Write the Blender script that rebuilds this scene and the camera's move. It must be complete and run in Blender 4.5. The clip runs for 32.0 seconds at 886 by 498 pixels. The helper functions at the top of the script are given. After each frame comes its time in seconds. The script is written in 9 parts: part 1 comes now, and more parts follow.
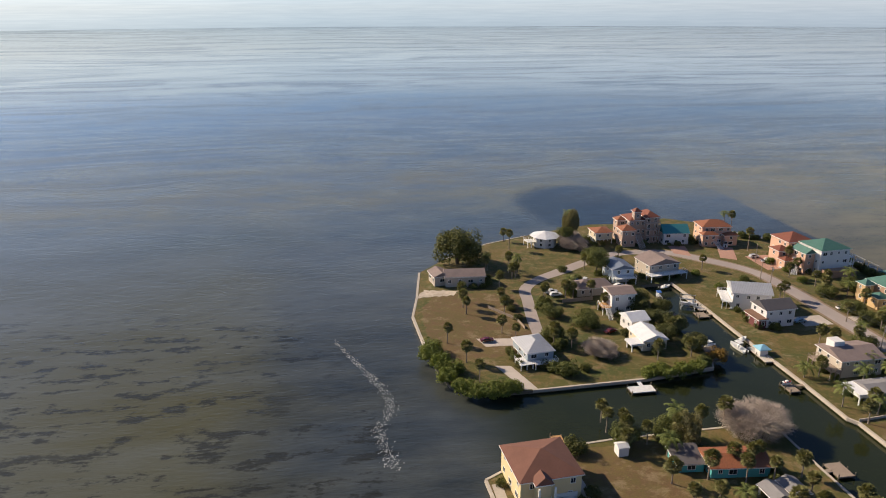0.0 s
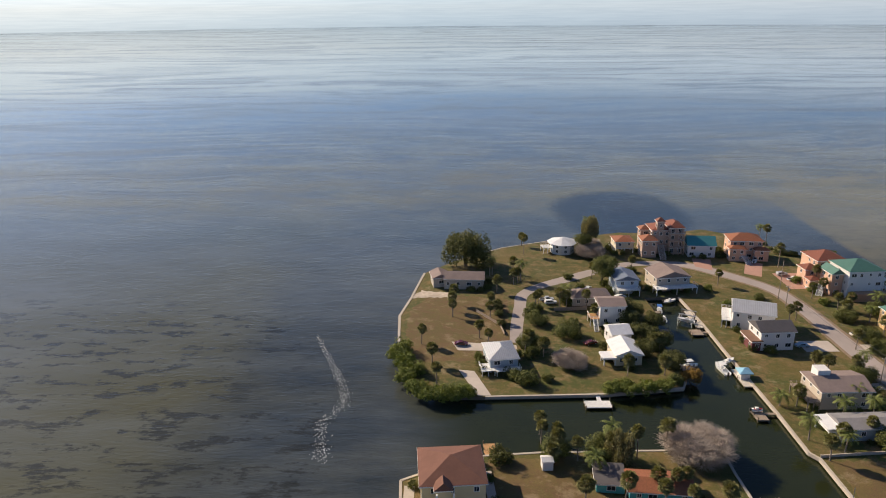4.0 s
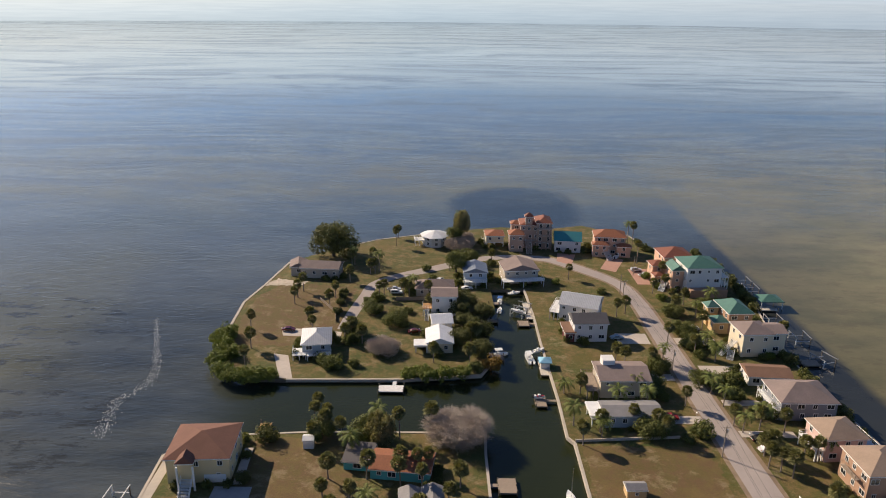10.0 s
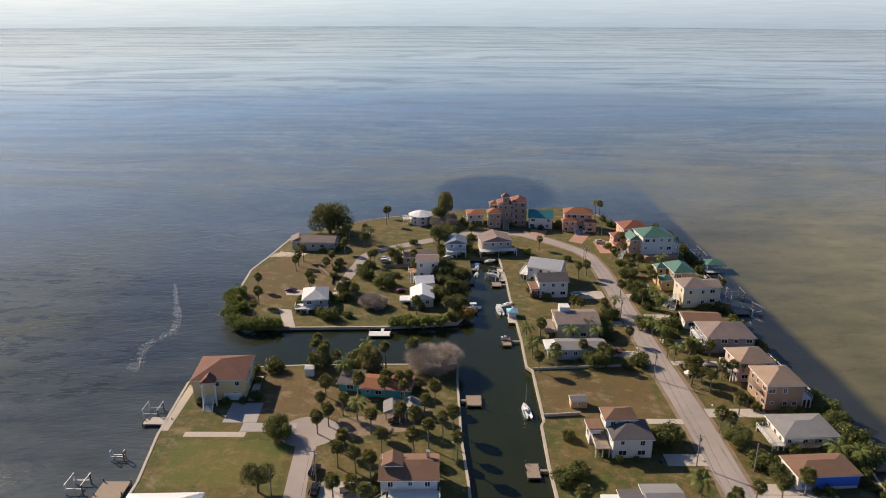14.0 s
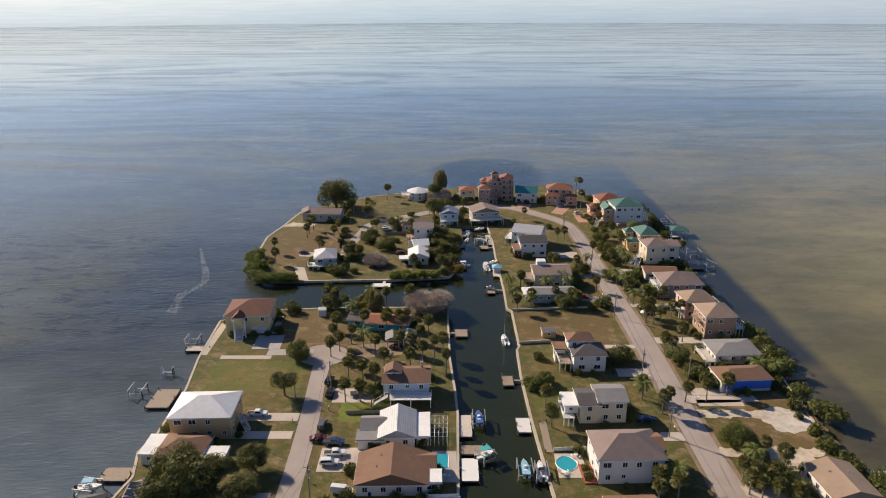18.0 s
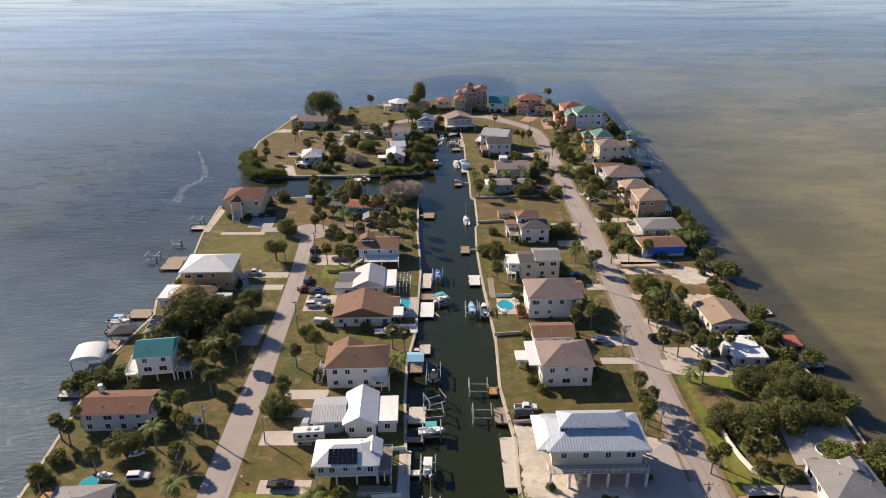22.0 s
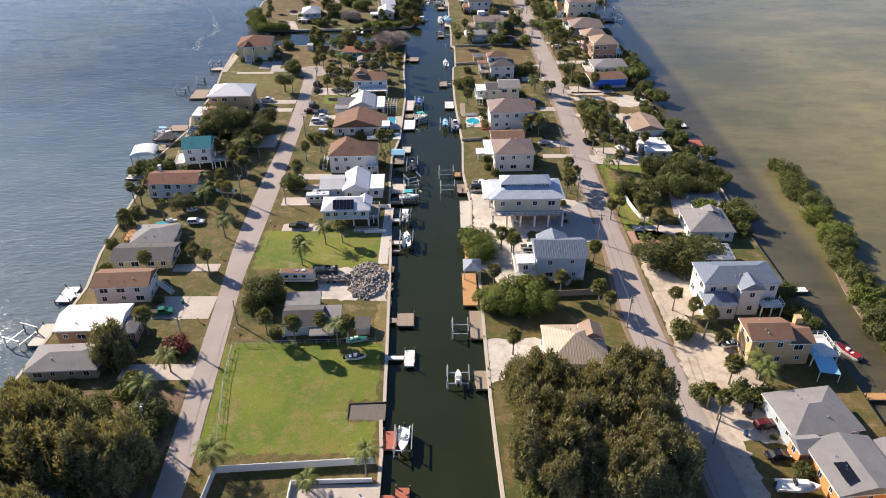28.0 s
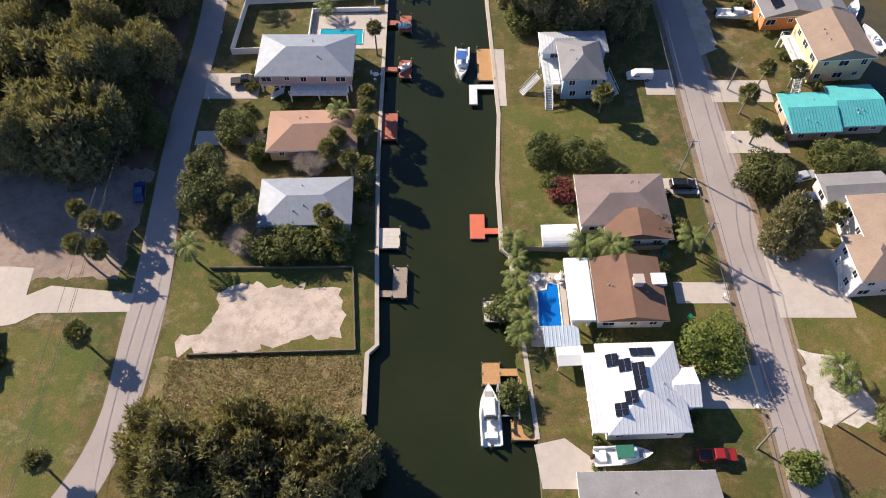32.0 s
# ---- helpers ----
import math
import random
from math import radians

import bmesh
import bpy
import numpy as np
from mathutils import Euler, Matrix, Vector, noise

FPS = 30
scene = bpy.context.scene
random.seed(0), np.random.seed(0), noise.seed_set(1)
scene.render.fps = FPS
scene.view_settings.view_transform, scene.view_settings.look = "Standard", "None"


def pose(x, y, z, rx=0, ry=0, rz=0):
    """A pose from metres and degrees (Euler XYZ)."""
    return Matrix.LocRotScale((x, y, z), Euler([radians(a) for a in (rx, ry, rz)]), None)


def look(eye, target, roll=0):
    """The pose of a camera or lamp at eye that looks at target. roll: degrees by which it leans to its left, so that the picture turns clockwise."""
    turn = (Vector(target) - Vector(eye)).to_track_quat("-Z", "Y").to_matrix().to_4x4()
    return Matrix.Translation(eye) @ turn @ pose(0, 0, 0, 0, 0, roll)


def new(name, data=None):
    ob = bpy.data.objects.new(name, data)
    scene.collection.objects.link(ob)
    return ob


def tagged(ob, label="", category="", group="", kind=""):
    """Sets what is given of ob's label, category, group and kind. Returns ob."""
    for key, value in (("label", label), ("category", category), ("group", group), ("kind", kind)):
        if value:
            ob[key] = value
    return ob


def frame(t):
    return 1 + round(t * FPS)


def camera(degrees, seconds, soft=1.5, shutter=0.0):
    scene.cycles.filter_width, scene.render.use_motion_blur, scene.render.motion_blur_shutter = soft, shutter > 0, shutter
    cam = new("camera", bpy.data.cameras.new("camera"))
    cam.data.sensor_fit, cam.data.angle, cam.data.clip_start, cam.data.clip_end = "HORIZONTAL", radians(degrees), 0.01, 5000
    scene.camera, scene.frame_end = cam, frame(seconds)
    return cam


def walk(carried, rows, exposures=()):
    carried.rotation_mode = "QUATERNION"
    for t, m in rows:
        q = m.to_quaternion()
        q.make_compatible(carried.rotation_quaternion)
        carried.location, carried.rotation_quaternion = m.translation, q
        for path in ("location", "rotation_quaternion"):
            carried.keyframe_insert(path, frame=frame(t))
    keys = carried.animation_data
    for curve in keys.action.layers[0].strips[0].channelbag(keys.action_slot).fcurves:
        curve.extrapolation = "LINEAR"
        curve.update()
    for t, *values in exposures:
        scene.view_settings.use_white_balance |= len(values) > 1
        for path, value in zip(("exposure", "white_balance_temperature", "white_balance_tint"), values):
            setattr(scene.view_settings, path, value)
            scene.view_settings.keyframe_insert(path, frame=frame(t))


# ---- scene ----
cam = camera(64.0, 32.0, soft=1.0)
PATH = [
    (0, (-87.141, 147.082, 109.345), (-86.851, 148.953, 108.700), -0.20),
    (0.5, (-81.800, 145.547, 110.163), (-81.582, 147.427, 109.517), -0.38),
    (1, (-76.363, 144.319, 110.833), (-76.205, 146.204, 110.185), -0.56),
    (1.5, (-70.767, 143.368, 111.308), (-70.660, 145.257, 110.659), -0.63),
    (2, (-65.068, 142.690, 111.533), (-64.991, 144.580, 110.883), -0.70),
    (2.5, (-59.324, 142.183, 111.574), (-59.267, 144.074, 110.924), -0.67),
    (3, (-53.617, 141.804, 111.522), (-53.582, 143.695, 110.874), -0.73),
    (3.5, (-48.095, 141.701, 111.308), (-48.089, 143.594, 110.661), -0.60),
    (4, (-42.782, 142.049, 110.900), (-42.799, 143.942, 110.254), -0.56),
    (4.5, (-37.514, 142.722, 110.389), (-37.548, 144.615, 109.745), -0.42),
    (5, (-32.063, 143.450, 109.928), (-32.107, 145.343, 109.285), -0.36),
    (5.5, (-26.258, 143.967, 109.661), (-26.306, 145.861, 109.019), -0.29),
    (6, (-20.096, 144.160, 109.657), (-20.145, 146.053, 109.015), -0.30),
    (6.5, (-13.740, 144.193, 109.878), (-13.789, 146.086, 109.236), -0.20),
    (7, (-7.466, 144.260, 110.194), (-7.515, 146.153, 109.551), -0.20),
    (7.5, (-1.619, 144.341, 110.456), (-1.664, 146.233, 109.809), -0.10),
    (8, (3.541, 144.214, 110.581), (3.502, 146.105, 109.932), 0.10),
    (8.5, (8.010, 143.421, 110.624), (7.979, 145.312, 109.974), 0.30),
    (9, (11.764, 141.631, 110.697), (11.741, 143.521, 110.043), 0.40),
    (9.5, (14.854, 138.754, 110.832), (14.835, 140.644, 110.178), 0.50),
    (10, (17.324, 135.040, 110.956), (17.307, 136.930, 110.301), 0.60),
    (10.5, (19.170, 130.788, 110.940), (19.154, 132.678, 110.285), 0.59),
    (11, (20.454, 126.210, 110.771), (20.439, 128.101, 110.119), 0.55),
    (11.5, (21.337, 121.400, 110.522), (21.326, 123.292, 109.872), 0.50),
    (12, (22.037, 116.416, 110.270), (22.028, 118.308, 109.624), 0.45),
    (12.5, (22.745, 111.330, 110.088), (22.735, 113.223, 109.444), 0.41),
    (13, (23.348, 106.174, 110.047), (23.337, 108.067, 109.402), 0.30),
    (13.5, (23.788, 100.932, 110.100), (23.776, 102.825, 109.455), 0.20),
    (14, (24.118, 95.583, 110.137), (24.107, 97.477, 109.492), 0.10),
    (14.5, (24.284, 90.156, 110.119), (24.273, 92.049, 109.474), 0.10),
    (15, (24.259, 84.719, 109.995), (24.248, 86.612, 109.350), 0.00),
    (15.5, (24.168, 79.309, 109.779), (24.159, 81.202, 109.134), 0.00),
    (16, (24.197, 73.950, 109.522), (24.188, 75.843, 108.878), 0.00),
    (16.5, (24.504, 68.656, 109.292), (24.493, 70.550, 108.648), 0.00),
    (17, (25.258, 63.484, 109.201), (25.246, 65.377, 108.555), -0.02),
    (17.5, (26.327, 58.496, 109.295), (26.313, 60.388, 108.645), -0.07),
    (18, (27.470, 53.568, 109.476), (27.457, 55.459, 108.824), -0.23),
    (18.5, (28.648, 48.544, 109.627), (28.634, 50.434, 108.974), -0.28),
    (19, (29.921, 43.449, 109.618), (29.909, 45.340, 108.966), -0.30),
    (19.5, (31.252, 38.252, 109.452), (31.241, 40.139, 108.789), -0.38),
    (20, (32.641, 33.044, 109.202), (32.632, 34.917, 108.503), -0.33),
    (20.5, (34.026, 27.839, 108.898), (34.019, 29.694, 108.151), -0.37),
    (21, (35.306, 22.584, 108.540), (35.304, 24.421, 107.750), -0.32),
    (21.5, (36.548, 17.354, 108.135), (36.547, 19.179, 107.316), -0.20),
    (22, (37.795, 12.214, 107.789), (37.795, 14.033, 106.956), -0.22),
    (22.5, (38.937, 7.168, 107.672), (38.937, 8.983, 106.832), -0.17),
    (23, (39.924, 2.180, 107.724), (39.920, 3.994, 106.881), -0.23),
    (23.5, (40.668, -2.856, 107.785), (40.667, -1.043, 106.942), -0.18),
    (24, (41.388, -7.989, 107.705), (41.388, -6.175, 106.862), -0.20),
    (24.5, (42.148, -13.178, 107.666), (42.148, -11.365, 106.821), -0.18),
    (25, (42.917, -18.396, 107.763), (42.918, -16.587, 106.911), -0.23),
    (25.5, (43.663, -23.618, 107.854), (43.662, -21.817, 106.983), -0.27),
    (26, (44.272, -28.799, 107.858), (44.270, -27.012, 106.960), -0.22),
    (26.5, (44.685, -33.936, 107.698), (44.685, -32.168, 106.763), -0.20),
    (27, (45.108, -39.064, 107.569), (45.107, -37.322, 106.587), -0.23),
    (27.5, (45.543, -44.294, 107.607), (45.540, -42.581, 106.574), -0.37),
    (28, (45.723, -49.609, 107.642), (45.720, -47.932, 106.552), -0.40),
    (28.5, (45.719, -55.134, 107.312), (45.718, -53.501, 106.158), -0.40),
    (29, (45.868, -60.588, 106.721), (45.868, -59.010, 105.493), -0.30),
    (29.5, (46.276, -65.434, 106.313), (46.272, -63.928, 104.997), -0.40),
    (30, (46.793, -69.624, 106.324), (46.781, -68.203, 104.917), -0.60),
    (30.5, (47.058, -73.840, 106.503), (47.041, -72.507, 105.012), -0.71),
    (31, (46.985, -78.703, 106.439), (46.968, -77.458, 104.874), -0.61),
    (31.5, (46.784, -84.273, 106.184), (46.772, -83.120, 104.550), -0.50),
    (32, (46.605, -90.259, 106.081), (46.598, -89.207, 104.380), -0.30),
]
walk(cam, [(t, look(eye, target, roll)) for t, eye, target, roll in PATH],
     ((0, 0.38, 6600, 10), (16, 0.35, 6650, 10), (20, 0.4, 6580, 10), (22, 0.58, 6520, 10), (26, 0.76, 6220, 10), (29.5, 0.93, 6080, 10), (32, 0.86, 6000, 10)))

# ---- world, sun ----
SUN_AZ, SUN_EL = -52.5, 30.5
world = bpy.data.worlds.new("sky")
scene.world = world
world.use_nodes = True
wn = world.node_tree.nodes
sky = wn.new("ShaderNodeTexSky")
sky.sky_type, sky.sun_disc = "NISHITA", False
sky.sun_elevation, sky.sun_rotation = radians(SUN_EL), radians(SUN_AZ)
sky.air_density, sky.dust_density, sky.ozone_density = 0.62, 0.4, 3.2
cool = wn.new("ShaderNodeMix")
cool.data_type, cool.blend_type = "RGBA", "MULTIPLY"
cool.inputs[0].default_value, cool.inputs[7].default_value = 1.0, (0.95, 1.0, 1.07, 1.0)
world.node_tree.links.new(sky.outputs[0], cool.inputs[6])
world.node_tree.links.new(cool.outputs[2], wn["Background"].inputs[0])
wn["Background"].inputs[1].default_value = 0.085
sun_data = bpy.data.lights.new("sun", "SUN")
sun_data.energy, sun_data.angle, sun_data.color = 5.0, radians(0.55), (1.0, 0.83, 0.63)
sun = new("sun", sun_data)
_a, _e = radians(SUN_AZ), radians(SUN_EL)
sun.matrix_world = look(Vector((math.sin(_a) * math.cos(_e), math.cos(_a) * math.cos(_e), math.sin(_e))) * 300, (0, 0, 0))
scene.view_settings.exposure = 0.0

# ---- materials ----
GZ = 1.2  # ground level above the water


def lin(c):
    return (*c, 1.0)


class Nodes:
    """A small wrapper to build a node material."""

    def __init__(self, name):
        self.mat = bpy.data.materials.new(name)
        self.mat.use_nodes = True
        self.t = self.mat.node_tree
        self.b = self.t.nodes["Principled BSDF"]

    def add(self, kind, **inputs):
        n = self.t.nodes.new(kind)
        for k, v in inputs.items():
            self.put(n, k, v)
        return n

    def put(self, n, k, v):
        sock = n.inputs[int(k[1:])] if k[0] == "i" and k[1:].isdigit() else n.inputs[k.replace("_", " ")]
        if isinstance(v, bpy.types.NodeSocket):
            self.t.links.new(v, sock)
        else:
            sock.default_value = v

    def coords(self, scale=(1, 1, 1), kind="Object"):
        c = self.add("ShaderNodeTexCoord")
        m = self.add("ShaderNodeMapping")
        self.t.links.new(c.outputs[kind], m.inputs[0])
        m.inputs["Scale"].default_value = scale
        return m.outputs[0]

    def world_coords(self, scale=(1, 1, 1), turn=0.0):
        c = self.add("ShaderNodeNewGeometry")
        m = self.add("ShaderNodeMapping")
        self.t.links.new(c.outputs["Position"], m.inputs[0])
        m.inputs["Scale"].default_value = scale
        m.inputs["Rotation"].default_value = (0, 0, turn)
        return m.outputs[0]

    def noise(self, scale, detail=4.0, rough=0.6, vec=None):
        n = self.add("ShaderNodeTexNoise", Scale=scale, Detail=detail, Roughness=rough)
        if vec is not None:
            self.t.links.new(vec, n.inputs["Vector"])
        return n.outputs["Fac"]

    def ramp(self, fac, *stops):
        r = self.add("ShaderNodeValToRGB")
        self.t.links.new(fac, r.inputs[0])
        el = r.color_ramp.elements
        while len(el) < len(stops):
            el.new(0.5)
        for e, (p, c) in zip(el, stops):
            e.position, e.color = p, lin(c) if len(c) == 3 else c
        return r.outputs[0]

    def mix(self, fac, a, b, mode="MIX"):
        m = self.add("ShaderNodeMix")
        m.data_type, m.blend_type = "RGBA", mode
        for i, v in ((0, fac), (6, a), (7, b)):
            if isinstance(v, bpy.types.NodeSocket):
                self.t.links.new(v, m.inputs[i])
            else:
                m.inputs[i].default_value = v if i == 0 else lin(v)
        return m.outputs[2]

    def math(self, op, a, b=0.0):
        m = self.add("ShaderNodeMath")
        m.operation = op
        self.put(m, "i0", a), self.put(m, "i1", b)
        return m.outputs[0]

    def bump(self, height, strength=0.3, dist=0.05):
        n = self.add("ShaderNodeBump", Strength=strength, Distance=dist, Height=height)
        self.t.links.new(n.outputs[0], self.b.inputs["Normal"])

    def done(self, color=None, rough=0.8, metal=0.0):
        if color is not None:
            self.put(self.b, "Base_Color", color if isinstance(color, bpy.types.NodeSocket) else lin(color))
        self.put(self.b, "Roughness", rough)
        self.put(self.b, "Metallic", metal)
        return self.mat


def shade(c, f):
    return tuple(min(1.0, v * f) for v in c)


def plaster(name, c, rough=0.85):
    """Painted wall: faint mottling and streaks."""
    n = Nodes(name)
    v = n.world_coords()
    big = n.noise(0.35, 5, 0.65, v)
    streak = n.noise(1.0, 4, 0.6, n.world_coords((2.2, 2.2, 0.25)))
    col = n.mix(n.math("MULTIPLY", streak, 0.6), c, shade(c, 0.82))
    col = n.mix(n.ramp(big, (0.35, (0, 0, 0)), (0.75, (1, 1, 1))), col, shade(c, 0.9))
    n.bump(n.noise(9.0, 3, 0.6, v), 0.15, 0.02)
    return n.done(col, rough)


def siding(name, c):
    """Horizontal lap boards."""
    n = Nodes(name)
    v = n.world_coords()
    w = n.add("ShaderNodeTexWave", Scale=1.3, Distortion=0.05)
    w.bands_direction, w.wave_profile = "Z", "SAW"
    n.t.links.new(v, w.inputs["Vector"])
    col = n.mix(n.noise(0.5, 5, 0.65, v), shade(c, 0.85), c)
    n.bump(w.outputs["Fac"], 0.5, 0.04)
    return n.done(col, 0.7)


def shingle(name, c, dark=0.62):
    """Asphalt shingle: courses, blotches and granules."""
    n = Nodes(name)
    v = n.world_coords()
    big = n.noise(0.25, 5, 0.7, v)
    fine = n.noise(4.5, 3, 0.7, v)
    course = n.noise(2.2, 2, 0.5, n.world_coords((1.0, 1.0, 6.0)))
    col = n.mix(n.ramp(big, (0.3, (0, 0, 0)), (0.72, (1, 1, 1))), shade(c, 1.08), shade(c, dark + 0.12))
    col = n.mix(n.math("MULTIPLY", n.ramp(fine, (0.42, (0, 0, 0)), (0.68, (1, 1, 1))), 0.5), col, shade(c, dark))
    col = n.mix(n.math("MULTIPLY", course, 0.35), col, shade(c, 0.7))
    n.bump(fine, 0.5, 0.03)
    return n.done(col, 0.9)


def clay(name, c):
    n = Nodes(name)
    v = n.world_coords()
    w = n.add("ShaderNodeTexWave", Scale=1.25, Distortion=0.3)
    w.bands_direction = "DIAGONAL"
    n.t.links.new(v, w.inputs["Vector"])
    big, fine = n.noise(0.5, 5, 0.7, v), n.noise(2.5, 4, 0.7, v)
    col = n.mix(n.ramp(fine, (0.35, (0, 0, 0)), (0.7, (1, 1, 1))), c, shade(c, 0.55))
    col = n.mix(n.math("MULTIPLY", big, 0.5), col, shade(c, 1.3))
    n.bump(w.outputs["Fac"], 0.6, 0.06)
    return n.done(col, 0.75)


def metal_roof(name, c, rough=0.35, axis="X", metal=0.08, seam=0.6, relief=0.6):
    """Standing-seam sheet: ribs, dull patches and streaks."""
    n = Nodes(name)
    o = n.coords()
    w = n.add("ShaderNodeTexWave", Scale=0.52, Distortion=0.0)
    w.bands_direction = axis
    n.t.links.new(o, w.inputs["Vector"])
    rib = n.ramp(w.outputs["Fac"], (0.78, (0, 0, 0)), (0.92, (1, 1, 1)))
    dirt = n.noise(0.6, 5, 0.7, n.world_coords((1, 1, 1)))
    col = n.mix(n.ramp(dirt, (0.35, (0, 0, 0)), (0.75, (1, 1, 1))), c, shade(c, 0.8))
    col = n.mix(n.math("MULTIPLY", rib, 0.5), col, shade(c, seam))
    n.bump(rib, relief, 0.05)
    return n.done(col, n.math("ADD", n.math("MULTIPLY", dirt, 0.25), rough), metal)


def simple(name, c, rough=0.6, metal=0.0, var=0.2, scale=2.0):
    n = Nodes(name)
    f = n.noise(scale, 4, 0.65, n.world_coords())
    return n.done(n.mix(f, shade(c, 1 - var), shade(c, 1 + var * 0.6)), rough, metal)


def planks(name, c, axis="Y", scale=1.1):
    n = Nodes(name)
    o = n.coords()
    w = n.add("ShaderNodeTexWave", Scale=scale, Distortion=0.02)
    w.bands_direction, w.wave_profile = axis, "SAW"
    n.t.links.new(o, w.inputs["Vector"])
    gap = n.ramp(w.outputs["Fac"], (0.0, (1, 1, 1)), (0.16, (0, 0, 0)))
    g = n.noise(1.3, 5, 0.7, n.world_coords())
    col = n.mix(g, shade(c, 0.65), shade(c, 1.2))
    col = n.mix(n.math("MULTIPLY", gap, 0.7), col, shade(c, 0.35))
    n.bump(gap, 0.5, -0.02)
    return n.done(col, 0.8)


def leafy(name, dark, light, rough=0.65):
    """Leaves that vary from one to the next and let some light through."""
    n = Nodes(name)
    geo = n.add("ShaderNodeNewGeometry")
    ob = n.add("ShaderNodeObjectInfo")
    col = n.mix(geo.outputs["Random Per Island"], dark, light)
    col = n.mix(n.math("MULTIPLY", ob.outputs["Random"], 0.4), col, shade(light, 0.75))
    n.put(n.b, "Specular_IOR_Level", 0.25)
    n.done(col, rough)
    thin = n.add("ShaderNodeBsdfTranslucent", Color=n.mix(1.0, col, (1.0, 1.0, 0.55), "MULTIPLY"))
    both = n.add("ShaderNodeMixShader", i0=0.3, i1=n.b.outputs[0], i2=thin.outputs[0])
    n.t.links.new(both.outputs[0], n.t.nodes["Material Output"].inputs["Surface"])
    return n.mat


def concrete(name, c, joint=0.0, rough=0.9):
    n = Nodes(name)
    v = n.world_coords()
    big, mid, fine = n.noise(0.12, 5, 0.7, v), n.noise(0.9, 5, 0.7, v), n.noise(8, 3, 0.6, v)
    col = n.mix(n.ramp(big, (0.3, (0, 0, 0)), (0.7, (1, 1, 1))), shade(c, 1.08), shade(c, 0.85))
    col = n.mix(n.math("MULTIPLY", n.ramp(mid, (0.45, (0, 0, 0)), (0.75, (1, 1, 1))), 0.5), col, shade(c, 0.68))
    col = n.mix(n.math("MULTIPLY", fine, 0.3), col, shade(c, 0.8))
    n.bump(fine, 0.2, 0.02)
    return n.done(col, rough)


def grass_material(name, greens, dry=0.5):
    """Lawn: mown green, dry brown patches, thin bare spots and fine tufts."""
    n = Nodes(name)
    v = n.world_coords()
    big, mid, fine = n.noise(0.05, 7, 0.68, v), n.noise(0.3, 7, 0.75, v), n.noise(3.2, 5, 0.8, v)
    bare, tint = n.noise(0.14, 6, 0.75, n.world_coords((1, 1.3, 1), 0.5)), n.noise(0.018, 3, 0.6, v)
    col = n.mix(n.ramp(big, (0.4, (0, 0, 0)), (0.6, (1, 1, 1))), greens[0], greens[1])
    col = n.mix(n.math("MULTIPLY", n.ramp(tint, (0.45, (0, 0, 0)), (0.58, (1, 1, 1))), 0.5), col, shade(greens[0], 0.8))
    col = n.mix(n.ramp(mid, (dry - 0.04, (0, 0, 0)), (dry + 0.12, (1, 1, 1))), col, greens[2])
    col = n.mix(n.math("MULTIPLY", n.ramp(bare, (dry + 0.05, (0, 0, 0)), (dry + 0.16, (1, 1, 1))), 0.55), col, (0.33, 0.25, 0.15))
    col = n.mix(n.math("MULTIPLY", n.ramp(fine, (0.42, (0, 0, 0)), (0.66, (1, 1, 1))), 0.6), col, shade(greens[0], 0.45))
    n.bump(fine, 1.0, 0.12)
    return n.done(col, 0.95)


def sand_material(name, c):
    """Loose sand or shell: drifts, trampled dirt and pebbles."""
    n = Nodes(name)
    v = n.world_coords()
    big, mid, fine = n.noise(0.12, 6, 0.7, v), n.noise(0.6, 7, 0.78, v), n.noise(4.0, 5, 0.75, v)
    col = n.mix(n.ramp(big, (0.42, (0, 0, 0)), (0.6, (1, 1, 1))), c, shade(c, 0.72))
    col = n.mix(n.math("MULTIPLY", n.ramp(mid, (0.48, (0, 0, 0)), (0.62, (1, 1, 1))), 0.7), col, tuple(a * b for a, b in zip(shade(c, 0.55), (1.0, 0.92, 0.8))))
    col = n.mix(n.math("MULTIPLY", n.ramp(fine, (0.4, (0, 0, 0)), (0.7, (1, 1, 1))), 0.5), col, shade(c, 0.6))
    n.bump(fine, 0.9, 0.08)
    return n.done(col, 0.95)


def road_material(name, c):
    n = Nodes(name)
    v = n.world_coords()
    big, fine = n.noise(0.07, 5, 0.65, v), n.noise(7, 3, 0.7, v)
    crack = n.add("ShaderNodeTexVoronoi", Scale=0.16)
    crack.feature = "DISTANCE_TO_EDGE"
    warp = n.mix(0.12, v, n.add("ShaderNodeTexNoise", Scale=0.8).outputs["Color"], "LINEAR_LIGHT")
    n.t.links.new(warp, crack.inputs["Vector"])
    line = n.ramp(crack.outputs["Distance"], (0.0, (1, 1, 1)), (0.009, (0, 0, 0)))
    col = n.mix(n.ramp(big, (0.35, (0, 0, 0)), (0.68, (1, 1, 1))), c, shade(c, 0.78))
    col = n.mix(n.math("MULTIPLY", fine, 0.35), col, shade(c, 0.75))
    col = n.mix(n.math("MULTIPLY", line, 0.28), col, shade(c, 0.5))
    n.bump(fine, 0.2, 0.02)
    return n.done(col, 0.9)


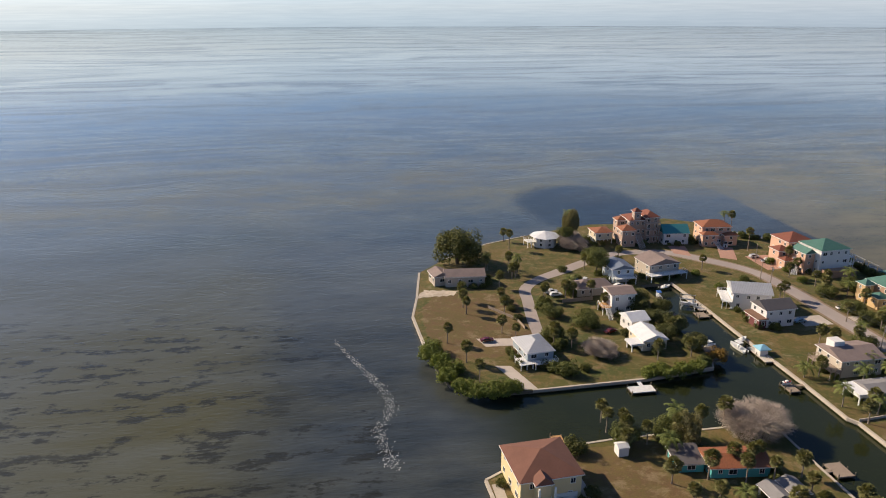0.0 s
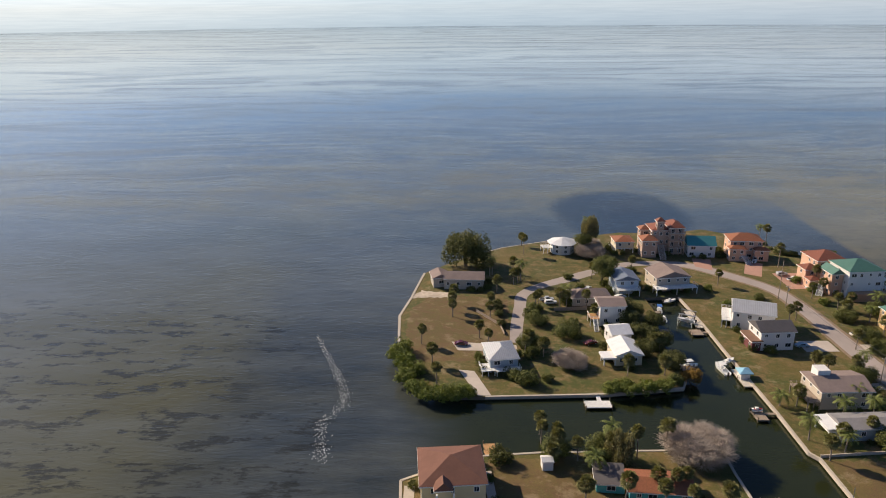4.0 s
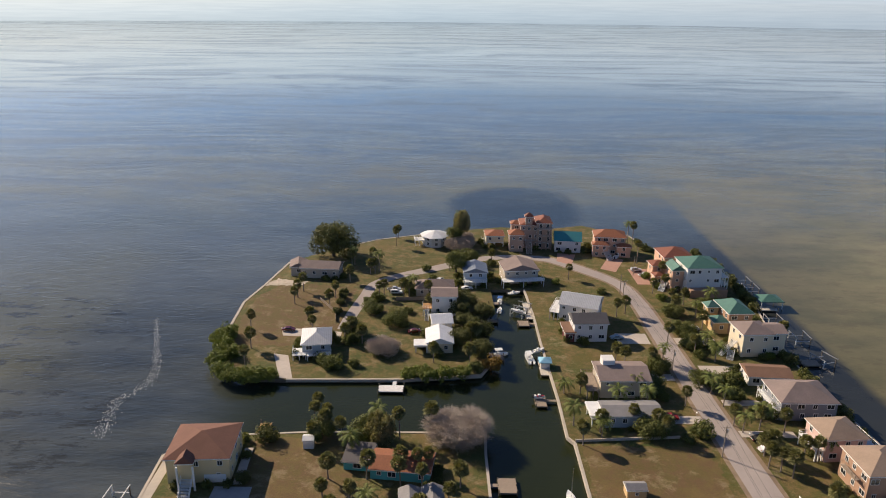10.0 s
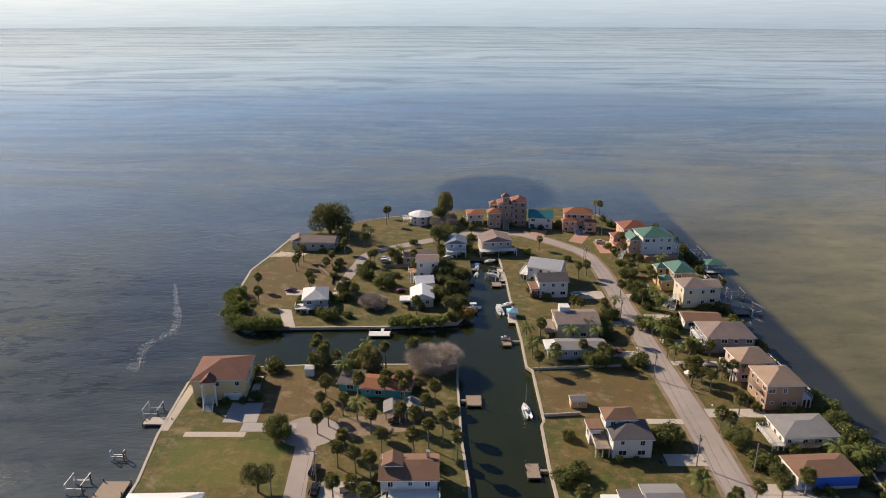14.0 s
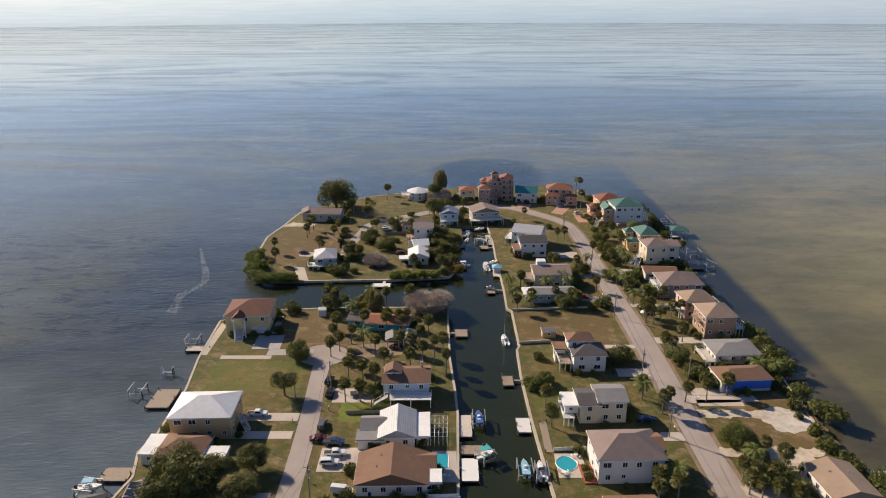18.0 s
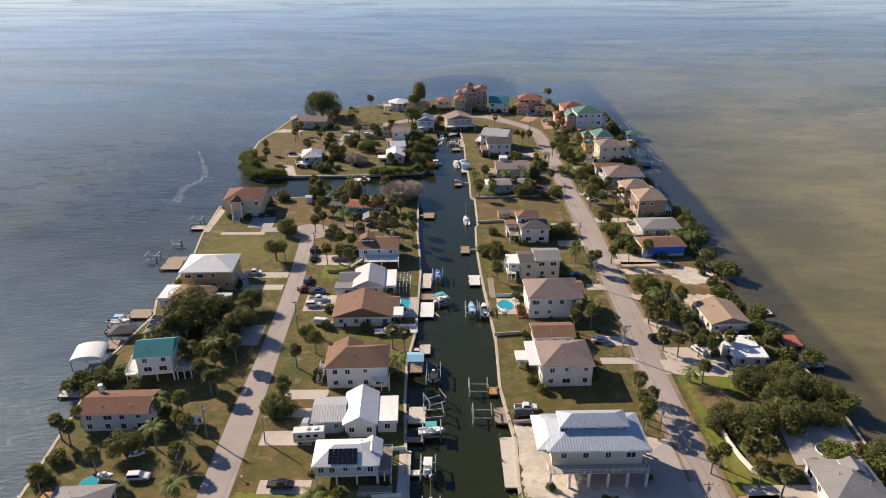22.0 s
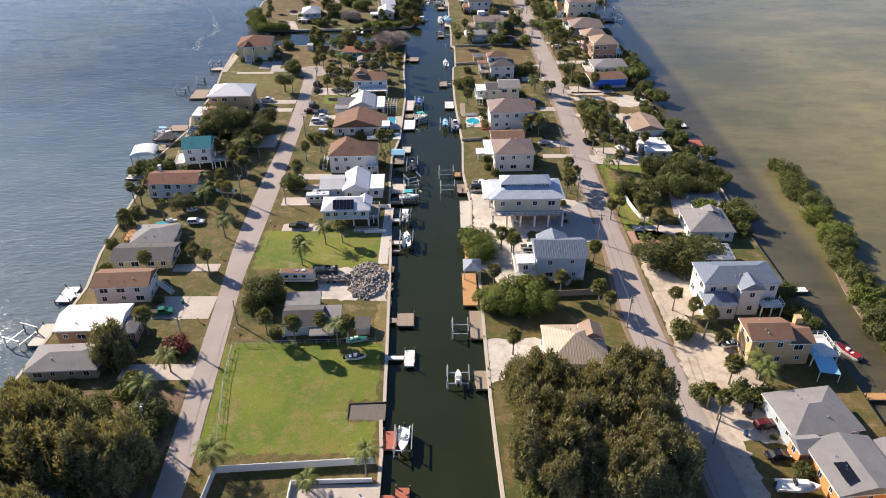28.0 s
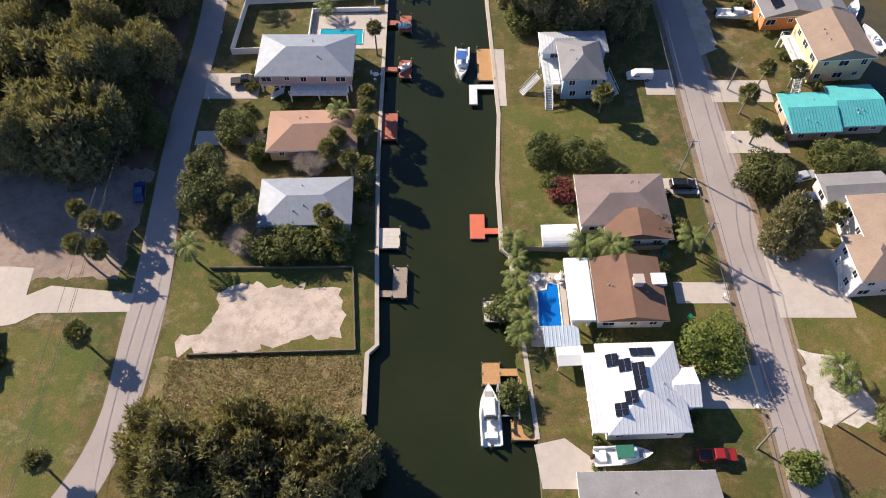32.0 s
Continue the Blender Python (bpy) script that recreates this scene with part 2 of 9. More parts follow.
def water_material():
    """Shallow bay: sea-grass beds, sand flats to the east, wind ripples and slicks; sky reflection partly painted into
    the open water.
    """
    n = Nodes("bay_water")
    v = n.world_coords()
    sep = n.add("ShaderNodeSeparateXYZ")
    n.t.links.new(v, sep.inputs[0])
    x, y = sep.outputs[0], sep.outputs[1]

    def span(value, lo, hi):
        m = n.add("ShaderNodeMapRange", Value=value, From_Min=lo, From_Max=hi)
        m.interpolation_type = "SMOOTHSTEP"
        return m.outputs[0]

    wob = n.math("MULTIPLY", n.math("SUBTRACT", n.noise(0.014, 5, 0.65, v), 0.5), 60.0)
    # the sand flat beyond a dark channel along the east shore, and a paler shelf north of the point
    near = span(n.math("ADD", y, n.math("MULTIPLY", wob, 6.0)), 800.0, 400.0)
    edge = n.math("MULTIPLY", span(n.math("ADD", x, n.math("MULTIPLY", wob, 0.1)), 145.0, 150.5), 0.55)
    east = n.math("MULTIPLY", n.math("ADD", edge, n.math("MULTIPLY", span(n.math("ADD", x, wob), 155.0, 225.0), 0.45)), near)
    shelf = n.math("MULTIPLY", span(n.math("ADD", y, wob), 500.0, 560.0), span(n.math("ADD", y, n.math("MULTIPLY", wob, 4.0)), 880.0, 580.0))
    hole_x = n.math("DIVIDE", n.math("SUBTRACT", x, 54.0), 36.0)
    hole_y = n.math("DIVIDE", n.math("SUBTRACT", n.math("ADD", y, n.math("MULTIPLY", wob, 0.5)), 530.0), 46.0)
    hole = span(n.math("ADD", n.math("POWER", n.math("ABSOLUTE", hole_x), 2.6), n.math("POWER", n.math("ABSOLUTE", hole_y), 2.6)), 1.5, 0.5)
    beds = n.ramp(n.noise(0.016, 7, 0.7, n.world_coords((1.0, 1.7, 1.0), 0.15)), (0.4, (0, 0, 0)), (0.6, (1, 1, 1)))
    far = n.ramp(n.noise(0.004, 6, 0.66, n.world_coords((0.5, 1.6, 1), 0.2)), (0.42, (0, 0, 0)), (0.62, (1, 1, 1)))
    clumps = n.ramp(n.noise(0.085, 6, 0.72, n.world_coords((0.8, 1.9, 1.0), 0.1)), (0.53, (0, 0, 0)), (0.58, (1, 1, 1)))
    bay = n.math("MULTIPLY", span(n.math("ADD", x, n.math("MULTIPLY", wob, 0.5)), -66.0, -84.0), n.math("MULTIPLY", span(y, 262.0, 290.0), span(n.math("ADD", y, wob), 425.0, 370.0)))
    patchy = n.math("MULTIPLY", n.ramp(n.noise(0.009, 3, 0.6, v), (0.4, (0, 0, 0)), (0.52, (1, 1, 1))), n.math("ADD", 0.1, n.math("MULTIPLY", bay, 0.9)))
    west = n.math("MULTIPLY", span(n.math("ADD", x, wob), -92.0, -140.0), span(n.math("ADD", y, wob), 215.0, 290.0))
    deep = n.mix(beds, (0.026, 0.034, 0.04), (0.055, 0.062, 0.058))
    deep = n.mix(n.math("MULTIPLY", west, 0.85), deep, (0.082, 0.077, 0.028))
    # paler, bluer south-west bay: reflected sky painted into the base colour
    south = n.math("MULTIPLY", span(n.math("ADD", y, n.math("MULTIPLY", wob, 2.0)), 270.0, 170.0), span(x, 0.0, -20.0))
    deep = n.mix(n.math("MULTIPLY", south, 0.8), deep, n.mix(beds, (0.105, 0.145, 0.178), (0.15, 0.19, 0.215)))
    # the same painted sky sheen on the open water to the north
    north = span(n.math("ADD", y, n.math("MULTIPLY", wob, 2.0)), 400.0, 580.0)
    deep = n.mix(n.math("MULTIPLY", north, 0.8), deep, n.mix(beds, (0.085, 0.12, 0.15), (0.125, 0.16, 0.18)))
    # broad pale patches, also painted to stand for mirrored sky
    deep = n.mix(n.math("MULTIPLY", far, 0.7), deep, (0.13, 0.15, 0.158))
    deep = n.mix(n.math("MULTIPLY", shelf, n.math("ADD", 0.3, n.math("MULTIPLY", beds, 0.6))), deep, (0.15, 0.145, 0.085))
    deep = n.mix(n.math("MULTIPLY", n.math("MULTIPLY", clumps, patchy), 0.75), deep, (0.02, 0.02, 0.014))
    deep = n.mix(n.math("MULTIPLY", hole, 0.8), deep, (0.02, 0.03, 0.04))
    shoal = n.mix(beds, (0.165, 0.155, 0.068), (0.255, 0.22, 0.098))
    shoal = n.mix(n.math("MULTIPLY", clumps, 0.3), shoal, (0.13, 0.105, 0.05))
    channel = n.math("MULTIPLY", span(x, 96.0, 130.0), span(n.math("ADD", y, n.math("MULTIPLY", wob, 1.0)), 500.0, 430.0))
    ending = span(n.math("ADD", y, n.math("ADD", n.math("MULTIPLY", wob, 0.15), n.math("MULTIPLY", x, -0.5))), 180.0, 190.0)
    deep = n.mix(n.math("MULTIPLY", channel, 0.75), deep, n.mix(ending, n.mix(beds, (0.06, 0.052, 0.026), (0.11, 0.09, 0.042)), (0.02, 0.022, 0.022)))
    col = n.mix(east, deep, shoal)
    # sheltered canal water
    inside = n.math("MULTIPLY", n.math("LESS_THAN", n.math("ABSOLUTE", n.math("SUBTRACT", x, 42.0)), 22.0), n.math("LESS_THAN", y, 415.0))
    cross = n.math("MULTIPLY", span(x, -62.0, -34.0), n.math("LESS_THAN", n.math("ABSOLUTE", n.math("SUBTRACT", y, 313.0)), 17.0))
    inside = n.math("MAXIMUM", inside, n.math("MULTIPLY", cross, n.math("LESS_THAN", x, 45.0)))
    murk = n.mix(n.noise(0.05, 4, 0.6, v), (0.013, 0.018, 0.007), (0.026, 0.031, 0.012))
    col = n.mix(inside, col, murk)
    n.put(n.b, "IOR", 1.33)
    ripple = n.noise(0.4, 3, 0.6, n.world_coords((0.8, 2.4, 1), 0.35))
    chop = n.noise(0.12, 3, 0.6, n.world_coords((1.0, 3.0, 1), 0.4))
    calm = n.math("SUBTRACT", 1.0, n.math("MULTIPLY", inside, 0.8))
    gust = n.ramp(n.noise(0.006, 5, 0.6, n.world_coords((1, 1.5, 1), 0.3)), (0.35, (0.4, 0.4, 0.4)), (0.65, (1, 1, 1)))
    eastern = n.math("MULTIPLY", span(n.math("ADD", x, n.math("MULTIPLY", wob, 0.5)), 118.0, 142.0), span(n.math("ADD", y, n.math("MULTIPLY", wob, 5.0)), 620.0, 420.0))
    lee = n.math("ADD", n.math("MULTIPLY", span(y, 4500.0, 900.0), 0.045), n.math("MULTIPLY", span(y, 1150.0, 450.0), 0.97))
    h = n.math("MULTIPLY", n.math("MULTIPLY", n.math("ADD", ripple, n.math("MULTIPLY", chop, 1.1)), gust), n.math("ADD", 1.0, n.math("MULTIPLY", south, 1.3)))
    lee = n.math("MULTIPLY", lee, n.math("SUBTRACT", 1.0, n.math("MULTIPLY", eastern, 0.8)))
    warp = n.add("ShaderNodeTexNoise", Scale=0.0016, Detail=3.0, Vector=v)
    bent = n.mix(1.0, n.world_coords((0.7, 3.2, 1), -0.35), n.mix(1.0, warp.outputs["Color"], (900, 900, 0), "MULTIPLY"), "ADD")
    slick = n.ramp(n.noise(0.006, 6, 0.68, bent), (0.42, (0.05, 0.05, 0.05)), (0.6, (0.2, 0.2, 0.2)))
    streak = n.ramp(n.noise(0.014, 5, 0.62, bent), (0.4, (0.35, 0.35, 0.35)), (0.6, (1.3, 1.3, 1.3)))
    streak = n.mix(n.math("MULTIPLY", span(y, 420.0, 650.0), span(y, 7000.0, 3500.0)), (1.0, 1.0, 1.0), streak)
    n.bump(n.math("MULTIPLY", n.math("MULTIPLY", n.math("MULTIPLY", h, calm), lee), streak), 0.6, 0.3)
    calmer = n.ramp(n.noise(0.0035, 6, 0.68, bent), (0.4, (0.02, 0.02, 0.02)), (0.6, (0.2, 0.2, 0.2)))
    return n.done(col, n.mix(span(y, 1000.0, 2200.0), slick, calmer))


def haze_glow_material():
    """Glowing stand-in for pale far water and haze, painted brightest towards the sun, with faint level streaks."""
    n = Nodes("glowing_haze")
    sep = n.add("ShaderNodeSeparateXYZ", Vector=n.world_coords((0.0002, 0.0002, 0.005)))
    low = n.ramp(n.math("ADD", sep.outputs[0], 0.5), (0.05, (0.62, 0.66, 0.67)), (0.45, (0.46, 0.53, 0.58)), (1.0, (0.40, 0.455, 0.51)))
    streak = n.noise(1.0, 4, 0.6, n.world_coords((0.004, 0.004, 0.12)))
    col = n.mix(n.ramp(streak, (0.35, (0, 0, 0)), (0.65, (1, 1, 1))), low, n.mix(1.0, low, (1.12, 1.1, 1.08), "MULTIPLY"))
    # glow grows with height; the unseen upper part brightens the water's reflections
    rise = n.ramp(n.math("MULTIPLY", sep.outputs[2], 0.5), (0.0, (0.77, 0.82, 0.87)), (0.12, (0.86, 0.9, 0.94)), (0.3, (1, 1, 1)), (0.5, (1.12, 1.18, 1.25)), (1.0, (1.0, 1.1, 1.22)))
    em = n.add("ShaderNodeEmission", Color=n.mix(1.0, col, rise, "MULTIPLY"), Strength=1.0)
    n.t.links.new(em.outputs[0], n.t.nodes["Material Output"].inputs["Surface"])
    return n.mat


M = {}
M["haze"] = haze_glow_material()
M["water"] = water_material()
M["grass"] = grass_material("lawn", ((0.07, 0.086, 0.013), (0.135, 0.1, 0.022), (0.19, 0.125, 0.05)))
M["lush"] = grass_material("lush_lawn", ((0.1, 0.165, 0.011), (0.215, 0.235, 0.02), (0.22, 0.185, 0.045)), 0.5)
M["green"] = grass_material("green_lawn", ((0.09, 0.112, 0.016), (0.155, 0.132, 0.026), (0.205, 0.14, 0.048)), 0.52)
M["dry"] = grass_material("dry_lawn", ((0.125, 0.096, 0.026), (0.18, 0.122, 0.043), (0.145, 0.085, 0.038)), 0.48)
M["wild"] = grass_material("wild_growth", ((0.15, 0.14, 0.04), (0.24, 0.18, 0.07), (0.32, 0.22, 0.11)), 0.5)
M["sand"] = sand_material("shell_sand", (0.62, 0.53, 0.43))
M["white_sand"] = sand_material("white_shell", (0.66, 0.6, 0.53))
M["plot"] = sand_material("building_sand", (0.62, 0.51, 0.43))
M["mulch"] = sand_material("pine_litter", (0.20, 0.13, 0.085))
M["litter"] = sand_material("sandy_litter", (0.36, 0.275, 0.225))
M["foam"] = sand_material("sea_foam", (0.75, 0.77, 0.76))
M["soil"] = sand_material("trodden_soil", (0.30, 0.22, 0.15))
M["road"] = road_material("worn_asphalt", (0.39, 0.335, 0.312))
M["drive"] = concrete("driveway_concrete", (0.52, 0.455, 0.4))
M["drive_grey"] = concrete("grey_concrete", (0.40, 0.37, 0.36))
M["paver"] = concrete("brick_paver", (0.45, 0.26, 0.2))
M["cap"] = concrete("seawall_concrete", (0.50, 0.44, 0.37))
M["wallface"] = concrete("wet_seawall", (0.16, 0.14, 0.11))
M["trim"] = simple("white_trim", (0.80, 0.79, 0.76), 0.5, var=0.06)
M["glass"] = Nodes("window_glass").done((0.03, 0.035, 0.04), 0.06)
M["solar"] = Nodes("solar_panel").done((0.012, 0.013, 0.02), 0.12)
M["frame_alu"] = simple("aluminium", (0.55, 0.56, 0.57), 0.35, 0.8, 0.05)
M["dark"] = simple("dark_void", (0.03, 0.028, 0.026), 0.8)
M["wood"] = planks("weathered_boards", (0.33, 0.26, 0.2))
M["wood_new"] = planks("new_deck_boards", (0.52, 0.29, 0.12))
M["wood_red"] = planks("red_stained_boards", (0.42, 0.13, 0.08))
M["wood_pale"] = planks("sun_bleached_boards", (0.6, 0.55, 0.48))
M["white_deck"] = planks("white_deck_boards", (0.75, 0.75, 0.74))
M["pile"] = simple("dock_pile", (0.16, 0.13, 0.1), 0.85)
M["pole"] = simple("pole_wood", (0.30, 0.25, 0.2), 0.85)
M["bark"] = simple("palm_bark", (0.27, 0.22, 0.18), 0.9, var=0.35, scale=5)
M["bark_dark"] = simple("tree_bark", (0.14, 0.11, 0.085), 0.9, var=0.35, scale=4)
M["bare_twig"] = simple("bare_branch", (0.44, 0.37, 0.31), 0.9, var=0.3, scale=4)
M["palm"] = leafy("palm_frond", (0.085, 0.09, 0.03), (0.31, 0.29, 0.12))
M["palm_feather"] = leafy("feather_frond", (0.07, 0.1, 0.025), (0.26, 0.29, 0.085))
M["palm_dry"] = leafy("dry_frond", (0.16, 0.12, 0.05), (0.32, 0.24, 0.12))
M["leaf"] = leafy("broad_leaf", (0.055, 0.072, 0.018), (0.2, 0.21, 0.065))
M["leaf_olive"] = leafy("pine_needles", (0.115, 0.108, 0.055), (0.37, 0.33, 0.175))
M["leaf_bright"] = leafy("bright_leaf", (0.08, 0.11, 0.018), (0.22, 0.25, 0.055))
M["leaf_dark"] = leafy("dark_leaf", (0.042, 0.054, 0.016), (0.175, 0.175, 0.058))
M["leaf_red"] = leafy("red_leaf", (0.12, 0.03, 0.03), (0.3, 0.09, 0.07))
M["leaf_gold"] = leafy("golden_leaf", (0.16, 0.10, 0.02), (0.32, 0.2, 0.05))
M["weed_green"] = leafy("weed_leaf", (0.13, 0.13, 0.04), (0.3, 0.27, 0.1))
M["weed_dry"] = leafy("dry_weed", (0.24, 0.17, 0.08), (0.44, 0.33, 0.18))
M["tyre"] = simple("tyre_rubber", (0.025, 0.025, 0.025), 0.8)
M["hull"] = simple("white_hull", (0.78, 0.78, 0.76), 0.25, var=0.05)
M["pool"] = Nodes("pool_water").done((0.03, 0.33, 0.42), 0.08)
M["pool_blue"] = Nodes("deep_pool_water").done((0.012, 0.16, 0.55), 0.08)
M["pool_dark"] = Nodes("dark_pool_cover").done((0.02, 0.05, 0.12), 0.3)
M["wire"] = Nodes("cable").done((0.05, 0.05, 0.05), 0.5)
M["steel"] = simple("galvanised", (0.5, 0.5, 0.5), 0.4, 0.7, 0.1)
M["old_timber"] = planks("old_grey_timber", (0.15, 0.13, 0.115))
M["rock"] = concrete("broken_concrete", (0.36, 0.32, 0.285))

# ---- mesh helpers ----


def link_mesh(name, bm, mat, parent=None, label=""):
    me = bpy.data.meshes.new(name)
    bmesh.ops.recalc_face_normals(bm, faces=bm.faces[:])
    bm.to_mesh(me)
    bm.free()
    for m in mat if isinstance(mat, (list, tuple)) else (mat,):
        me.materials.append(M[m] if isinstance(m, str) else m)
    ob = new(name, me)
    if parent is not None:
        ob.parent = parent
    if label:
        ob["label"] = label
    return ob


def part(name, bm, mat, parent, label=""):
    """One mesh object under a thing or under a part."""
    return link_mesh(name, bm, mat, parent, label)


def share(name, me, parent, m):
    ob = new(name, me)
    ob.parent = parent
    ob.matrix_basis = m
    return ob


def thing(name, label, category, x, y, rot=0.0, z=GZ, group=""):
    e = new(name)
    e.empty_display_size = 0.3
    e.matrix_basis = pose(x, y, z, 0, 0, rot)
    return tagged(e, label, category, group)


def box(bm, x0, y0, z0, x1, y1, z1):
    v = [bm.verts.new(p) for p in ((x0, y0, z0), (x1, y0, z0), (x1, y1, z0), (x0, y1, z0), (x0, y0, z1), (x1, y0, z1), (x1, y1, z1), (x0, y1, z1))]
    for f in ((3, 2, 1, 0), (4, 5, 6, 7), (0, 1, 5, 4), (1, 2, 6, 5), (2, 3, 7, 6), (3, 0, 4, 7)):
        bm.faces.new([v[i] for i in f])
    return v


def new_box(x0, y0, z0, x1, y1, z1, bevel=0.0):
    bm = bmesh.new()
    box(bm, x0, y0, z0, x1, y1, z1)
    if bevel:
        bmesh.ops.bevel(bm, geom=bm.edges[:], offset=bevel, segments=1, affect="EDGES")
    return bm


def beam(bm, a, b, r, sides=6, r2=None):
    """A round bar from a to b."""
    a, b = Vector(a), Vector(b)
    q = (b - a).to_track_quat("Z", "Y")
    r2 = r if r2 is None else r2
    lo = [bm.verts.new(a + q @ Vector((math.cos(t) * r, math.sin(t) * r, 0))) for t in (2 * math.pi * k / sides for k in range(sides))]
    hi = [bm.verts.new(b + q @ Vector((math.cos(t) * r2, math.sin(t) * r2, 0))) for t in (2 * math.pi * k / sides for k in range(sides))]
    for k in range(sides):
        bm.faces.new((lo[k], lo[(k + 1) % sides], hi[(k + 1) % sides], hi[k]))
    bm.faces.new(lo[::-1])
    bm.faces.new(hi)


def slab(bm, outline, z0, z1):
    """A plate with the given outline between two heights."""
    lo = [bm.verts.new((x, y, z0)) for x, y in outline]
    hi = [bm.verts.new((x, y, z1)) for x, y in outline]
    n = len(outline)
    bm.faces.new(lo[::-1])
    bm.faces.new(hi)
    for k in range(n):
        bm.faces.new((lo[k], lo[(k + 1) % n], hi[(k + 1) % n], hi[k]))


def smooth_line(points, step=2.0):
    """A Catmull-Rom curve through points of any width."""
    p = [np.array(q, float) for q in points]
    p = [2 * p[0] - p[1], *p, 2 * p[-1] - p[-2]]
    out = []
    for a, b, c, d in zip(p, p[1:], p[2:], p[3:]):
        k = max(1, int(np.linalg.norm((c - b)[:2]) / step))
        for i in range(k):
            t = i / k
            out.append(0.5 * (2 * b + (c - a) * t + (2 * a - 5 * b + 4 * c - d) * t * t + (3 * b - a - 3 * c + d) * t ** 3))
    out.append(p[-2])
    return out


def ribbon(bm, rows, z, thick=0.06):
    """A strip along rows of x, y, width."""
    left, right = [], []
    for k, r in enumerate(rows):
        d = rows[min(k + 1, len(rows) - 1)][:2] - rows[max(k - 1, 0)][:2]
        d = d / (np.linalg.norm(d) + 1e-9)
        nrm = np.array((-d[1], d[0])) * r[2] / 2
        left.append(r[:2] + nrm), right.append(r[:2] - nrm)
    vl = [[bm.verts.new((*q, h)) for q in left] for h in (z, z - thick)]
    vr = [[bm.verts.new((*q, h)) for q in right] for h in (z, z - thick)]
    for k in range(len(rows) - 1):
        bm.faces.new((vr[0][k], vr[0][k + 1], vl[0][k + 1], vl[0][k]))
        bm.faces.new((vl[0][k], vl[0][k + 1], vl[1][k + 1], vl[1][k]))
        bm.faces.new((vr[1][k], vr[1][k + 1], vr[0][k + 1], vr[0][k]))


# ---- water and land ----
bm = bmesh.new()
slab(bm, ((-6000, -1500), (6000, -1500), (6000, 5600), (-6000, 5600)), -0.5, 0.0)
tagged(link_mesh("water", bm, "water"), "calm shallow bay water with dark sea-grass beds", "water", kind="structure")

# self-lit backdrop added for the far haze, tall enough to mirror in the water
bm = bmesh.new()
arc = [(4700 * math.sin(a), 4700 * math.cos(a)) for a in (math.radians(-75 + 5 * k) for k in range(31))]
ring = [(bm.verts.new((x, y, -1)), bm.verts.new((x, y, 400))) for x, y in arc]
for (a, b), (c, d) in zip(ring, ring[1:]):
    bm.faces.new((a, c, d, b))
tagged(link_mesh("backdrop", bm, "haze"), "glowing backdrop painted as pale haze and far water at the horizon", "haze", kind="structure")

WEST = ((34.2, -160), (34.2, -55), (34.1, -45), (35.6, -43.5), (34.7, -26), (33.9, -7), (33.7, 19), (33.5, 43), (32.8, 51.2), (26, 51.4), (26, 55.8), (33.2, 56.2), (32.7, 71),
        (31.3, 107.7), (30.3, 125), (29.3, 137), (28.3, 155), (28.0, 172), (29.8, 188), (30.2, 226), (29.5, 240), (28.1, 259), (27.5, 290), (27.8, 300.2),
        (-19, 299.3), (-38, 297.6), (-55, 288), (-53.6, 260), (-50.7, 239.6), (-50.3, 216.6), (-52, 208), (-49.2, 198), (-53.4, 172), (-50.8, 148), (-49.7, 131), (-48.5, 113), (-45.6, 97), (-47, 58), (-48, 0), (-49, -160))
EAST = ((61, -160), (60.4, -58.8), (57.8, -26.6), (56.4, -25.3), (56.2, -10.3), (57.1, 6), (55.6, 43), (55.2, 58), (54.8, 107.7), (53.5, 126), (54.1, 140), (52.1, 160.5), (52.6, 184),
        (51.7, 199), (50.5, 223), (50.0, 247), (50.4, 265), (51.4, 267.2), (51.4, 296.2), (49.8, 298.8), (50.0, 318), (49.6, 336.5), (49.2, 356), (49.2, 376), (48.4, 396), (48, 402.5),
        (34.4, 402), (35, 384), (30, 367), (30.7, 338), (27.9, 331.8), (4, 328.5), (-32.3, 327.4), (-44, 327.5), (-56, 333.5), (-59.2, 348))
SHORE = ((-60.3, 362), (-61.5, 386), (-58, 403), (-55.8, 417), (-53.5, 431), (-40, 446.5), (-27, 457), (-17.3, 464.5), (5, 474), (23, 481), (44, 487.5), (67.4, 485), (87, 492), (107, 477),
         (114, 452), (133.5, 448.5), (137.2, 425.4), (137.6, 393), (134, 377), (130.5, 342), (131, 318), (132.5, 297), (134, 283), (130, 247), (127.7, 229), (127.7, 208), (131, 197),
         (131.5, 178), (134, 160), (132.5, 137), (133, 60), (132, 0), (132, -160))
for name, outline in (("ground", WEST), ("ground", EAST + SHORE)):
    bm = bmesh.new()
    slab(bm, outline, -1.5, GZ)
    for f in bm.faces:
        f.material_index = 0 if min(v.co.z for v in f.verts) > 1 else 1
    bm.normal_update()
    bmesh.ops.triangulate(bm, faces=bm.faces[:])
    tagged(link_mesh(name, bm, ("grass", "wallface")), "flat filled land with patchy brown and green lawn", "ground", kind="structure")


def seawall(points, width=0.7):
    bm = bmesh.new()
    ribbon(bm, [np.array((x, y, width)) for x, y in points], GZ + 0.12, 0.9)
    tagged(link_mesh("seawall_cap", bm, "cap"), "weathered concrete seawall cap along the water", "seawall", kind="structure")


seawall(WEST[1:9]), seawall(WEST[11:24]), seawall(WEST[23:27]), seawall(WEST[26:39])
seawall(EAST[1:5]), seawall(EAST[4:12]), seawall(EAST[11:18]), seawall(EAST[17:26]), seawall(EAST[29:33]), seawall(SHORE[0:5], 0.9), seawall(SHORE[5:9], 0.6), seawall(SHORE[13:20], 0.6), seawall(SHORE[19:30], 0.6)


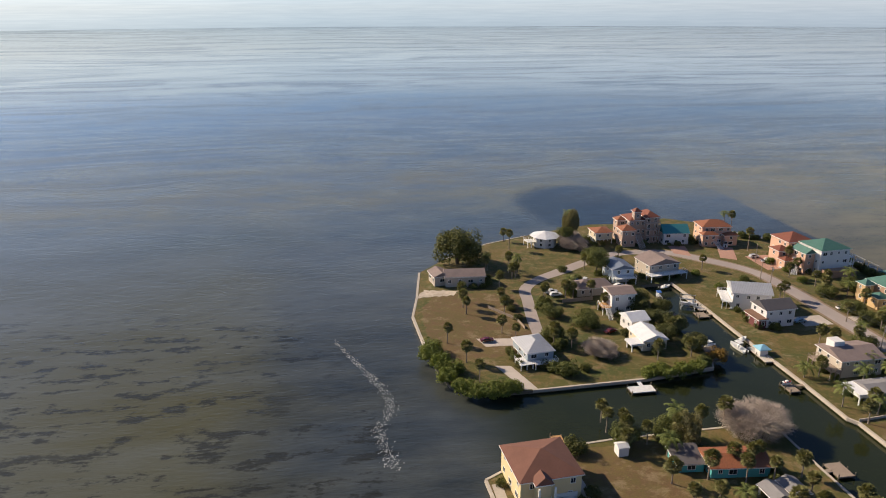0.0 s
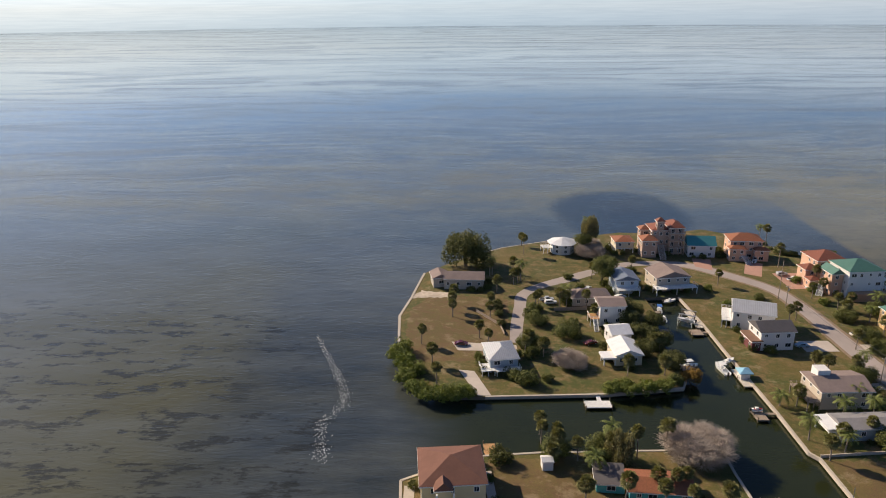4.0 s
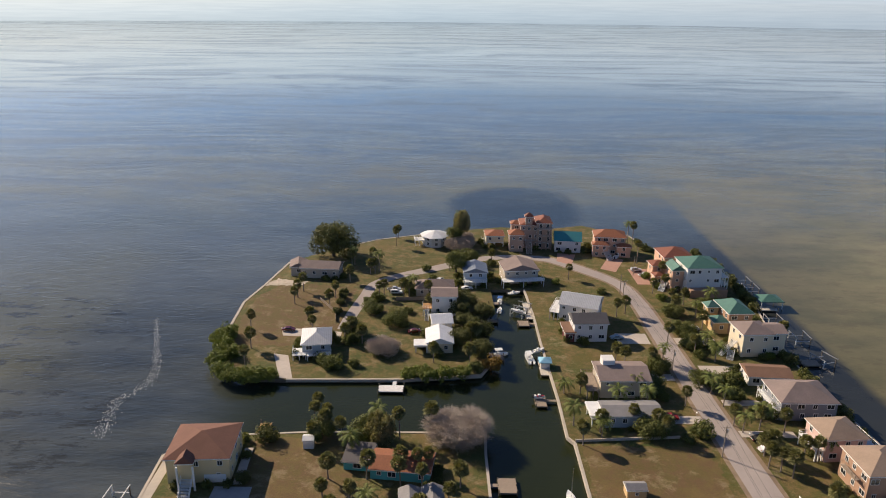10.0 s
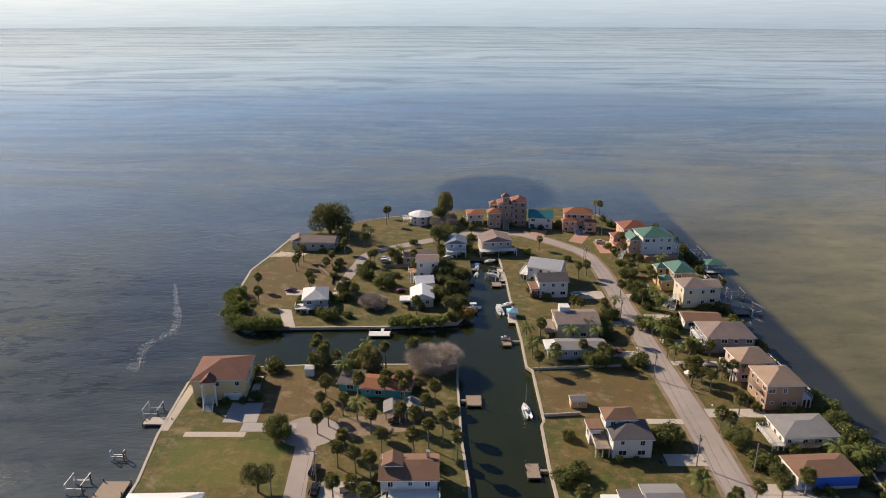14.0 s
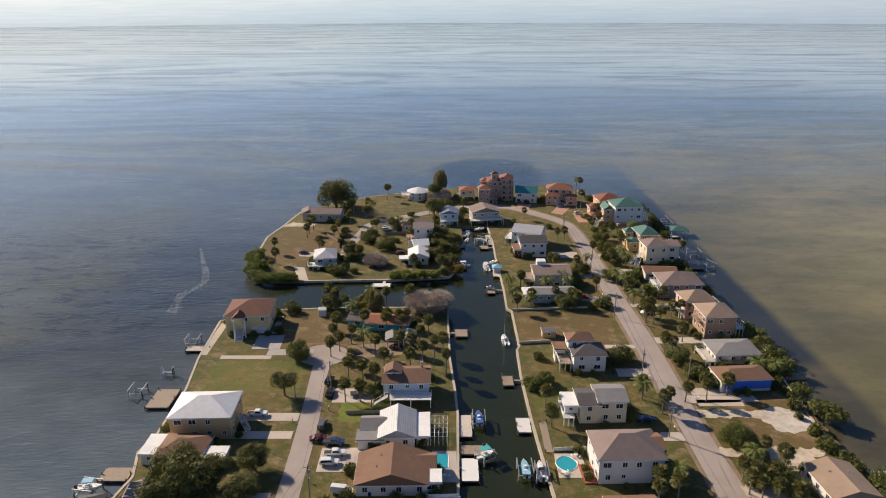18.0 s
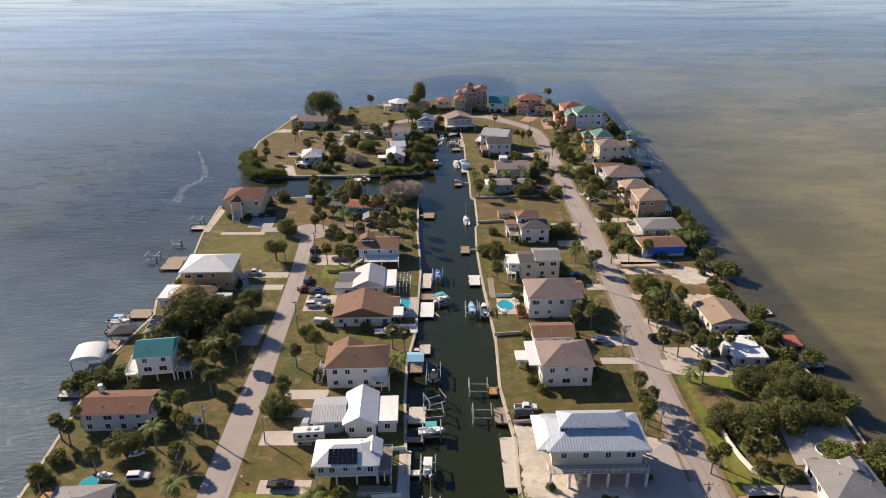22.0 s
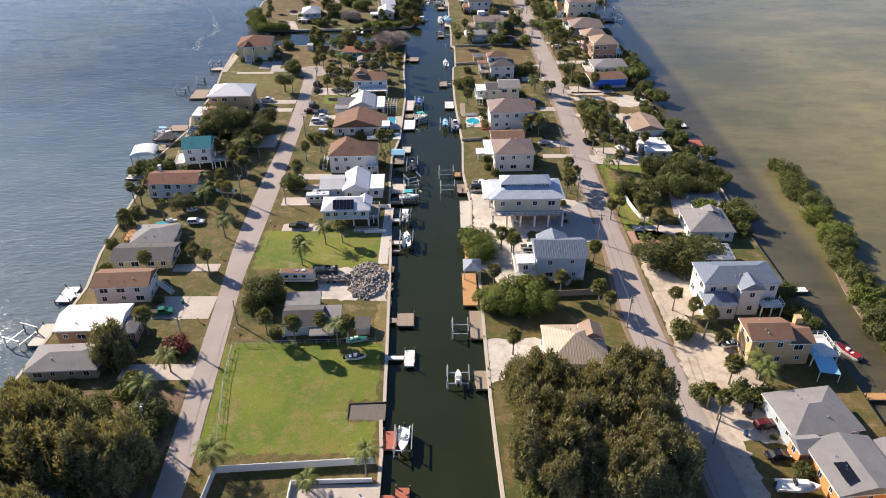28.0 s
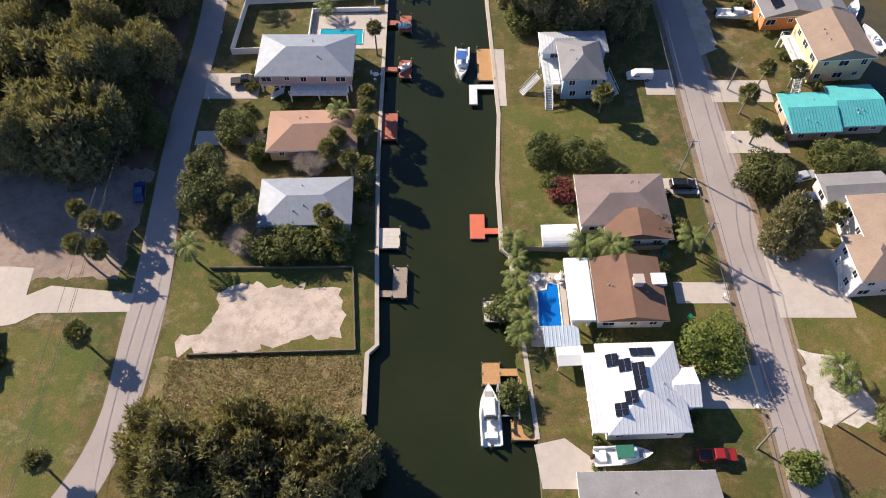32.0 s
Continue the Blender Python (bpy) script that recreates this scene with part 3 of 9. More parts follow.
def road(points, label, mat="road", z=GZ + 0.03):
    bm = bmesh.new()
    ribbon(bm, smooth_line(points, 2.5), z, 0.08)
    return tagged(link_mesh("road", bm, mat), label, "road", kind="structure")


def ragged(outline):
    """The same outline with an uneven, worn edge."""
    r, out = random.Random(len(outline) * 7 + int(abs(outline[0][0]) * 3)), []
    for (ax, ay), (bx, by) in zip(outline, tuple(outline[1:]) + tuple(outline[:1])):
        steps = max(1, int(math.hypot(bx - ax, by - ay) / 1.1))
        for k in range(steps):
            f = k / steps
            out.append((ax + (bx - ax) * f + r.uniform(-0.6, 0.6), ay + (by - ay) * f + r.uniform(-0.6, 0.6)))
    return out


def pad(outline, mat, label, z=GZ + 0.05, name="pavement", category="driveway"):
    bm = bmesh.new()
    if name in ("lawn", "sand", "soil"):
        outline = ragged(outline)
    slab(bm, outline, z - 0.1, z)
    bm.normal_update()
    bmesh.ops.triangulate(bm, faces=bm.faces[:])
    return tagged(link_mesh(name, bm, mat), label, category, kind="structure")


def rect(x0, y0, x1, y1):
    return ((x0, y0), (x1, y0), (x1, y1), (x0, y1))


WEST_ROAD = ((-17, -84, 6), (-7.5, -69, 6), (-3.5, -57, 5.6), (-2.9, -43, 6.4), (-3.0, -31, 6.4), (-4.2, -14, 5.4), (-4.8, 4, 5.4), (-4.3, 33, 5.6), (-6.6, 67, 5.6), (-8.8, 98, 7.2), (-9.5, 116, 9),
             (-9.8, 148, 9.6), (-9.9, 185, 7.8), (-10.7, 219.5, 7.8), (-12.2, 243, 7.2), (-12.7, 257, 8))
EAST_ROAD = ((100, -92, 7), (99, -63, 6.4), (98.8, -42.5, 6.8), (98.2, -19, 7.4), (97.2, 10, 7), (96.4, 35, 6), (94.9, 56, 6.8), (92.5, 80, 8), (93.2, 116, 9), (92.4, 163, 9.6), (93.8, 184, 10.4),
             (93.6, 221, 9.8), (93.8, 267, 11), (92.8, 313, 10), (92.2, 366, 9.4), (91.4, 392, 8.8), (87.6, 411, 8), (73, 429.5, 7), (62.5, 438.8, 6.5), (49.2, 441.5, 6), (35.8, 440, 6), (22.5, 433, 6),
             (7.3, 423, 6.5), (-4.8, 415.4, 7), (-13.2, 406, 7), (-15.6, 394, 6.5), (-18.4, 376.6, 6.5), (-20, 363, 6))
WEST_ROAD, EAST_ROAD = ([(x, y, w * (0.7 if 90 < y < 420 else 0.95)) for x, y, w in line] for line in (WEST_ROAD, EAST_ROAD))
road([(x, y, w + 2.4) for x, y, w in EAST_ROAD[:20]], "sandy shoulder along the street", "soil", GZ + 0.017)
road([(x, y, w + 0.5) for x, y, w in WEST_ROAD], "worn grass and sand shoulder along the street", "dry", GZ + 0.017)
road(WEST_ROAD, "pale worn asphalt street with fine cracks")
road(EAST_ROAD, "pale worn asphalt street curving round the point")
bm = bmesh.new()
slab(bm, [(-13 + 8.2 * math.cos(a), 261.5 + 7.4 * math.sin(a)) for a in (2 * math.pi * k / 28 for k in range(28))], GZ - 0.05, GZ + 0.035)
tagged(link_mesh("road", bm, "road"), "round asphalt turning circle at the street's end", "road", kind="structure")

# lawns, sand and driveways
LAWN = "mown lawn plot with greener and browner patches"
for x0, y0, x1, y1, up in ((-4.6, 42.5, 25.6, 75, 0.014), (25, 42.5, 31.9, 50.6, 0.027), (25, 56.8, 31.6, 75, 0.027)):
    pad(rect(x0, y0, x1, y1), "lush", "bright green mown vacant lot by the canal", GZ + up, "lawn", "lawn")
pad(rect(-5.4, 105, 29, 124.4), "lush", LAWN, GZ + 0.01, "lawn", "lawn")
pad(rect(-2, 183, 28, 192), "green", LAWN, GZ + 0.01, "lawn", "lawn")
pad(rect(-3, 222, 12, 232), "lush", LAWN, GZ + 0.01, "lawn", "lawn")
pad(rect(-47, 238, -17, 257), "green", "wide green lawn beside the water", GZ + 0.01, "lawn", "lawn")
pad(rect(-33, 266, -6, 297), "dry", "dry brown lawn sloping to the canal", GZ + 0.01, "lawn", "lawn")
pad(rect(53, 269, 86, 295), "dry", "dry brown vacant lot", GZ + 0.01, "lawn", "lawn")
pad(((-58, 350), (-22, 350), (-20, 402), (-50, 408), (-58, 390)), "dry", "wide dry lawn on the point", GZ + 0.01, "lawn", "lawn")
pad(rect(58, -58, 94, -23), "green", LAWN, GZ + 0.008, "lawn", "lawn")
pad(rect(102.5, -60, 131, -18), "green", LAWN, GZ + 0.008, "lawn", "lawn")
pad(rect(-46, -78, -9, -41), "green", LAWN, GZ + 0.008, "lawn", "lawn")
pad([(103.2 + 9.6 * math.cos(a), -56.5 + 12.2 * math.sin(a)) for a in (math.pi / 2 * k / 10 for k in range(11))] + [(103.2, -56.5)], "white_sand", "pale sand bed with a palm", GZ + 0.03, "sand", "sand")
pad(((103.6, -66), (118, -66), (118, -57.4), (103.4, -57)), "dry", "dry brown lawn beside the sand bed", GZ + 0.02, "lawn", "lawn")
pad(((59.8, -59.6), (64.4, -58.6), (70, -63), (70, -66), (60.6, -66)), "drive", "concrete pad beside the boat", GZ + 0.05)
pad(rect(58, -20, 88, 8), "green", LAWN, GZ + 0.01, "lawn", "lawn")
pad(rect(60, -57, 68, -43), "grass", LAWN, GZ + 0.012, "lawn", "lawn")
pad(rect(52.5, 225, 64, 243), "green", LAWN, GZ + 0.01, "lawn", "lawn")
pad(((98.2, 165.4), (114.4, 164.6), (104.2, 150), (101.5, 143.5), (103.2, 129.6), (107, 127.4), (106.7, 123.4), (97.8, 123)), "lush", "green lawn strip along a curved white wall", GZ + 0.02, "lawn", "lawn")
pad(((100, 160), (110, 160), (104, 150), (101, 147)), "dry", "browned patch of lawn", GZ + 0.026, "lawn", "lawn")
pad(rect(0.6, -62, 33.6, -45.8), "wild", "overgrown lot with brown and green weeds", GZ + 0.02, "lawn", "lawn")
pad(rect(1, -45.4, 33.6, -24), "green", LAWN, GZ + 0.01, "lawn", "lawn")
random.seed(31)
FOAM = []
plot = ragged(((4.4, -45.0), (2.6, -43), (8.2, -40.2), (8.8, -33.2), (14.5, -32.4), (20, -32.9), (28.8, -32.8), (29.4, -36), (29.6, -41.8), (22, -42.8), (16.4, -43.9)))
pad(plot, "plot", "bare pale sand building plot", GZ + 0.03, "sand", "sand")

# a drifting line of foam west of the point
rs = random.Random(5)
for k, (x, y) in enumerate(smooth_line(((-90, 372), (-82.5, 353), (-77, 339), (-74.6, 330), (-75.6, 322), (-79, 316), (-78, 308), (-76.5, 298)), 1.2)):
    for _ in range(7 + k // 8):
        r0 = rs.uniform(0.04, 0.17)
        px, py = x + rs.gauss(0, 0.3 + 0.016 * k), y + rs.gauss(0, 0.7)
        bm = bmesh.new()
        slab(bm, [(px + r0 * rs.uniform(0.5, 1.2) * math.cos(a), py + 1.6 * r0 * rs.uniform(0.5, 1.2) * math.sin(a)) for a in (0.9 * j for j in range(7))], -0.02, 0.012)
        FOAM.append(bm)
both = bmesh.new()
for bm in FOAM:
    me = bpy.data.meshes.new("foam")
    bm.to_mesh(me), bm.free()
    both.from_mesh(me)
    bpy.data.meshes.remove(me)
tagged(link_mesh("sea_foam", both, "foam"), "broken line of white foam drifting on the water", "foam", kind="stuff")
pad(((-45, -33), (-9, -31), (-8, -8), (-45, -5)), "litter", "ground of brown leaf litter under trees", GZ + 0.02, "soil", "soil")
pad(((-46, -5), (-8, -8), (-9, 60), (-46, 60)), "mulch", "dark leaf litter under a wood", GZ + 0.015, "soil", "soil")
pad(rect(55.5, 62, 68, 76), "white_sand", "white shell yard beside the canal", GZ + 0.03, "sand", "sand")
pad(((54.5, 107), (62, 95), (68, 108), (70, 124), (88, 118), (88, 141), (54.3, 146)), "white_sand", "white shell yard round the house", GZ + 0.03, "sand", "sand")
pad(((100, 84), (113, 84), (112, 108), (99, 112)), "sand", "sandy yard strip beside the street", GZ + 0.03, "sand", "sand")
pad(((99, 60), (114, 58), (112, 76), (98, 80)), "sand", "pale sandy drive", GZ + 0.035, "sand", "sand")
pad(((99.5, 46), (112, 44), (112, 56), (99, 58)), "sand", "gravel and sand front yard", GZ + 0.035, "sand", "sand")
pad(((104, 208), (129, 208), (129.5, 236), (105, 236)), "dry", "cleared lot of dry grass", GZ + 0.02, "lawn", "lawn")
random.seed(12)
pad(ragged(((115.6, 218), (119.5, 216.6), (124.6, 217.4), (127.4, 221.6), (127, 228.6), (121, 229.6), (116.6, 228.4), (114.6, 223.6))), "white_sand", "pale bare sand in the cleared lot", GZ + 0.03, "sand", "sand")
pad(((97.6, 224.2), (108, 224), (116, 223.6), (116.2, 227.8), (106, 228), (97.4, 227.8)), "sand", "sandy track into the cleared lot", GZ + 0.032, "sand", "sand")
pad(((97.2, 231.6), (106, 231.8), (117, 232.6), (116.6, 235.8), (97, 235.8)), "drive", "concrete drive beside the cleared lot", GZ + 0.05)
pad(((97.4, 206.6), (100.6, 206), (102, 203), (99.4, 197), (96.4, 193), (99.8, 189.4), (101, 195), (104.8, 203.4), (102.4, 208.2), (97.4, 210.3)), "sand", "curved sandy drive through a front yard", GZ + 0.04, "sand", "sand")
pad(ragged(((104.6, 186), (110, 189.6), (112.4, 197), (116.7, 202.8), (126, 209.6), (110, 210.4), (107.6, 200), (102.4, 190))), "sand", "sandy yard under palms", GZ + 0.032, "sand", "sand")
pad(((96, 166.4), (98.4, 166), (114.4, 164.6), (114.6, 169.6), (103, 172.4), (95.8, 173)), "drive", "wide pale concrete drive", GZ + 0.045)
pad(((97.9, 122.8), (106, 123.2), (111.4, 120), (110.2, 115.6), (98.2, 115.8)), "paver", "red-brown paved drive", GZ + 0.05)
pad(((-58, 403), (-43, 404), (-41, 408.5), (-54, 411)), "sand", "sandy landing by the seawall", GZ + 0.03, "sand", "sand")
pad(((13.5, 91.4), (31.5, 91), (31.4, 104), (19, 105.4), (13, 102)), "white_sand", "churned sandy yard", GZ + 0.035, "sand", "sand")
DRIVE = "pale concrete driveway"
pad(rect(25.9, 51.3, 33.6, 55.9), "old_timber", "low grey timber landing in a seawall notch", GZ - 0.25, "pavement", "landing")
pad(((98.6, 22), (103.5, 24), (104, 60), (103, 112), (98.4, 112), (97.6, 60)), "sand", "pale sandy verge along the street", GZ + 0.023, "sand", "sand")
for x0, y0, x1, y1 in ((-1, 124, 10, 128), (-5, 149, 8, 152.5), (-4, 139, 8, 144), (-5, 200, 7, 210), (-14, 222.5, -29, 226.5), (-14, 214, -30, 217.5), (-14, 181, -26, 192), (-6, 232, 6, 240), (-2, 10, 9, 17),
                       (-1.5, -2, 12, 1.5), (-11, 84, -25, 93), (-9, 63, -25, 68), (-14, 104, -26, 107.5), (-2, 156, 9, 160)):
    pad(rect(min(x0, x1), y0, max(x0, x1), y1), "drive", DRIVE)
for x0, y0, x1, y1 in ((87, 11, 93, 18), (84, -10, 93, -13.5), (85, -36, 94, -32), (81, -54, 96, -47), (82, 180, 90, 185), (80, 171, 90, 174), (84, 213, 90, 217), (80, 247, 90, 252), (80, 266, 90, 268.5), (78, 306, 89, 310), (77, 330, 88, 334),
                       (98, 269.5, 115, 274), (97, 300, 112, 303), (99, 236, 116, 240), (99, 230, 112, 233.5), (98, 170, 114, 179), (98, 186, 112, 195), (98, 316, 112, 319), (98, 335, 112, 340), (96, 355, 110, 360), (100, 118, 116, 126),
                       (76, 355, 87, 363), (99.8, 9, 112, 15), (100, -4, 112, 1.5), (101.5, -38.6, 114, -25.4), (91, 118, 76, 127)):
    pad(rect(min(x0, x1), min(y0, y1), max(x0, x1), max(y0, y1)), "drive", DRIVE)
pad(((77, 118), (89, 117), (89, 141), (77, 130)), "drive_grey", "wide grey concrete apron beside the house", GZ + 0.055)
pad(((-40, 344), (-35, 343), (-30.5, 328), (-34.5, 328)), "drive", "concrete boat ramp drive")
pad(((-42, 364), (-20, 361), (-20, 356.5), (-40, 357.5)), "drive", DRIVE)
pad(((-44, -29), (-27.7, -29), (-23.8, -29.3), (-23.6, -34.6), (-19.9, -32.7), (-5.6, -34.2), (-5.6, -37.6), (-20.8, -37.9), (-23.8, -39.8), (-44, -44)), "drive", "concrete drive crossing the lot")
pad(rect(-46.5, 258.6, -30, 261), "cap", "concrete terrace edge")
pad(((-38, 265.6), (-28.5, 265.6), (-29, 276), (-38, 276)), "drive_grey", DRIVE)
pad(rect(-32, 261.2, -17, 265.5), "drive_grey", DRIVE)
pad(((-6, 258), (14, 262), (16, 272), (-6, 268)), "soil", "sandy drive under the palms", GZ + 0.03)
pad(rect(-54, 261.5, -51.5, 286), "cap", "concrete walk along the seawall")
pad(rect(56.6, 8, 58.8, 24), "drive", "concrete landing beside the dock")
pad(rect(29.5, 72, 32.4, 106), "wild", "weedy bank behind the seawall", GZ + 0.02, "soil", "soil")
pad(rect(28, 107, 30.6, 137), "wood_pale", "pale boardwalk on the seawall", GZ + 0.06, "pavement", "boardwalk")
pad(rect(96, 410, 118, 428), "paver", "brick-paved forecourt", GZ + 0.05)
pad(((66, 437), (72, 432), (76, 446), (68, 448)), "paver", "brick driveway", GZ + 0.05)
pad(((84, 428), (90, 424), (97, 440), (91, 444)), "paver", "red brick driveway", GZ + 0.05)


# ---- houses ----
MESHES = {}
HOUSES = []
VENT = random.Random(4)


def window_mesh(w, h):
    """Frame, pane, and both in one mesh for houses that stay far off."""
    key = ("window", w, h)
    if key not in MESHES:
        f = 0.12
        made = []
        xs, zs = (-w / 2 - f, -w / 2, -0.03, 0.03, w / 2, w / 2 + f), (-h / 2 - f, -h / 2, h / 2, h / 2 + f)
        for glazed in (False, True):
            bm = bmesh.new()
            grid = [[bm.verts.new((x, -0.05, z)) for z in zs] for x in xs]
            for i in range(5):
                for j in range(3):
                    cell = (grid[i][j], grid[i + 1][j], grid[i + 1][j + 1], grid[i][j + 1])
                    if j == 1 and i in (1, 3):
                        inner = [bm.verts.new((v.co.x, 0.0 if glazed else 0.05, v.co.z)) for v in cell]
                        for k in range(4):
                            bm.faces.new((cell[k], inner[k], inner[(k + 1) % 4], cell[(k + 1) % 4]))
                        if glazed:
                            bm.faces.new(inner).material_index = 1
                    else:
                        bm.faces.new(cell)
            side = [grid[i][0] for i in range(6)] + [grid[5][j] for j in (1, 2, 3)] + [grid[i][3] for i in (4, 3, 2, 1, 0)] + [grid[0][j] for j in (2, 1)]
            back = [bm.verts.new((v.co.x, 0.05, v.co.z)) for v in side]
            for k in range(len(side)):
                bm.faces.new((side[k], side[(k + 1) % len(side)], back[(k + 1) % len(side)], back[k]))
            me = bpy.data.meshes.new("window")
            bm.to_mesh(me), bm.free()
            me.materials.append(M["trim"])
            if glazed:
                me.materials.append(M["glass"])
            made.append(me)
        bm = new_box(-w / 2, -0.02, -h / 2, w / 2, 0.02, h / 2)
        me = bpy.data.meshes.new("pane")
        bm.to_mesh(me), bm.free()
        me.materials.append(M["glass"])
        made.insert(1, me)
        MESHES[key] = made
    return MESHES[key]


def window(parent, x, y, z, turn, w=1.1, h=1.3):
    fr, gl, both = window_mesh(w, h)
    top = parent if parent.parent is None else parent.parent
    if top.matrix_basis.translation.y > 205:
        return share("window", both, parent, pose(x, y, z, 0, 0, turn))
    ob = share("window", fr, parent, pose(x, y, z, 0, 0, turn))
    share("pane", gl, ob, pose(0, 0.0, 0))
    return ob


def roof_mesh(kind, w, d, z, rise, thick=0.22):
    """A roof over a w by d outline whose eaves lie at z. hip, gable (ridge along the longer side), gable_x, gable_y, flat, shed or pyramid."""
    bm = bmesh.new()
    x, y = w / 2, d / 2
    if kind == "flat":
        box(bm, -x, -y, z, x, y, z + 0.3)
        bmesh.ops.bevel(bm, geom=bm.edges[:], offset=0.05, segments=1, affect="EDGES")
        return bm
    if kind == "barrel":
        n = 10
        pts = [(x * math.cos(math.pi * k / n), z + rise * math.sin(math.pi * k / n)) for k in range(n + 1)]
        a = [bm.verts.new((px, -y, pz)) for px, pz in pts]
        b = [bm.verts.new((px, y, pz)) for px, pz in pts]
        for k in range(n):
            bm.faces.new((a[k], a[k + 1], b[k + 1], b[k]))
        bm.faces.new(a), bm.faces.new(b)
        return bm
    c = [(-x, -y), (x, -y), (x, y), (-x, y)]
    lo = [bm.verts.new((*p, z - thick)) for p in c]
    hi = [bm.verts.new((*p, z)) for p in c]
    for k in range(4):
        bm.faces.new((lo[k], lo[(k + 1) % 4], hi[(k + 1) % 4], hi[k]))
    bm.faces.new(lo[::-1])
    if kind == "shed":
        t = [bm.verts.new((x, y, z + rise)), bm.verts.new((-x, y, z + rise))]
        bm.faces.new((hi[0], hi[1], t[0], t[1]))
        bm.faces.new((hi[1], hi[2], t[0])), bm.faces.new((hi[3], hi[0], t[1])), bm.faces.new((hi[2], hi[3], t[1], t[0]))
        return bm
    along_x = w >= d if kind in ("hip", "gable") else kind.endswith("x")
    if kind == "pyramid":
        top = bm.verts.new((0, 0, z + rise))
        for k in range(4):
            bm.faces.new((hi[k], hi[(k + 1) % 4], top))
        return bm
    inset = 0.0 if kind.startswith("gable") else min(x, y)
    if along_x:
        r = [bm.verts.new((-x + inset, 0, z + rise)), bm.verts.new((x - inset + 1e-4, 0, z + rise))]
        bm.faces.new((hi[0], hi[1], r[1], r[0])), bm.faces.new((hi[2], hi[3], r[0], r[1]))
        bm.faces.new((hi[1], hi[2], r[1])), bm.faces.new((hi[3], hi[0], r[0]))
    else:
        r = [bm.verts.new((0, -y + inset, z + rise)), bm.verts.new((0, y - inset + 1e-4, z + rise))]
        bm.faces.new((hi[1], hi[2], r[1], r[0])), bm.faces.new((hi[3], hi[0], r[0], r[1]))
        bm.faces.new((hi[0], hi[1], r[0])), bm.faces.new((hi[2], hi[3], r[1]))
    return bm


def wing(th, x, y, w, d, rot, h0, h1, roof, rise, wall, roofm, ov=0.5, win="SEW", every=3.4, posts=False, wsize=(1.1, 1.3), trim=True):
    """One block of a house in the thing's own frame: walls from h0 to h1, its roof with eaves w by d, windows, and posts below."""
    at = pose(x, y, 0, 0, 0, rot)
    a, b = w / 2 - ov, d / 2 - ov
    if wall:
        ob = part("wall", new_box(-a, -b, h0, a, b, h1), wall, th)
        ob.matrix_basis = at
    ob = part("roof", roof_mesh(roof, w, d, h1 + 0.02, rise), roofm, th)
    ob.matrix_basis = at
    if trim and roof != "barrel":
        bm = bmesh.new()
        for p in ((-w / 2 - 0.04, -d / 2 - 0.04, w / 2 + 0.04, -d / 2 + 0.02), (-w / 2 - 0.04, d / 2 - 0.02, w / 2 + 0.04, d / 2 + 0.04), (-w / 2 - 0.04, -d / 2 + 0.02, -w / 2 + 0.02, d / 2 - 0.02), (w / 2 - 0.02, -d / 2 + 0.02, w / 2 + 0.04, d / 2 - 0.02)):
            box(bm, p[0], p[1], h1 - 0.26, p[2], p[3], h1 - 0.03)
        ob = part("fascia", bm, "trim", th)
        ob.matrix_basis = at
    if roof in ("hip", "gable_x", "gable_y") and w > 8 and d > 7 and th.matrix_basis.translation.y < 200:
        along = w >= d if roof == "hip" else roof == "gable_x"
        for _ in range(3):
            u, side = VENT.uniform(-0.22, 0.22), VENT.choice((-1, 1)) * VENT.uniform(0.16, 0.3)
            px, py = (u * w, side * d) if along else (side * w, u * d)
            z = h1 + 0.02 + rise * (1 - 2 * abs(side))
            bm = bmesh.new()
            beam(bm, (px, py, z - 0.1), (px, py, z + 0.42), 0.08, 8), beam(bm, (px, py, z - 0.02), (px, py, z + 0.14), 0.2, 8, 0.1)
            ob = part("roof_vent", bm, "steel", th)
            ob.matrix_basis = at
    levels = max(1, round((h1 - h0) / 3.3))
    if wall:
        for lv in range(levels):
            zz = h0 + (h1 - h0) * (lv + 0.55) / levels
            for side in win:
                ln = a if side in "SN" else b
                n = max(1, int(2 * ln / every))
                for k in range(n):
                    s = -ln + 2 * ln * (k + 0.5) / n
                    px, py, turn = {"S": (s, -b - 0.02, 0), "N": (-s, b + 0.02, 180), "E": (a + 0.02, s, 90), "W": (-a - 0.02, s, -90)}[side]
                    pick = VENT.random()
                    if pick < 0.14 and n > 2:
                        continue
                    ww, wh = wsize if pick < 0.6 else (round(wsize[0] * 1.7, 2), wsize[1]) if pick < 0.82 else (round(wsize[0] * 0.8, 2), round(wsize[1] * 0.75, 2))
                    slide = VENT.uniform(-0.12, 0.12) * every
                    px, py = (px + slide, py) if side in "SN" else (px, py + slide)
                    o = window(th, 0, 0, 0, 0, ww, wh)
                    o.matrix_basis = at @ pose(px, py, zz + (wsize[1] - wh) / 2, 0, 0, turn)
    if posts:
        me = MESHES.get(("post", round(h0, 1)))
        if me is None:
            bm = new_box(-0.17, -0.17, 0, 0.17, 0.17, h0)
            me = bpy.data.meshes.new("post")
            bm.to_mesh(me), bm.free()
            me.materials.append(M["trim"])
            MESHES[("post", round(h0, 1))] = me
        nx, ny = max(2, int(2 * a / 3.6) + 1), max(2, int(2 * b / 4) + 1)
        for i in range(nx):
            for j in range(ny):
                share("post", me, th, at @ pose(-a + 0.2 + (2 * a - 0.4) * i / (nx - 1), -b + 0.2 + (2 * b - 0.4) * j / (ny - 1), 0))
        o = part("floor_slab", new_box(-a, -b, h0 - 0.3, a, b, h0 - 0.004), "trim", th)
        o.matrix_basis = at
    return at


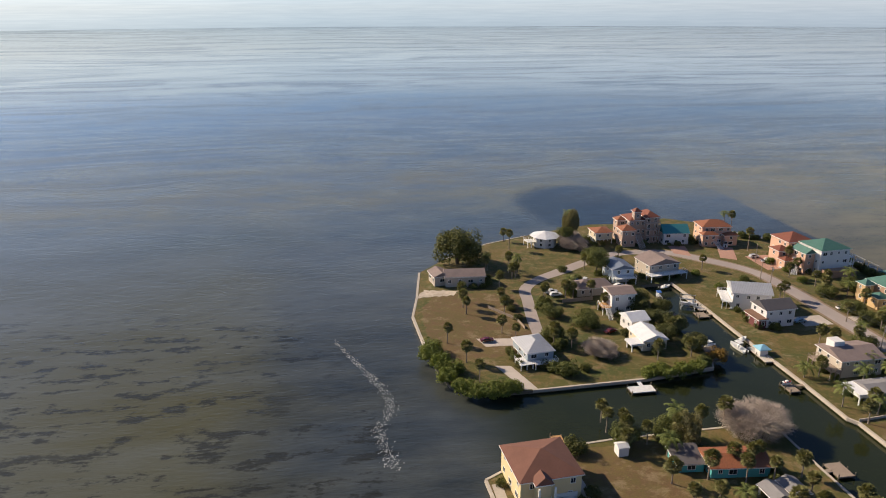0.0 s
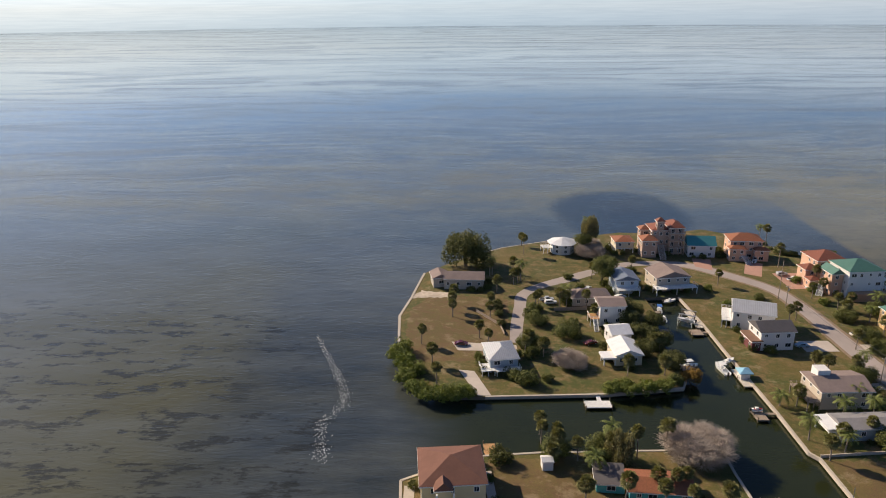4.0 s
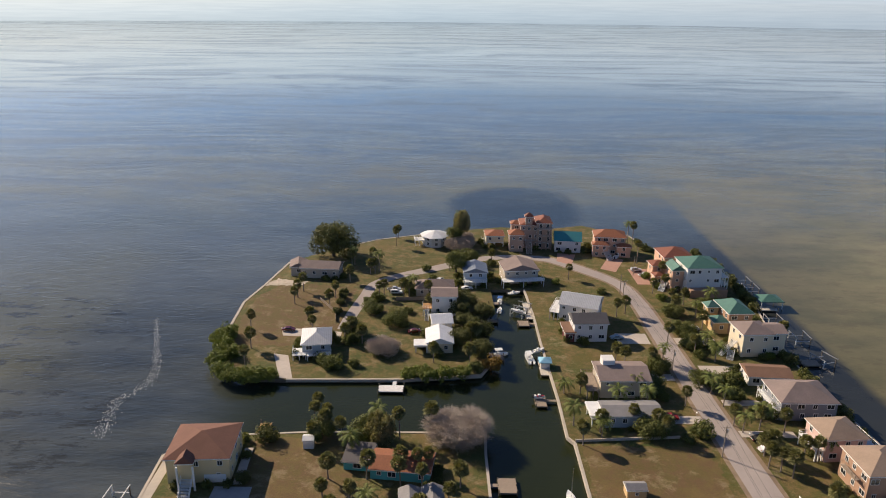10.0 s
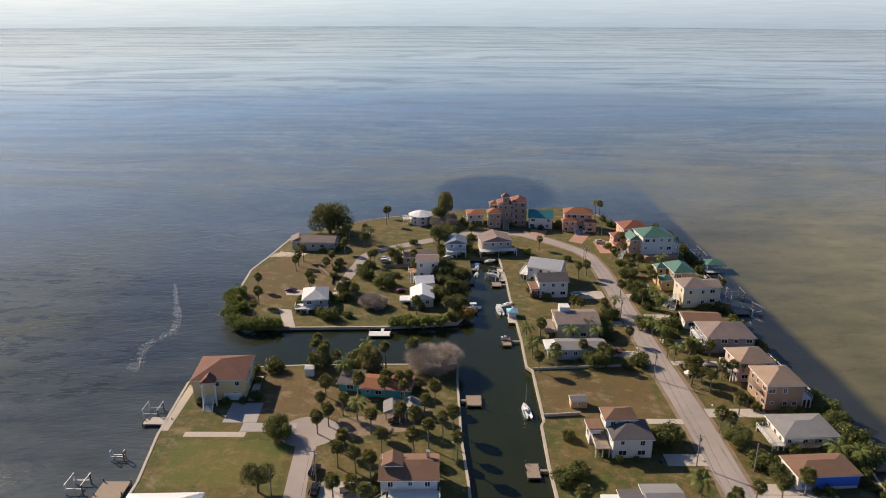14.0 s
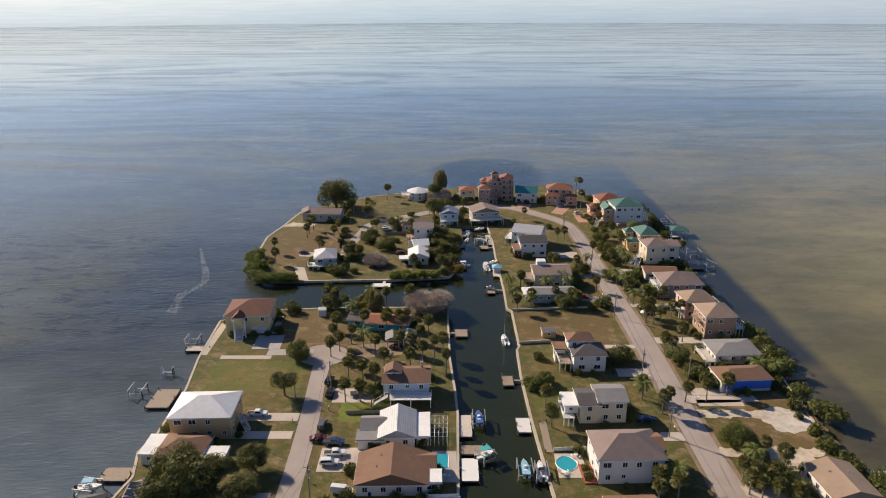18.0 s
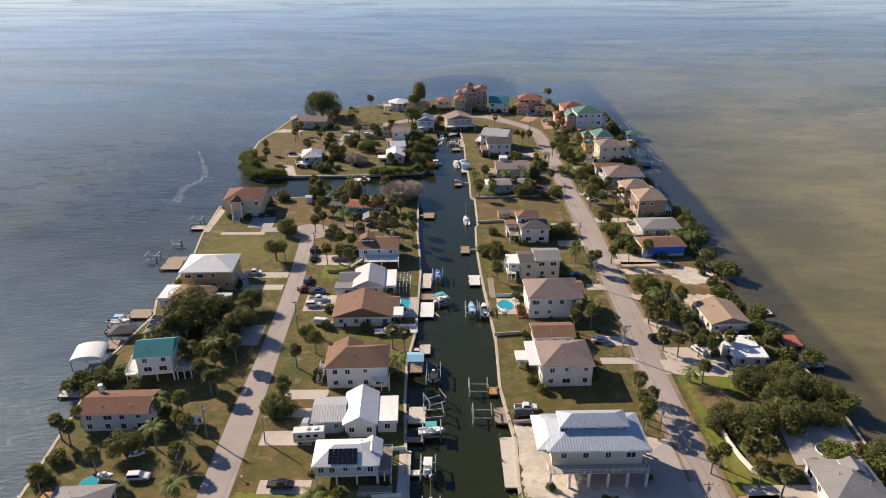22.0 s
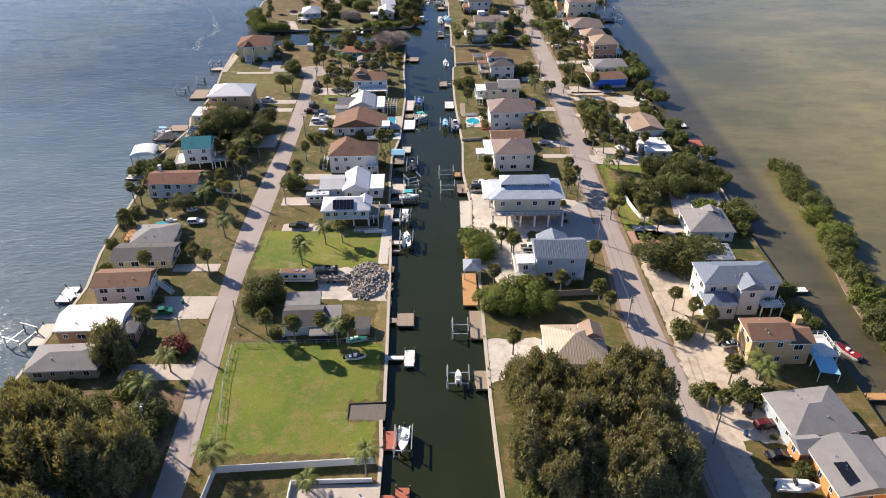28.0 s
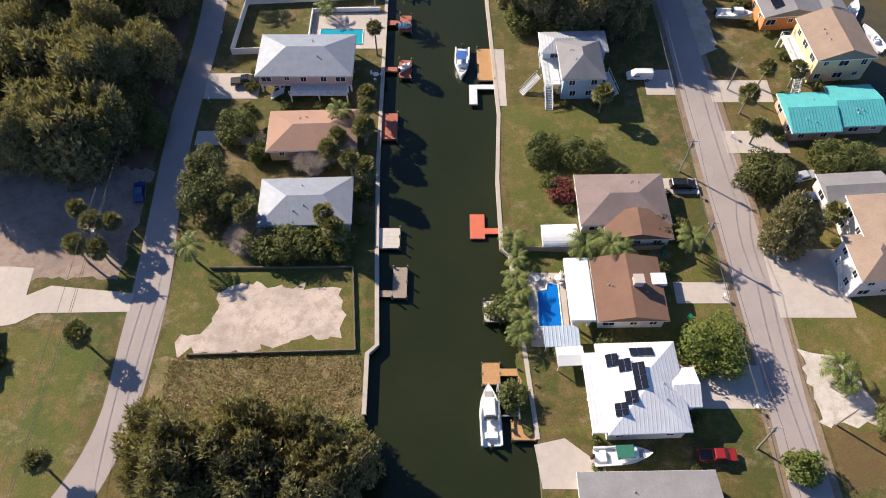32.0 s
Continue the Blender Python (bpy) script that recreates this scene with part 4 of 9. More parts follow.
def house(label, x, y, w, d, rot, h, roof, rise, wall, roofm, h0=0.0, **more):
    """A house whose eaves are w by d at height h over its ground; more goes to wing()."""
    th = thing("house", label, "house", x, y, rot)
    HOUSES.append((x, y, w, d, rot))
    more.setdefault("posts", h0 > 1)
    wing(th, 0, 0, w, d, 0, h0, h, roof, rise, wall, roofm, **more)
    return th


def local(th, x, y):
    p = th.matrix_basis.inverted() @ Vector((x, y, GZ))
    return p.x, p.y


def add_wing(th, x, y, w, d, rot, h0, h1, roof, rise, wall, roofm, **more):
    """A further block at a place of the plan, turned by rot against the house."""
    lx, ly = local(th, x, y)
    return wing(th, lx, ly, w, d, rot, h0, h1, roof, rise, wall, roofm, **more)


def garage(th, x, y, z, turn, w=4.8, h=2.2):
    bm = bmesh.new()
    for k in range(4):
        box(bm, -w / 2, -0.05, z + h * k / 4, w / 2, 0.04, z + h * (k + 1) / 4 - 0.03)
    o = part("garage_door", bm, "trim", th)
    o.matrix_basis = pose(x, y, 0, 0, 0, turn)
    return o


def railing(bm, a, b, z, h=1.0, gap=1.4):
    a, b = Vector((*a, z)), Vector((*b, z))
    n = max(1, int((b - a).length / gap))
    up = Vector((0, 0, h))
    for k in range(n + 1):
        p = a.lerp(b, k / n)
        box(bm, p.x - 0.05, p.y - 0.05, z, p.x + 0.05, p.y + 0.05, z + h)
    beam(bm, a + up, b + up, 0.06, 4)
    beam(bm, a + up * 0.5, b + up * 0.5, 0.04, 4)


def deck(th, x0, y0, x1, y1, z, mat="wood", rails="SEW", rail_mat="trim", legs=True):
    part("deck", new_box(x0, y0, z - 0.22, x1, y1, z, 0.02), mat, th)
    bm = bmesh.new()
    for side, a, b in (("S", (x0, y0), (x1, y0)), ("N", (x0, y1), (x1, y1)), ("W", (x0, y0), (x0, y1)), ("E", (x1, y0), (x1, y1))):
        if side in rails:
            railing(bm, a, b, z)
    if rails:
        part("railing", bm, rail_mat, th)
    if legs and z > 0.8:
        for px in (x0 + 0.2, (x0 + x1) / 2, x1 - 0.2):
            for py in (y0 + 0.2, y1 - 0.2):
                part("post", new_box(px - 0.13, py - 0.13, 0, px + 0.13, py + 0.13, z - 0.22), rail_mat, th)


def stair(th, x, y, turn, z, width=1.4, mat="white_deck"):
    """A flight from height z down along its own y axis."""
    n = max(3, int(z / 0.18))
    bm = bmesh.new()
    for s in (-width / 2, width / 2):
        beam(bm, (s, 0, z), (s, -n * 0.27, 0.05), 0.1, 4)
    o = part("stair", bm, mat, th)
    o.matrix_basis = pose(x, y, 0, 0, 0, turn)
    tread = bpy.data.meshes.new("tread")
    bm = new_box(-width / 2, -0.27, 0, width / 2, 0, 0.06)
    bm.to_mesh(tread), bm.free()
    tread.materials.append(M[mat])
    for k in range(n):
        share("tread", tread, o, pose(0, -k * 0.27, z - (k + 1) * z / n))
    for s in (-width / 2, width / 2):
        bm = bmesh.new()
        beam(bm, (s, 0, z + 0.95), (s, -n * 0.27, 0.95), 0.05, 4)
        for k in range(0, n + 1, 4):
            beam(bm, (s, -k * 0.27, z * (1 - k / n)), (s, -k * 0.27, z * (1 - k / n) + 0.95), 0.04, 4)
        part("handrail", bm, "trim", o)


def chimney(th, x, y, z, mat="trim", w=0.9):
    bm = new_box(x - w / 2, y - w / 2, z - 1.5, x + w / 2, y + w / 2, z + 1.2)
    box(bm, x - w / 2 - 0.1, y - w / 2 - 0.1, z + 1.2, x + w / 2 + 0.1, y + w / 2 + 0.1, z + 1.4)
    part("chimney", bm, mat, th)


def panels(th, x, y, z, w, d, nx, ny, slope=0.0, turn=0.0):
    """Solar panels, nx by ny, tilted by slope degrees about the local x axis."""
    grp = part("solar_rack", new_box(-w / 2, -d / 2, -0.08, w / 2, d / 2, -0.04), "frame_alu", th)
    grp.matrix_basis = pose(x, y, z, 0, 0, turn) @ pose(0, 0, 0, slope)
    pw, pd = w / nx, d / ny
    me = bpy.data.meshes.new("solar_panel")
    bm = new_box(-pw / 2 + 0.03, -pd / 2 + 0.03, -0.03, pw / 2 - 0.03, pd / 2 - 0.03, 0.02)
    bm.to_mesh(me), bm.free()
    me.materials.append(M["solar"])
    for i in range(nx):
        for j in range(ny):
            share("solar_panel", me, grp, pose(-w / 2 + pw * (i + 0.5), -d / 2 + pd * (j + 0.5), 0))


W_WHITE, W_CREAM, W_YELLOW, W_PINK, W_TAN, W_BLUEGREY, W_GREY, W_SALMON, W_BEIGE, W_PALEBLUE, W_BROWN, W_TEAL = (
    plaster("white_wall", (0.74, 0.72, 0.70)), plaster("cream_wall", (0.72, 0.63, 0.47)), plaster("yellow_wall", (0.72, 0.58, 0.33)), plaster("pink_wall", (0.66, 0.46, 0.41)),
    plaster("tan_wall", (0.62, 0.43, 0.22)), siding("bluegrey_siding", (0.36, 0.42, 0.47)), siding("grey_siding", (0.24, 0.25, 0.28)), plaster("salmon_wall", (0.66, 0.42, 0.3)),
    plaster("beige_wall", (0.52, 0.45, 0.37)), siding("paleblue_siding", (0.52, 0.60, 0.68)), plaster("brown_wall", (0.40, 0.25, 0.17)), plaster("teal_wall", (0.10, 0.42, 0.43)))
W_STONE, W_ORANGE = plaster("sandstone_wall", (0.46, 0.33, 0.26)), plaster("orange_wall", (0.74, 0.30, 0.10))
R_BROWN, R_DARK, R_TAN, R_GREY, R_RED, R_MAUVE = (shingle("brown_shingle", (0.235, 0.132, 0.086)), shingle("dark_shingle", (0.115, 0.105, 0.11)), shingle("tan_shingle", (0.36, 0.262, 0.195)),
                                                   shingle("grey_shingle", (0.27, 0.26, 0.265)), shingle("redbrown_shingle", (0.2, 0.09, 0.062)), shingle("mauve_shingle", (0.275, 0.21, 0.19)))
R_SILVER, R_WHITE, R_BLUE, R_GREEN, R_TEAL = (metal_roof("silver_metal", (0.46, 0.47, 0.5), 0.4, metal=0.15), metal_roof("white_metal", (0.76, 0.76, 0.77), 0.4, metal=0.0, seam=0.86, relief=0.35), metal_roof("bluegrey_metal", (0.19, 0.225, 0.29), 0.35),
                                              metal_roof("green_metal", (0.07, 0.18, 0.145), 0.45), metal_roof("aqua_metal", (0.12, 0.50, 0.50), 0.4, metal=0.0))
R_PALE = metal_roof("pale_blue_metal", (0.42, 0.47, 0.55), 0.4, seam=0.7)
R_OLD = metal_roof("aged_silver_metal", (0.29, 0.315, 0.365), 0.5, seam=0.94, relief=0.15)
R_CLAY, R_CLAY2, R_FLAT, R_TEALSH = clay("clay_tile", (0.29, 0.105, 0.05)), clay("red_clay_tile", (0.225, 0.072, 0.042)), concrete("white_membrane", (0.80, 0.80, 0.80)), shingle("teal_shingle", (0.045, 0.25, 0.27), 0.8)

# between the west street and the canal, from south to north
t = house("single-storey house with a sun-bleached silver hip roof", 22.0, -17.4, 16.4, 10.2, 2, 3.2, "hip", 1.7, W_BEIGE, R_OLD)
t = house("single-storey house with a brown shingle hip roof", 21.6, -1.0, 16.8, 10.0, 2, 3.2, "hip", 1.8, W_TAN, shingle("sunlit_brown_shingle", (0.40, 0.245, 0.175), 0.75))
t = house("raised pink house with a blue-grey metal hip roof and rear deck", 18.8, 17.3, 19.2, 11.8, 0, 4.8, "hip", 2.2, W_PINK, R_OLD, h0=2.0)
deck(t, -3, -8.2, 8.5, -5.5, 2.0, "white_deck", "SE")
stair(t, -4.2, -6.8, -90, 2.0)
t = house("small white house with a dark grey gable roof", 12.8, 81.2, 9.4, 8.0, 3, 3.0, "gable_x", 1.7, W_WHITE, R_DARK)
add_wing(t, 19.4, 81.6, 4.2, 6.6, 0, 0, 2.8, "shed", 0.5, W_WHITE, R_GREY)
add_wing(t, 11.6, 88.0, 8.4, 5.6, 0, 0, 2.7, "flat", 0, W_WHITE, R_GREY, win="")
add_wing(t, 17.6, 76.4, 5.6, 2.6, 0, 0, 2.3, "shed", 0.4, "dark", R_GREY, win="")
t = house("white stilt house with a white metal hip roof and solar panels", 17.4, 130.4, 14.0, 8.6, 2, 5.4, "hip", 2.1, W_PALEBLUE, R_WHITE, h0=2.5, every=2.4)
panels(t, -0.6, -2.6, 6.58, 6.0, 3.4, 6, 2, 26)
deck(t, 6.4, -4, 9.4, 4.2, 2.6, "wood", "SEN")
deck(t, 2.5, -7.6, 9.5, -4.4, 0.25, "wood", "S", legs=False)
add_wing(t, 22.6, 132.0, 4.4, 5.0, 0, 2.5, 5.3, "gable_y", 1.3, W_PALEBLUE, R_WHITE)
t = house("low white house with a pale ribbed metal roof", 11.2, 147.4, 7.8, 9.6, 2, 3.6, "gable_x", 1.2, W_PALEBLUE, R_SILVER)
add_wing(t, 18.6, 147.6, 8.0, 12.6, 0, 0, 3.8, "gable_y", 2.2, W_WHITE, R_WHITE)
add_wing(t, 24.6, 147.8, 5.2, 9.6, 0, 0, 3.3, "flat", 0, W_WHITE, R_FLAT)
t = house("two-storey white house with a brown shingle hip roof", 15.9, 165.6, 16.1, 10.6, 2, 6.3, "hip", 2.8, W_WHITE, R_BROWN)
add_wing(t, 13.0, 170.5, 8.0, 5.0, 0, 0, 6.0, "gable_y", 1.8, W_WHITE, R_BROWN)
deck(t, 4.0, -6.6, 8.2, -4.8, 3.1, "white_deck", "SEW")
stair(t, -9.2, 2.0, -10, 3.0)
t = house("white gabled house with a wide brown shingle roof beside a pool", 14.2, 197.0, 17.6, 13.0, 1, 3.3, "gable_y", 3.0, W_WHITE, R_BROWN)
add_wing(t, 21.2, 200.4, 7.0, 6.4, 0, 0, 3.1, "gable_x", 1.4, W_WHITE, R_BROWN)
add_wing(t, 23.8, 194.4, 4.6, 5.2, 0, 0, 2.9, "flat", 0, W_WHITE, R_FLAT)
deck(t, 6.5, -10.4, 16.0, -6.7, 0.3, "white_deck", "S", legs=False)
t = house("white house with a pale grey cross-gable roof", 14.2, 215.6, 10.0, 13.2, 2, 3.6, "gable_y", 2.2, W_WHITE, R_SILVER)
add_wing(t, 7.8, 216.6, 7.0, 7.0, 0, 0, 3.3, "gable_x", 1.5, W_WHITE, R_GREY)
add_wing(t, 7.4, 211.2, 7.4, 5.0, 0, 0, 2.9, "flat", 0, W_WHITE, R_GREY)
add_wing(t, 20.7, 216.2, 4.2, 11.6, 0, 0, 2.9, "flat", 0, W_WHITE, R_FLAT)
bm = bmesh.new()
for k in range(5):
    beam(bm, (22.9 + k * 1.1, 211, 1.2), (22.9 + k * 1.1, 211, 3.9), 0.06, 4), beam(bm, (22.9 + k * 1.1, 221, 1.2), (22.9 + k * 1.1, 221, 3.9), 0.06, 4)
    beam(bm, (22.9 + k * 1.1, 211, 3.9), (22.9 + k * 1.1, 221, 3.9), 0.06, 4)
for k in range(6):
    beam(bm, (22.9, 211 + 2 * k, 3.9), (27.3, 211 + 2 * k, 3.9), 0.06, 4), beam(bm, (27.3, 211 + 2 * k, 1.2), (27.3, 211 + 2 * k, 3.9), 0.06, 4)
tagged(link_mesh("screen_enclosure", bm, "trim"), "white aluminium frame of a screened patio", "enclosure")
t = house("blue-grey stilt house with a brown roof and white decks", 15.4, 238.4, 14.2, 10.6, 1, 5.6, "gable_x", 2.0, W_PALEBLUE, R_BROWN, h0=2.6)
add_wing(t, 11.5, 238.4, 5.0, 5.0, 0, 5.6, 7.6, "gable_y", 1.2, W_WHITE, R_BROWN, posts=False)
deck(t, -4.5, -9.4, 7.2, -5.3, 2.7, "white_deck", "SEW")
stair(t, -5.2, -7.0, -90, 2.7)
chimney(t, 4.4, 1.5, 7.6, "steel", 0.7)
t = house("aqua cottage with a rust-orange low roof", 6.5, 283.2, 15.5, 9.0, -6, 3.0, "gable_x", 1.2, W_TEAL, R_CLAY)
add_wing(t, -4.5, 286.5, 7.6, 8.0, 0, 0, 2.6, "shed", 0.7, W_TEAL, R_DARK)
t = thing("carport", "open carport with twin grey metal gable roofs", "carport", 11.6, 270.4, 4)
wing(t, -2.6, 0, 5.2, 6.4, 0, 2.4, 2.6, "gable_y", 1.1, None, R_GREY, posts=True, win="")
wing(t, 2.8, 0.4, 5.2, 6.4, 0, 2.4, 2.6, "gable_y", 1.1, None, R_GREY, posts=True, win="")
t = house("two-storey yellow waterfront house with a red-brown roof", -42.6, 284.6, 15.8, 15.4, 4, 6.9, "hip", 3.0, W_YELLOW, R_RED, every=3.9)
garage(t, 3.9, -7.35, 0.05, 0, 5.2, 2.3)
add_wing(t, -44.5, 276.6, 4.4, 3.2, 0, 0, 6.9, "gable_y", 2.0, W_YELLOW, R_RED, win="")
for sx in (-4.0, -0.2):
    part("column", new_box(sx - 0.2, -10.4, 0, sx + 0.2, -10.0, 6.6), "trim", t)
stair(t, -2.1, -9.4, 0, 2.8, 2.6, "white_deck")
deck(t, 8.2, -8.6, 10.4, 6.0, 0.4, "drive", "", legs=False)
# west waterfront
house("grey-roofed low waterfront house", -36.6, 67.4, 15.6, 9.0, 3, 2.9, "hip", 1.6, W_BEIGE, R_GREY)
t = house("house with a broad white metal roof and dark porch", -35.3, 79.4, 15.2, 9.9, 2, 4.4, "gable_x", 1.2, W_BROWN, R_WHITE)
add_wing(t, -26.6, 77.6, 4.4, 6.0, 0, 0, 3.6, "hip", 1.0, W_BROWN, R_GREY)
t = house("white two-storey gabled house with a brown roof", -33.7, 94.3, 14.0, 8.4, 3, 5.0, "gable_x", 1.6, W_WHITE, R_BROWN)
stair(t, 7.4, 1.0, 70, 2.6)
house("long low house with a grey shingle gable roof", -34.2, 109.4, 16.4, 9.0, 2, 2.9, "gable_x", 1.3, W_YELLOW, R_DARK)
t = house("grey-roofed wing with a timber roof deck", -34.5, 118.6, 12.0, 10.0, 4, 3.0, "hip", 1.6, W_BEIGE, R_GREY)
deck(t, -9.5, 0.5, -5.0, 6.0, 0.9, "wood_new", "SWNE", "wood_new")
t = house("white two-storey house with a red-brown gable roof", -38.1, 148.6, 16.0, 9.4, 2, 5.0, "gable_x", 1.5, W_WHITE, R_RED)
chimney(t, -5.5, 3.4, 6.2, "trim", 0.8)
t = house("tall white stilt house with a teal shingle roof", -36.1, 167.8, 9.6, 9.2, 8, 7.8, "gable_x", 2.4, W_WHITE, R_TEALSH, h0=2.6)
deck(t, 4.8, -4, 8.6, 4, 2.7, "wood_pale", "SE")
stair(t, 9.2, -1, 60, 2.7)
deck(t, -7.6, -4, -4.8, 4, 2.7, "white_deck", "SWN")
t = house("low grey house with solar panels on its roof", -40.6, 187.4, 11.6, 9.4, 6, 3.2, "gable_y", 1.7, W_BEIGE, R_GREY)
for k in range(3):
    panels(t, -2.9, -2.6 + 2.6 * k, 4.2, 4.2, 2.2, 3, 1, 0, 0)
t = house("low house with a brown hip roof", -39.4, 206.6, 12.6, 10.2, -3, 3.2, "hip", 1.9, W_BROWN, R_BROWN)
add_wing(t, -47.2, 206.8, 4.4, 9.0, 3, 0, 3.1, "flat", 0, W_WHITE, R_FLAT)
add_wing(t, -30.6, 204.4, 6.0, 5.0, 3, 2.2, 2.5, "flat", 0, None, R_FLAT, win="", posts=True)
t = house("tan house with a large bright white metal hip roof", -37.7, 220.0, 16.8, 13.6, 2, 6.8, "hip", 2.8, W_TAN, R_WHITE)
stair(t, 8.6, 0.5, 40, 3.0)
house("dark-roofed house half hidden under trees", -27, 33, 12, 9, 12, 3.0, "gable_x", 1.8, W_TEAL, R_BLUE)
t = house("white house with a dark roof at the edge of the lot", -31.5, -44.5, 9, 10, 15, 3.0, "gable_y", 1.6, W_WHITE, R_DARK)

# between the canal and the east street, from south to north
t = house("house with a broad pale grey roof", 75, -69.5, 19.6, 10.5, 1, 3.3, "gable_x", 1.2, W_WHITE, R_GREY)
t = house("white house with a white hip roof and scattered solar panels", 75.9, -52.1, 12.2, 14.2, 2, 4.3, "hip", 2.3, W_WHITE, R_WHITE)
add_wing(t, 82.3, -52.1, 4.0, 6.2, 0, 0, 4.0, "gable_x", 1.2, W_WHITE, R_WHITE)
add_wing(t, 69.5, -52.6, 3.4, 12.4, 0, 2.6, 3.4, "shed", 0.3, None, R_WHITE, win="", posts=True)
for px, py, pw, pd in ((-4.1, 4.0, 2.0, 1.9), (-2.5, 2.9, 2.0, 1.9), (-0.7, 0.9, 4.2, 1.9), (-2.3, -2.1, 2.0, 1.9), (-3.9, -3.7, 2.0, 1.9)):
    panels(t, px, py, 4.52 + (6.1 + px) * 0.377, pw, pd, 2, 2, 20.6, -90)
panels(t, 0.6, 5.2, 5.25, 3.6, 1.7, 3, 1, -22, 0)
t = house("brown-roofed house with a white flat patio roof", 76.4, -35.0, 11.4, 11.8, 1, 3.3, "gable_y", 1.5, W_WHITE, R_BROWN)
add_wing(t, 68.4, -35.0, 4.0, 11.6, 0, 2.6, 3.1, "flat", 0, None, R_FLAT, win="", posts=True)
chimney(t, 1.2, 0.4, 4.6, "drive", 1.5)
add_wing(t, 80.6, -33.4, 4.2, 2.2, 0, 2.4, 3.5, "flat", 0, None, R_WHITE, win="")
t = house("brown-roofed house with a cross hip roof", 77.7, -17.0, 15.8, 11.0, 1, 3.2, "hip", 1.9, W_WHITE, R_MAUVE)
add_wing(t, 79.7, -22.6, 11.6, 5.6, 0, 0, 3.1, "gable_y", 1.6, W_WHITE, R_BROWN)
t = house("pale blue stilt house with a grey hip roof and outside stairs", 73.2, 14.8, 8.6, 10.6, 2, 5.8, "hip", 2.4, W_PALEBLUE, R_GREY, h0=0.0)
add_wing(t, 72.4, 20.8, 13.6, 6.0, 0, 0, 5.0, "hip", 1.0, W_PALEBLUE, R_SILVER)
deck(t, -7.2, -3.5, -4.0, 4.2, 2.8, "white_deck", "SW")
stair(t, -6.4, -3.6, 0, 2.8), stair(t, -8.0, -1.0, -60, 2.8), stair(t, 5.4, -0.6, 30, 2.8)
t = house("tan house with a ribbed metal hip roof and dormer", 74.2, 69.2, 13.4, 13.2, 0, 4.3, "hip", 3.0, W_WHITE, metal_roof("tan_metal", (0.46, 0.37, 0.28), 0.45))
add_wing(t, 78.0, 72.0, 5.0, 5.0, 0, 4.0, 5.6, "gable_y", 1.4, W_WHITE, R_TAN)
t = house("pale blue stilt house with a blue metal gable roof", 75.3, 103.2, 13.4, 9.6, 1, 7.3, "gable_x", 2.4, W_PALEBLUE, R_BLUE, h0=0.0, every=4.5)
add_wing(t, 74.2, 107.4, 8.0, 6.0, 0, 3, 7.0, "gable_y", 2.0, W_PALEBLUE, R_BLUE)
deck(t, -11.6, -6.0, -6.4, 3.5, 3.0, "wood_pale", "SWN")
add_wing(t, 66.4, 100.4, 4.6, 4.4, 0, 2.9, 5.6, "flat", 0, W_WHITE, R_FLAT)
stair(t, 5.5, -5.2, -80, 3.0)
t = house("big cream stilt house with a two-tier blue-grey metal roof", 69.6, 132.9, 21.2, 12.4, 1, 8.6, "hip", 2.0, W_CREAM, R_PALE, h0=4.0, ov=1.2, every=4.2, posts=False)
add_wing(t, 69.4, 134.2, 14.6, 5.6, 0, 9.3, 11.0, "hip", 1.4, W_CREAM, R_PALE, win="S", every=1.3, wsize=(0.9, 0.8), ov=0.4)
add_wing(t, 59.8, 133.4, 5.6, 11.4, 0, 7.8, 8.2, "hip", 0.8, None, R_WHITE, win="")
deck(t, -10.5, -7.6, 10.2, -4.9, 4.1, "drive", "SEW", legs=False)
for k in range(6):
    part("column", new_box(-10.2 + k * 4.0, -7.5, 0, -9.7 + k * 4.0, -7.0, 3.88), "trim", t)
    part("column", new_box(-10.2 + k * 4.0, 4.4, 0, -9.7 + k * 4.0, 4.9, 3.7), "trim", t)
part("ground_floor", new_box(-2.6, -3.2, 0, 9.0, 4.6, 3.7), W_BROWN, t, "brown recessed ground floor wall")
t = house("two-storey cream house with a brown hip roof", 68.8, 166.8, 13.6, 12.4, 2, 6.3, "hip", 2.8, W_WHITE, R_MAUVE)
add_wing(t, 61.0, 167.4, 3.4, 11.0, 0, 5.4, 5.9, "shed", 0.2, None, R_FLAT, win="")
add_wing(t, 58.6, 171.2, 3.4, 4.6, 0, 2.2, 2.5, "flat", 0, None, R_FLAT, win="", posts=True)
t = house("low brown-roofed garage house", 68.3, 182.8, 11.8, 8.0, 2, 3.6, "gable_x", 1.4, W_WHITE, R_BROWN)
t = house("two-storey white house with a big brown hip roof", 70.8, 201.6, 16.6, 13.0, 2, 6.8, "hip", 3.2, W_WHITE, R_MAUVE)
add_wing(t, 78.2, 203.4, 4.0, 7.0, 0, 0, 6.6, "gable_x", 1.2, W_WHITE, R_BROWN)
panels(t, 1.4, -2.4, 8.6, 3.2, 1.6, 3, 1, 22)
deck(t, -11.0, -6.0, -7.8, 1.5, 0.3, "wood_red", "SW", "wood_red", legs=False)
t = house("two-storey cream house with dark and pale roofs", 72.2, 226.2, 8.6, 10.0, 1, 6.6, "gable_x", 1.4, W_CREAM, R_GREY)
add_wing(t, 66.0, 225.6, 6.4, 9.6, 0, 0, 5.8, "gable_x", 1.2, W_CREAM, R_DARK)
add_wing(t, 61.2, 225.4, 4.6, 7.4, 0, 2.6, 5.0, "flat", 0, W_WHITE, R_FLAT)
deck(t, -13.6, -6.2, -10.6, 3.0, 2.6, "white_deck", "SWN")
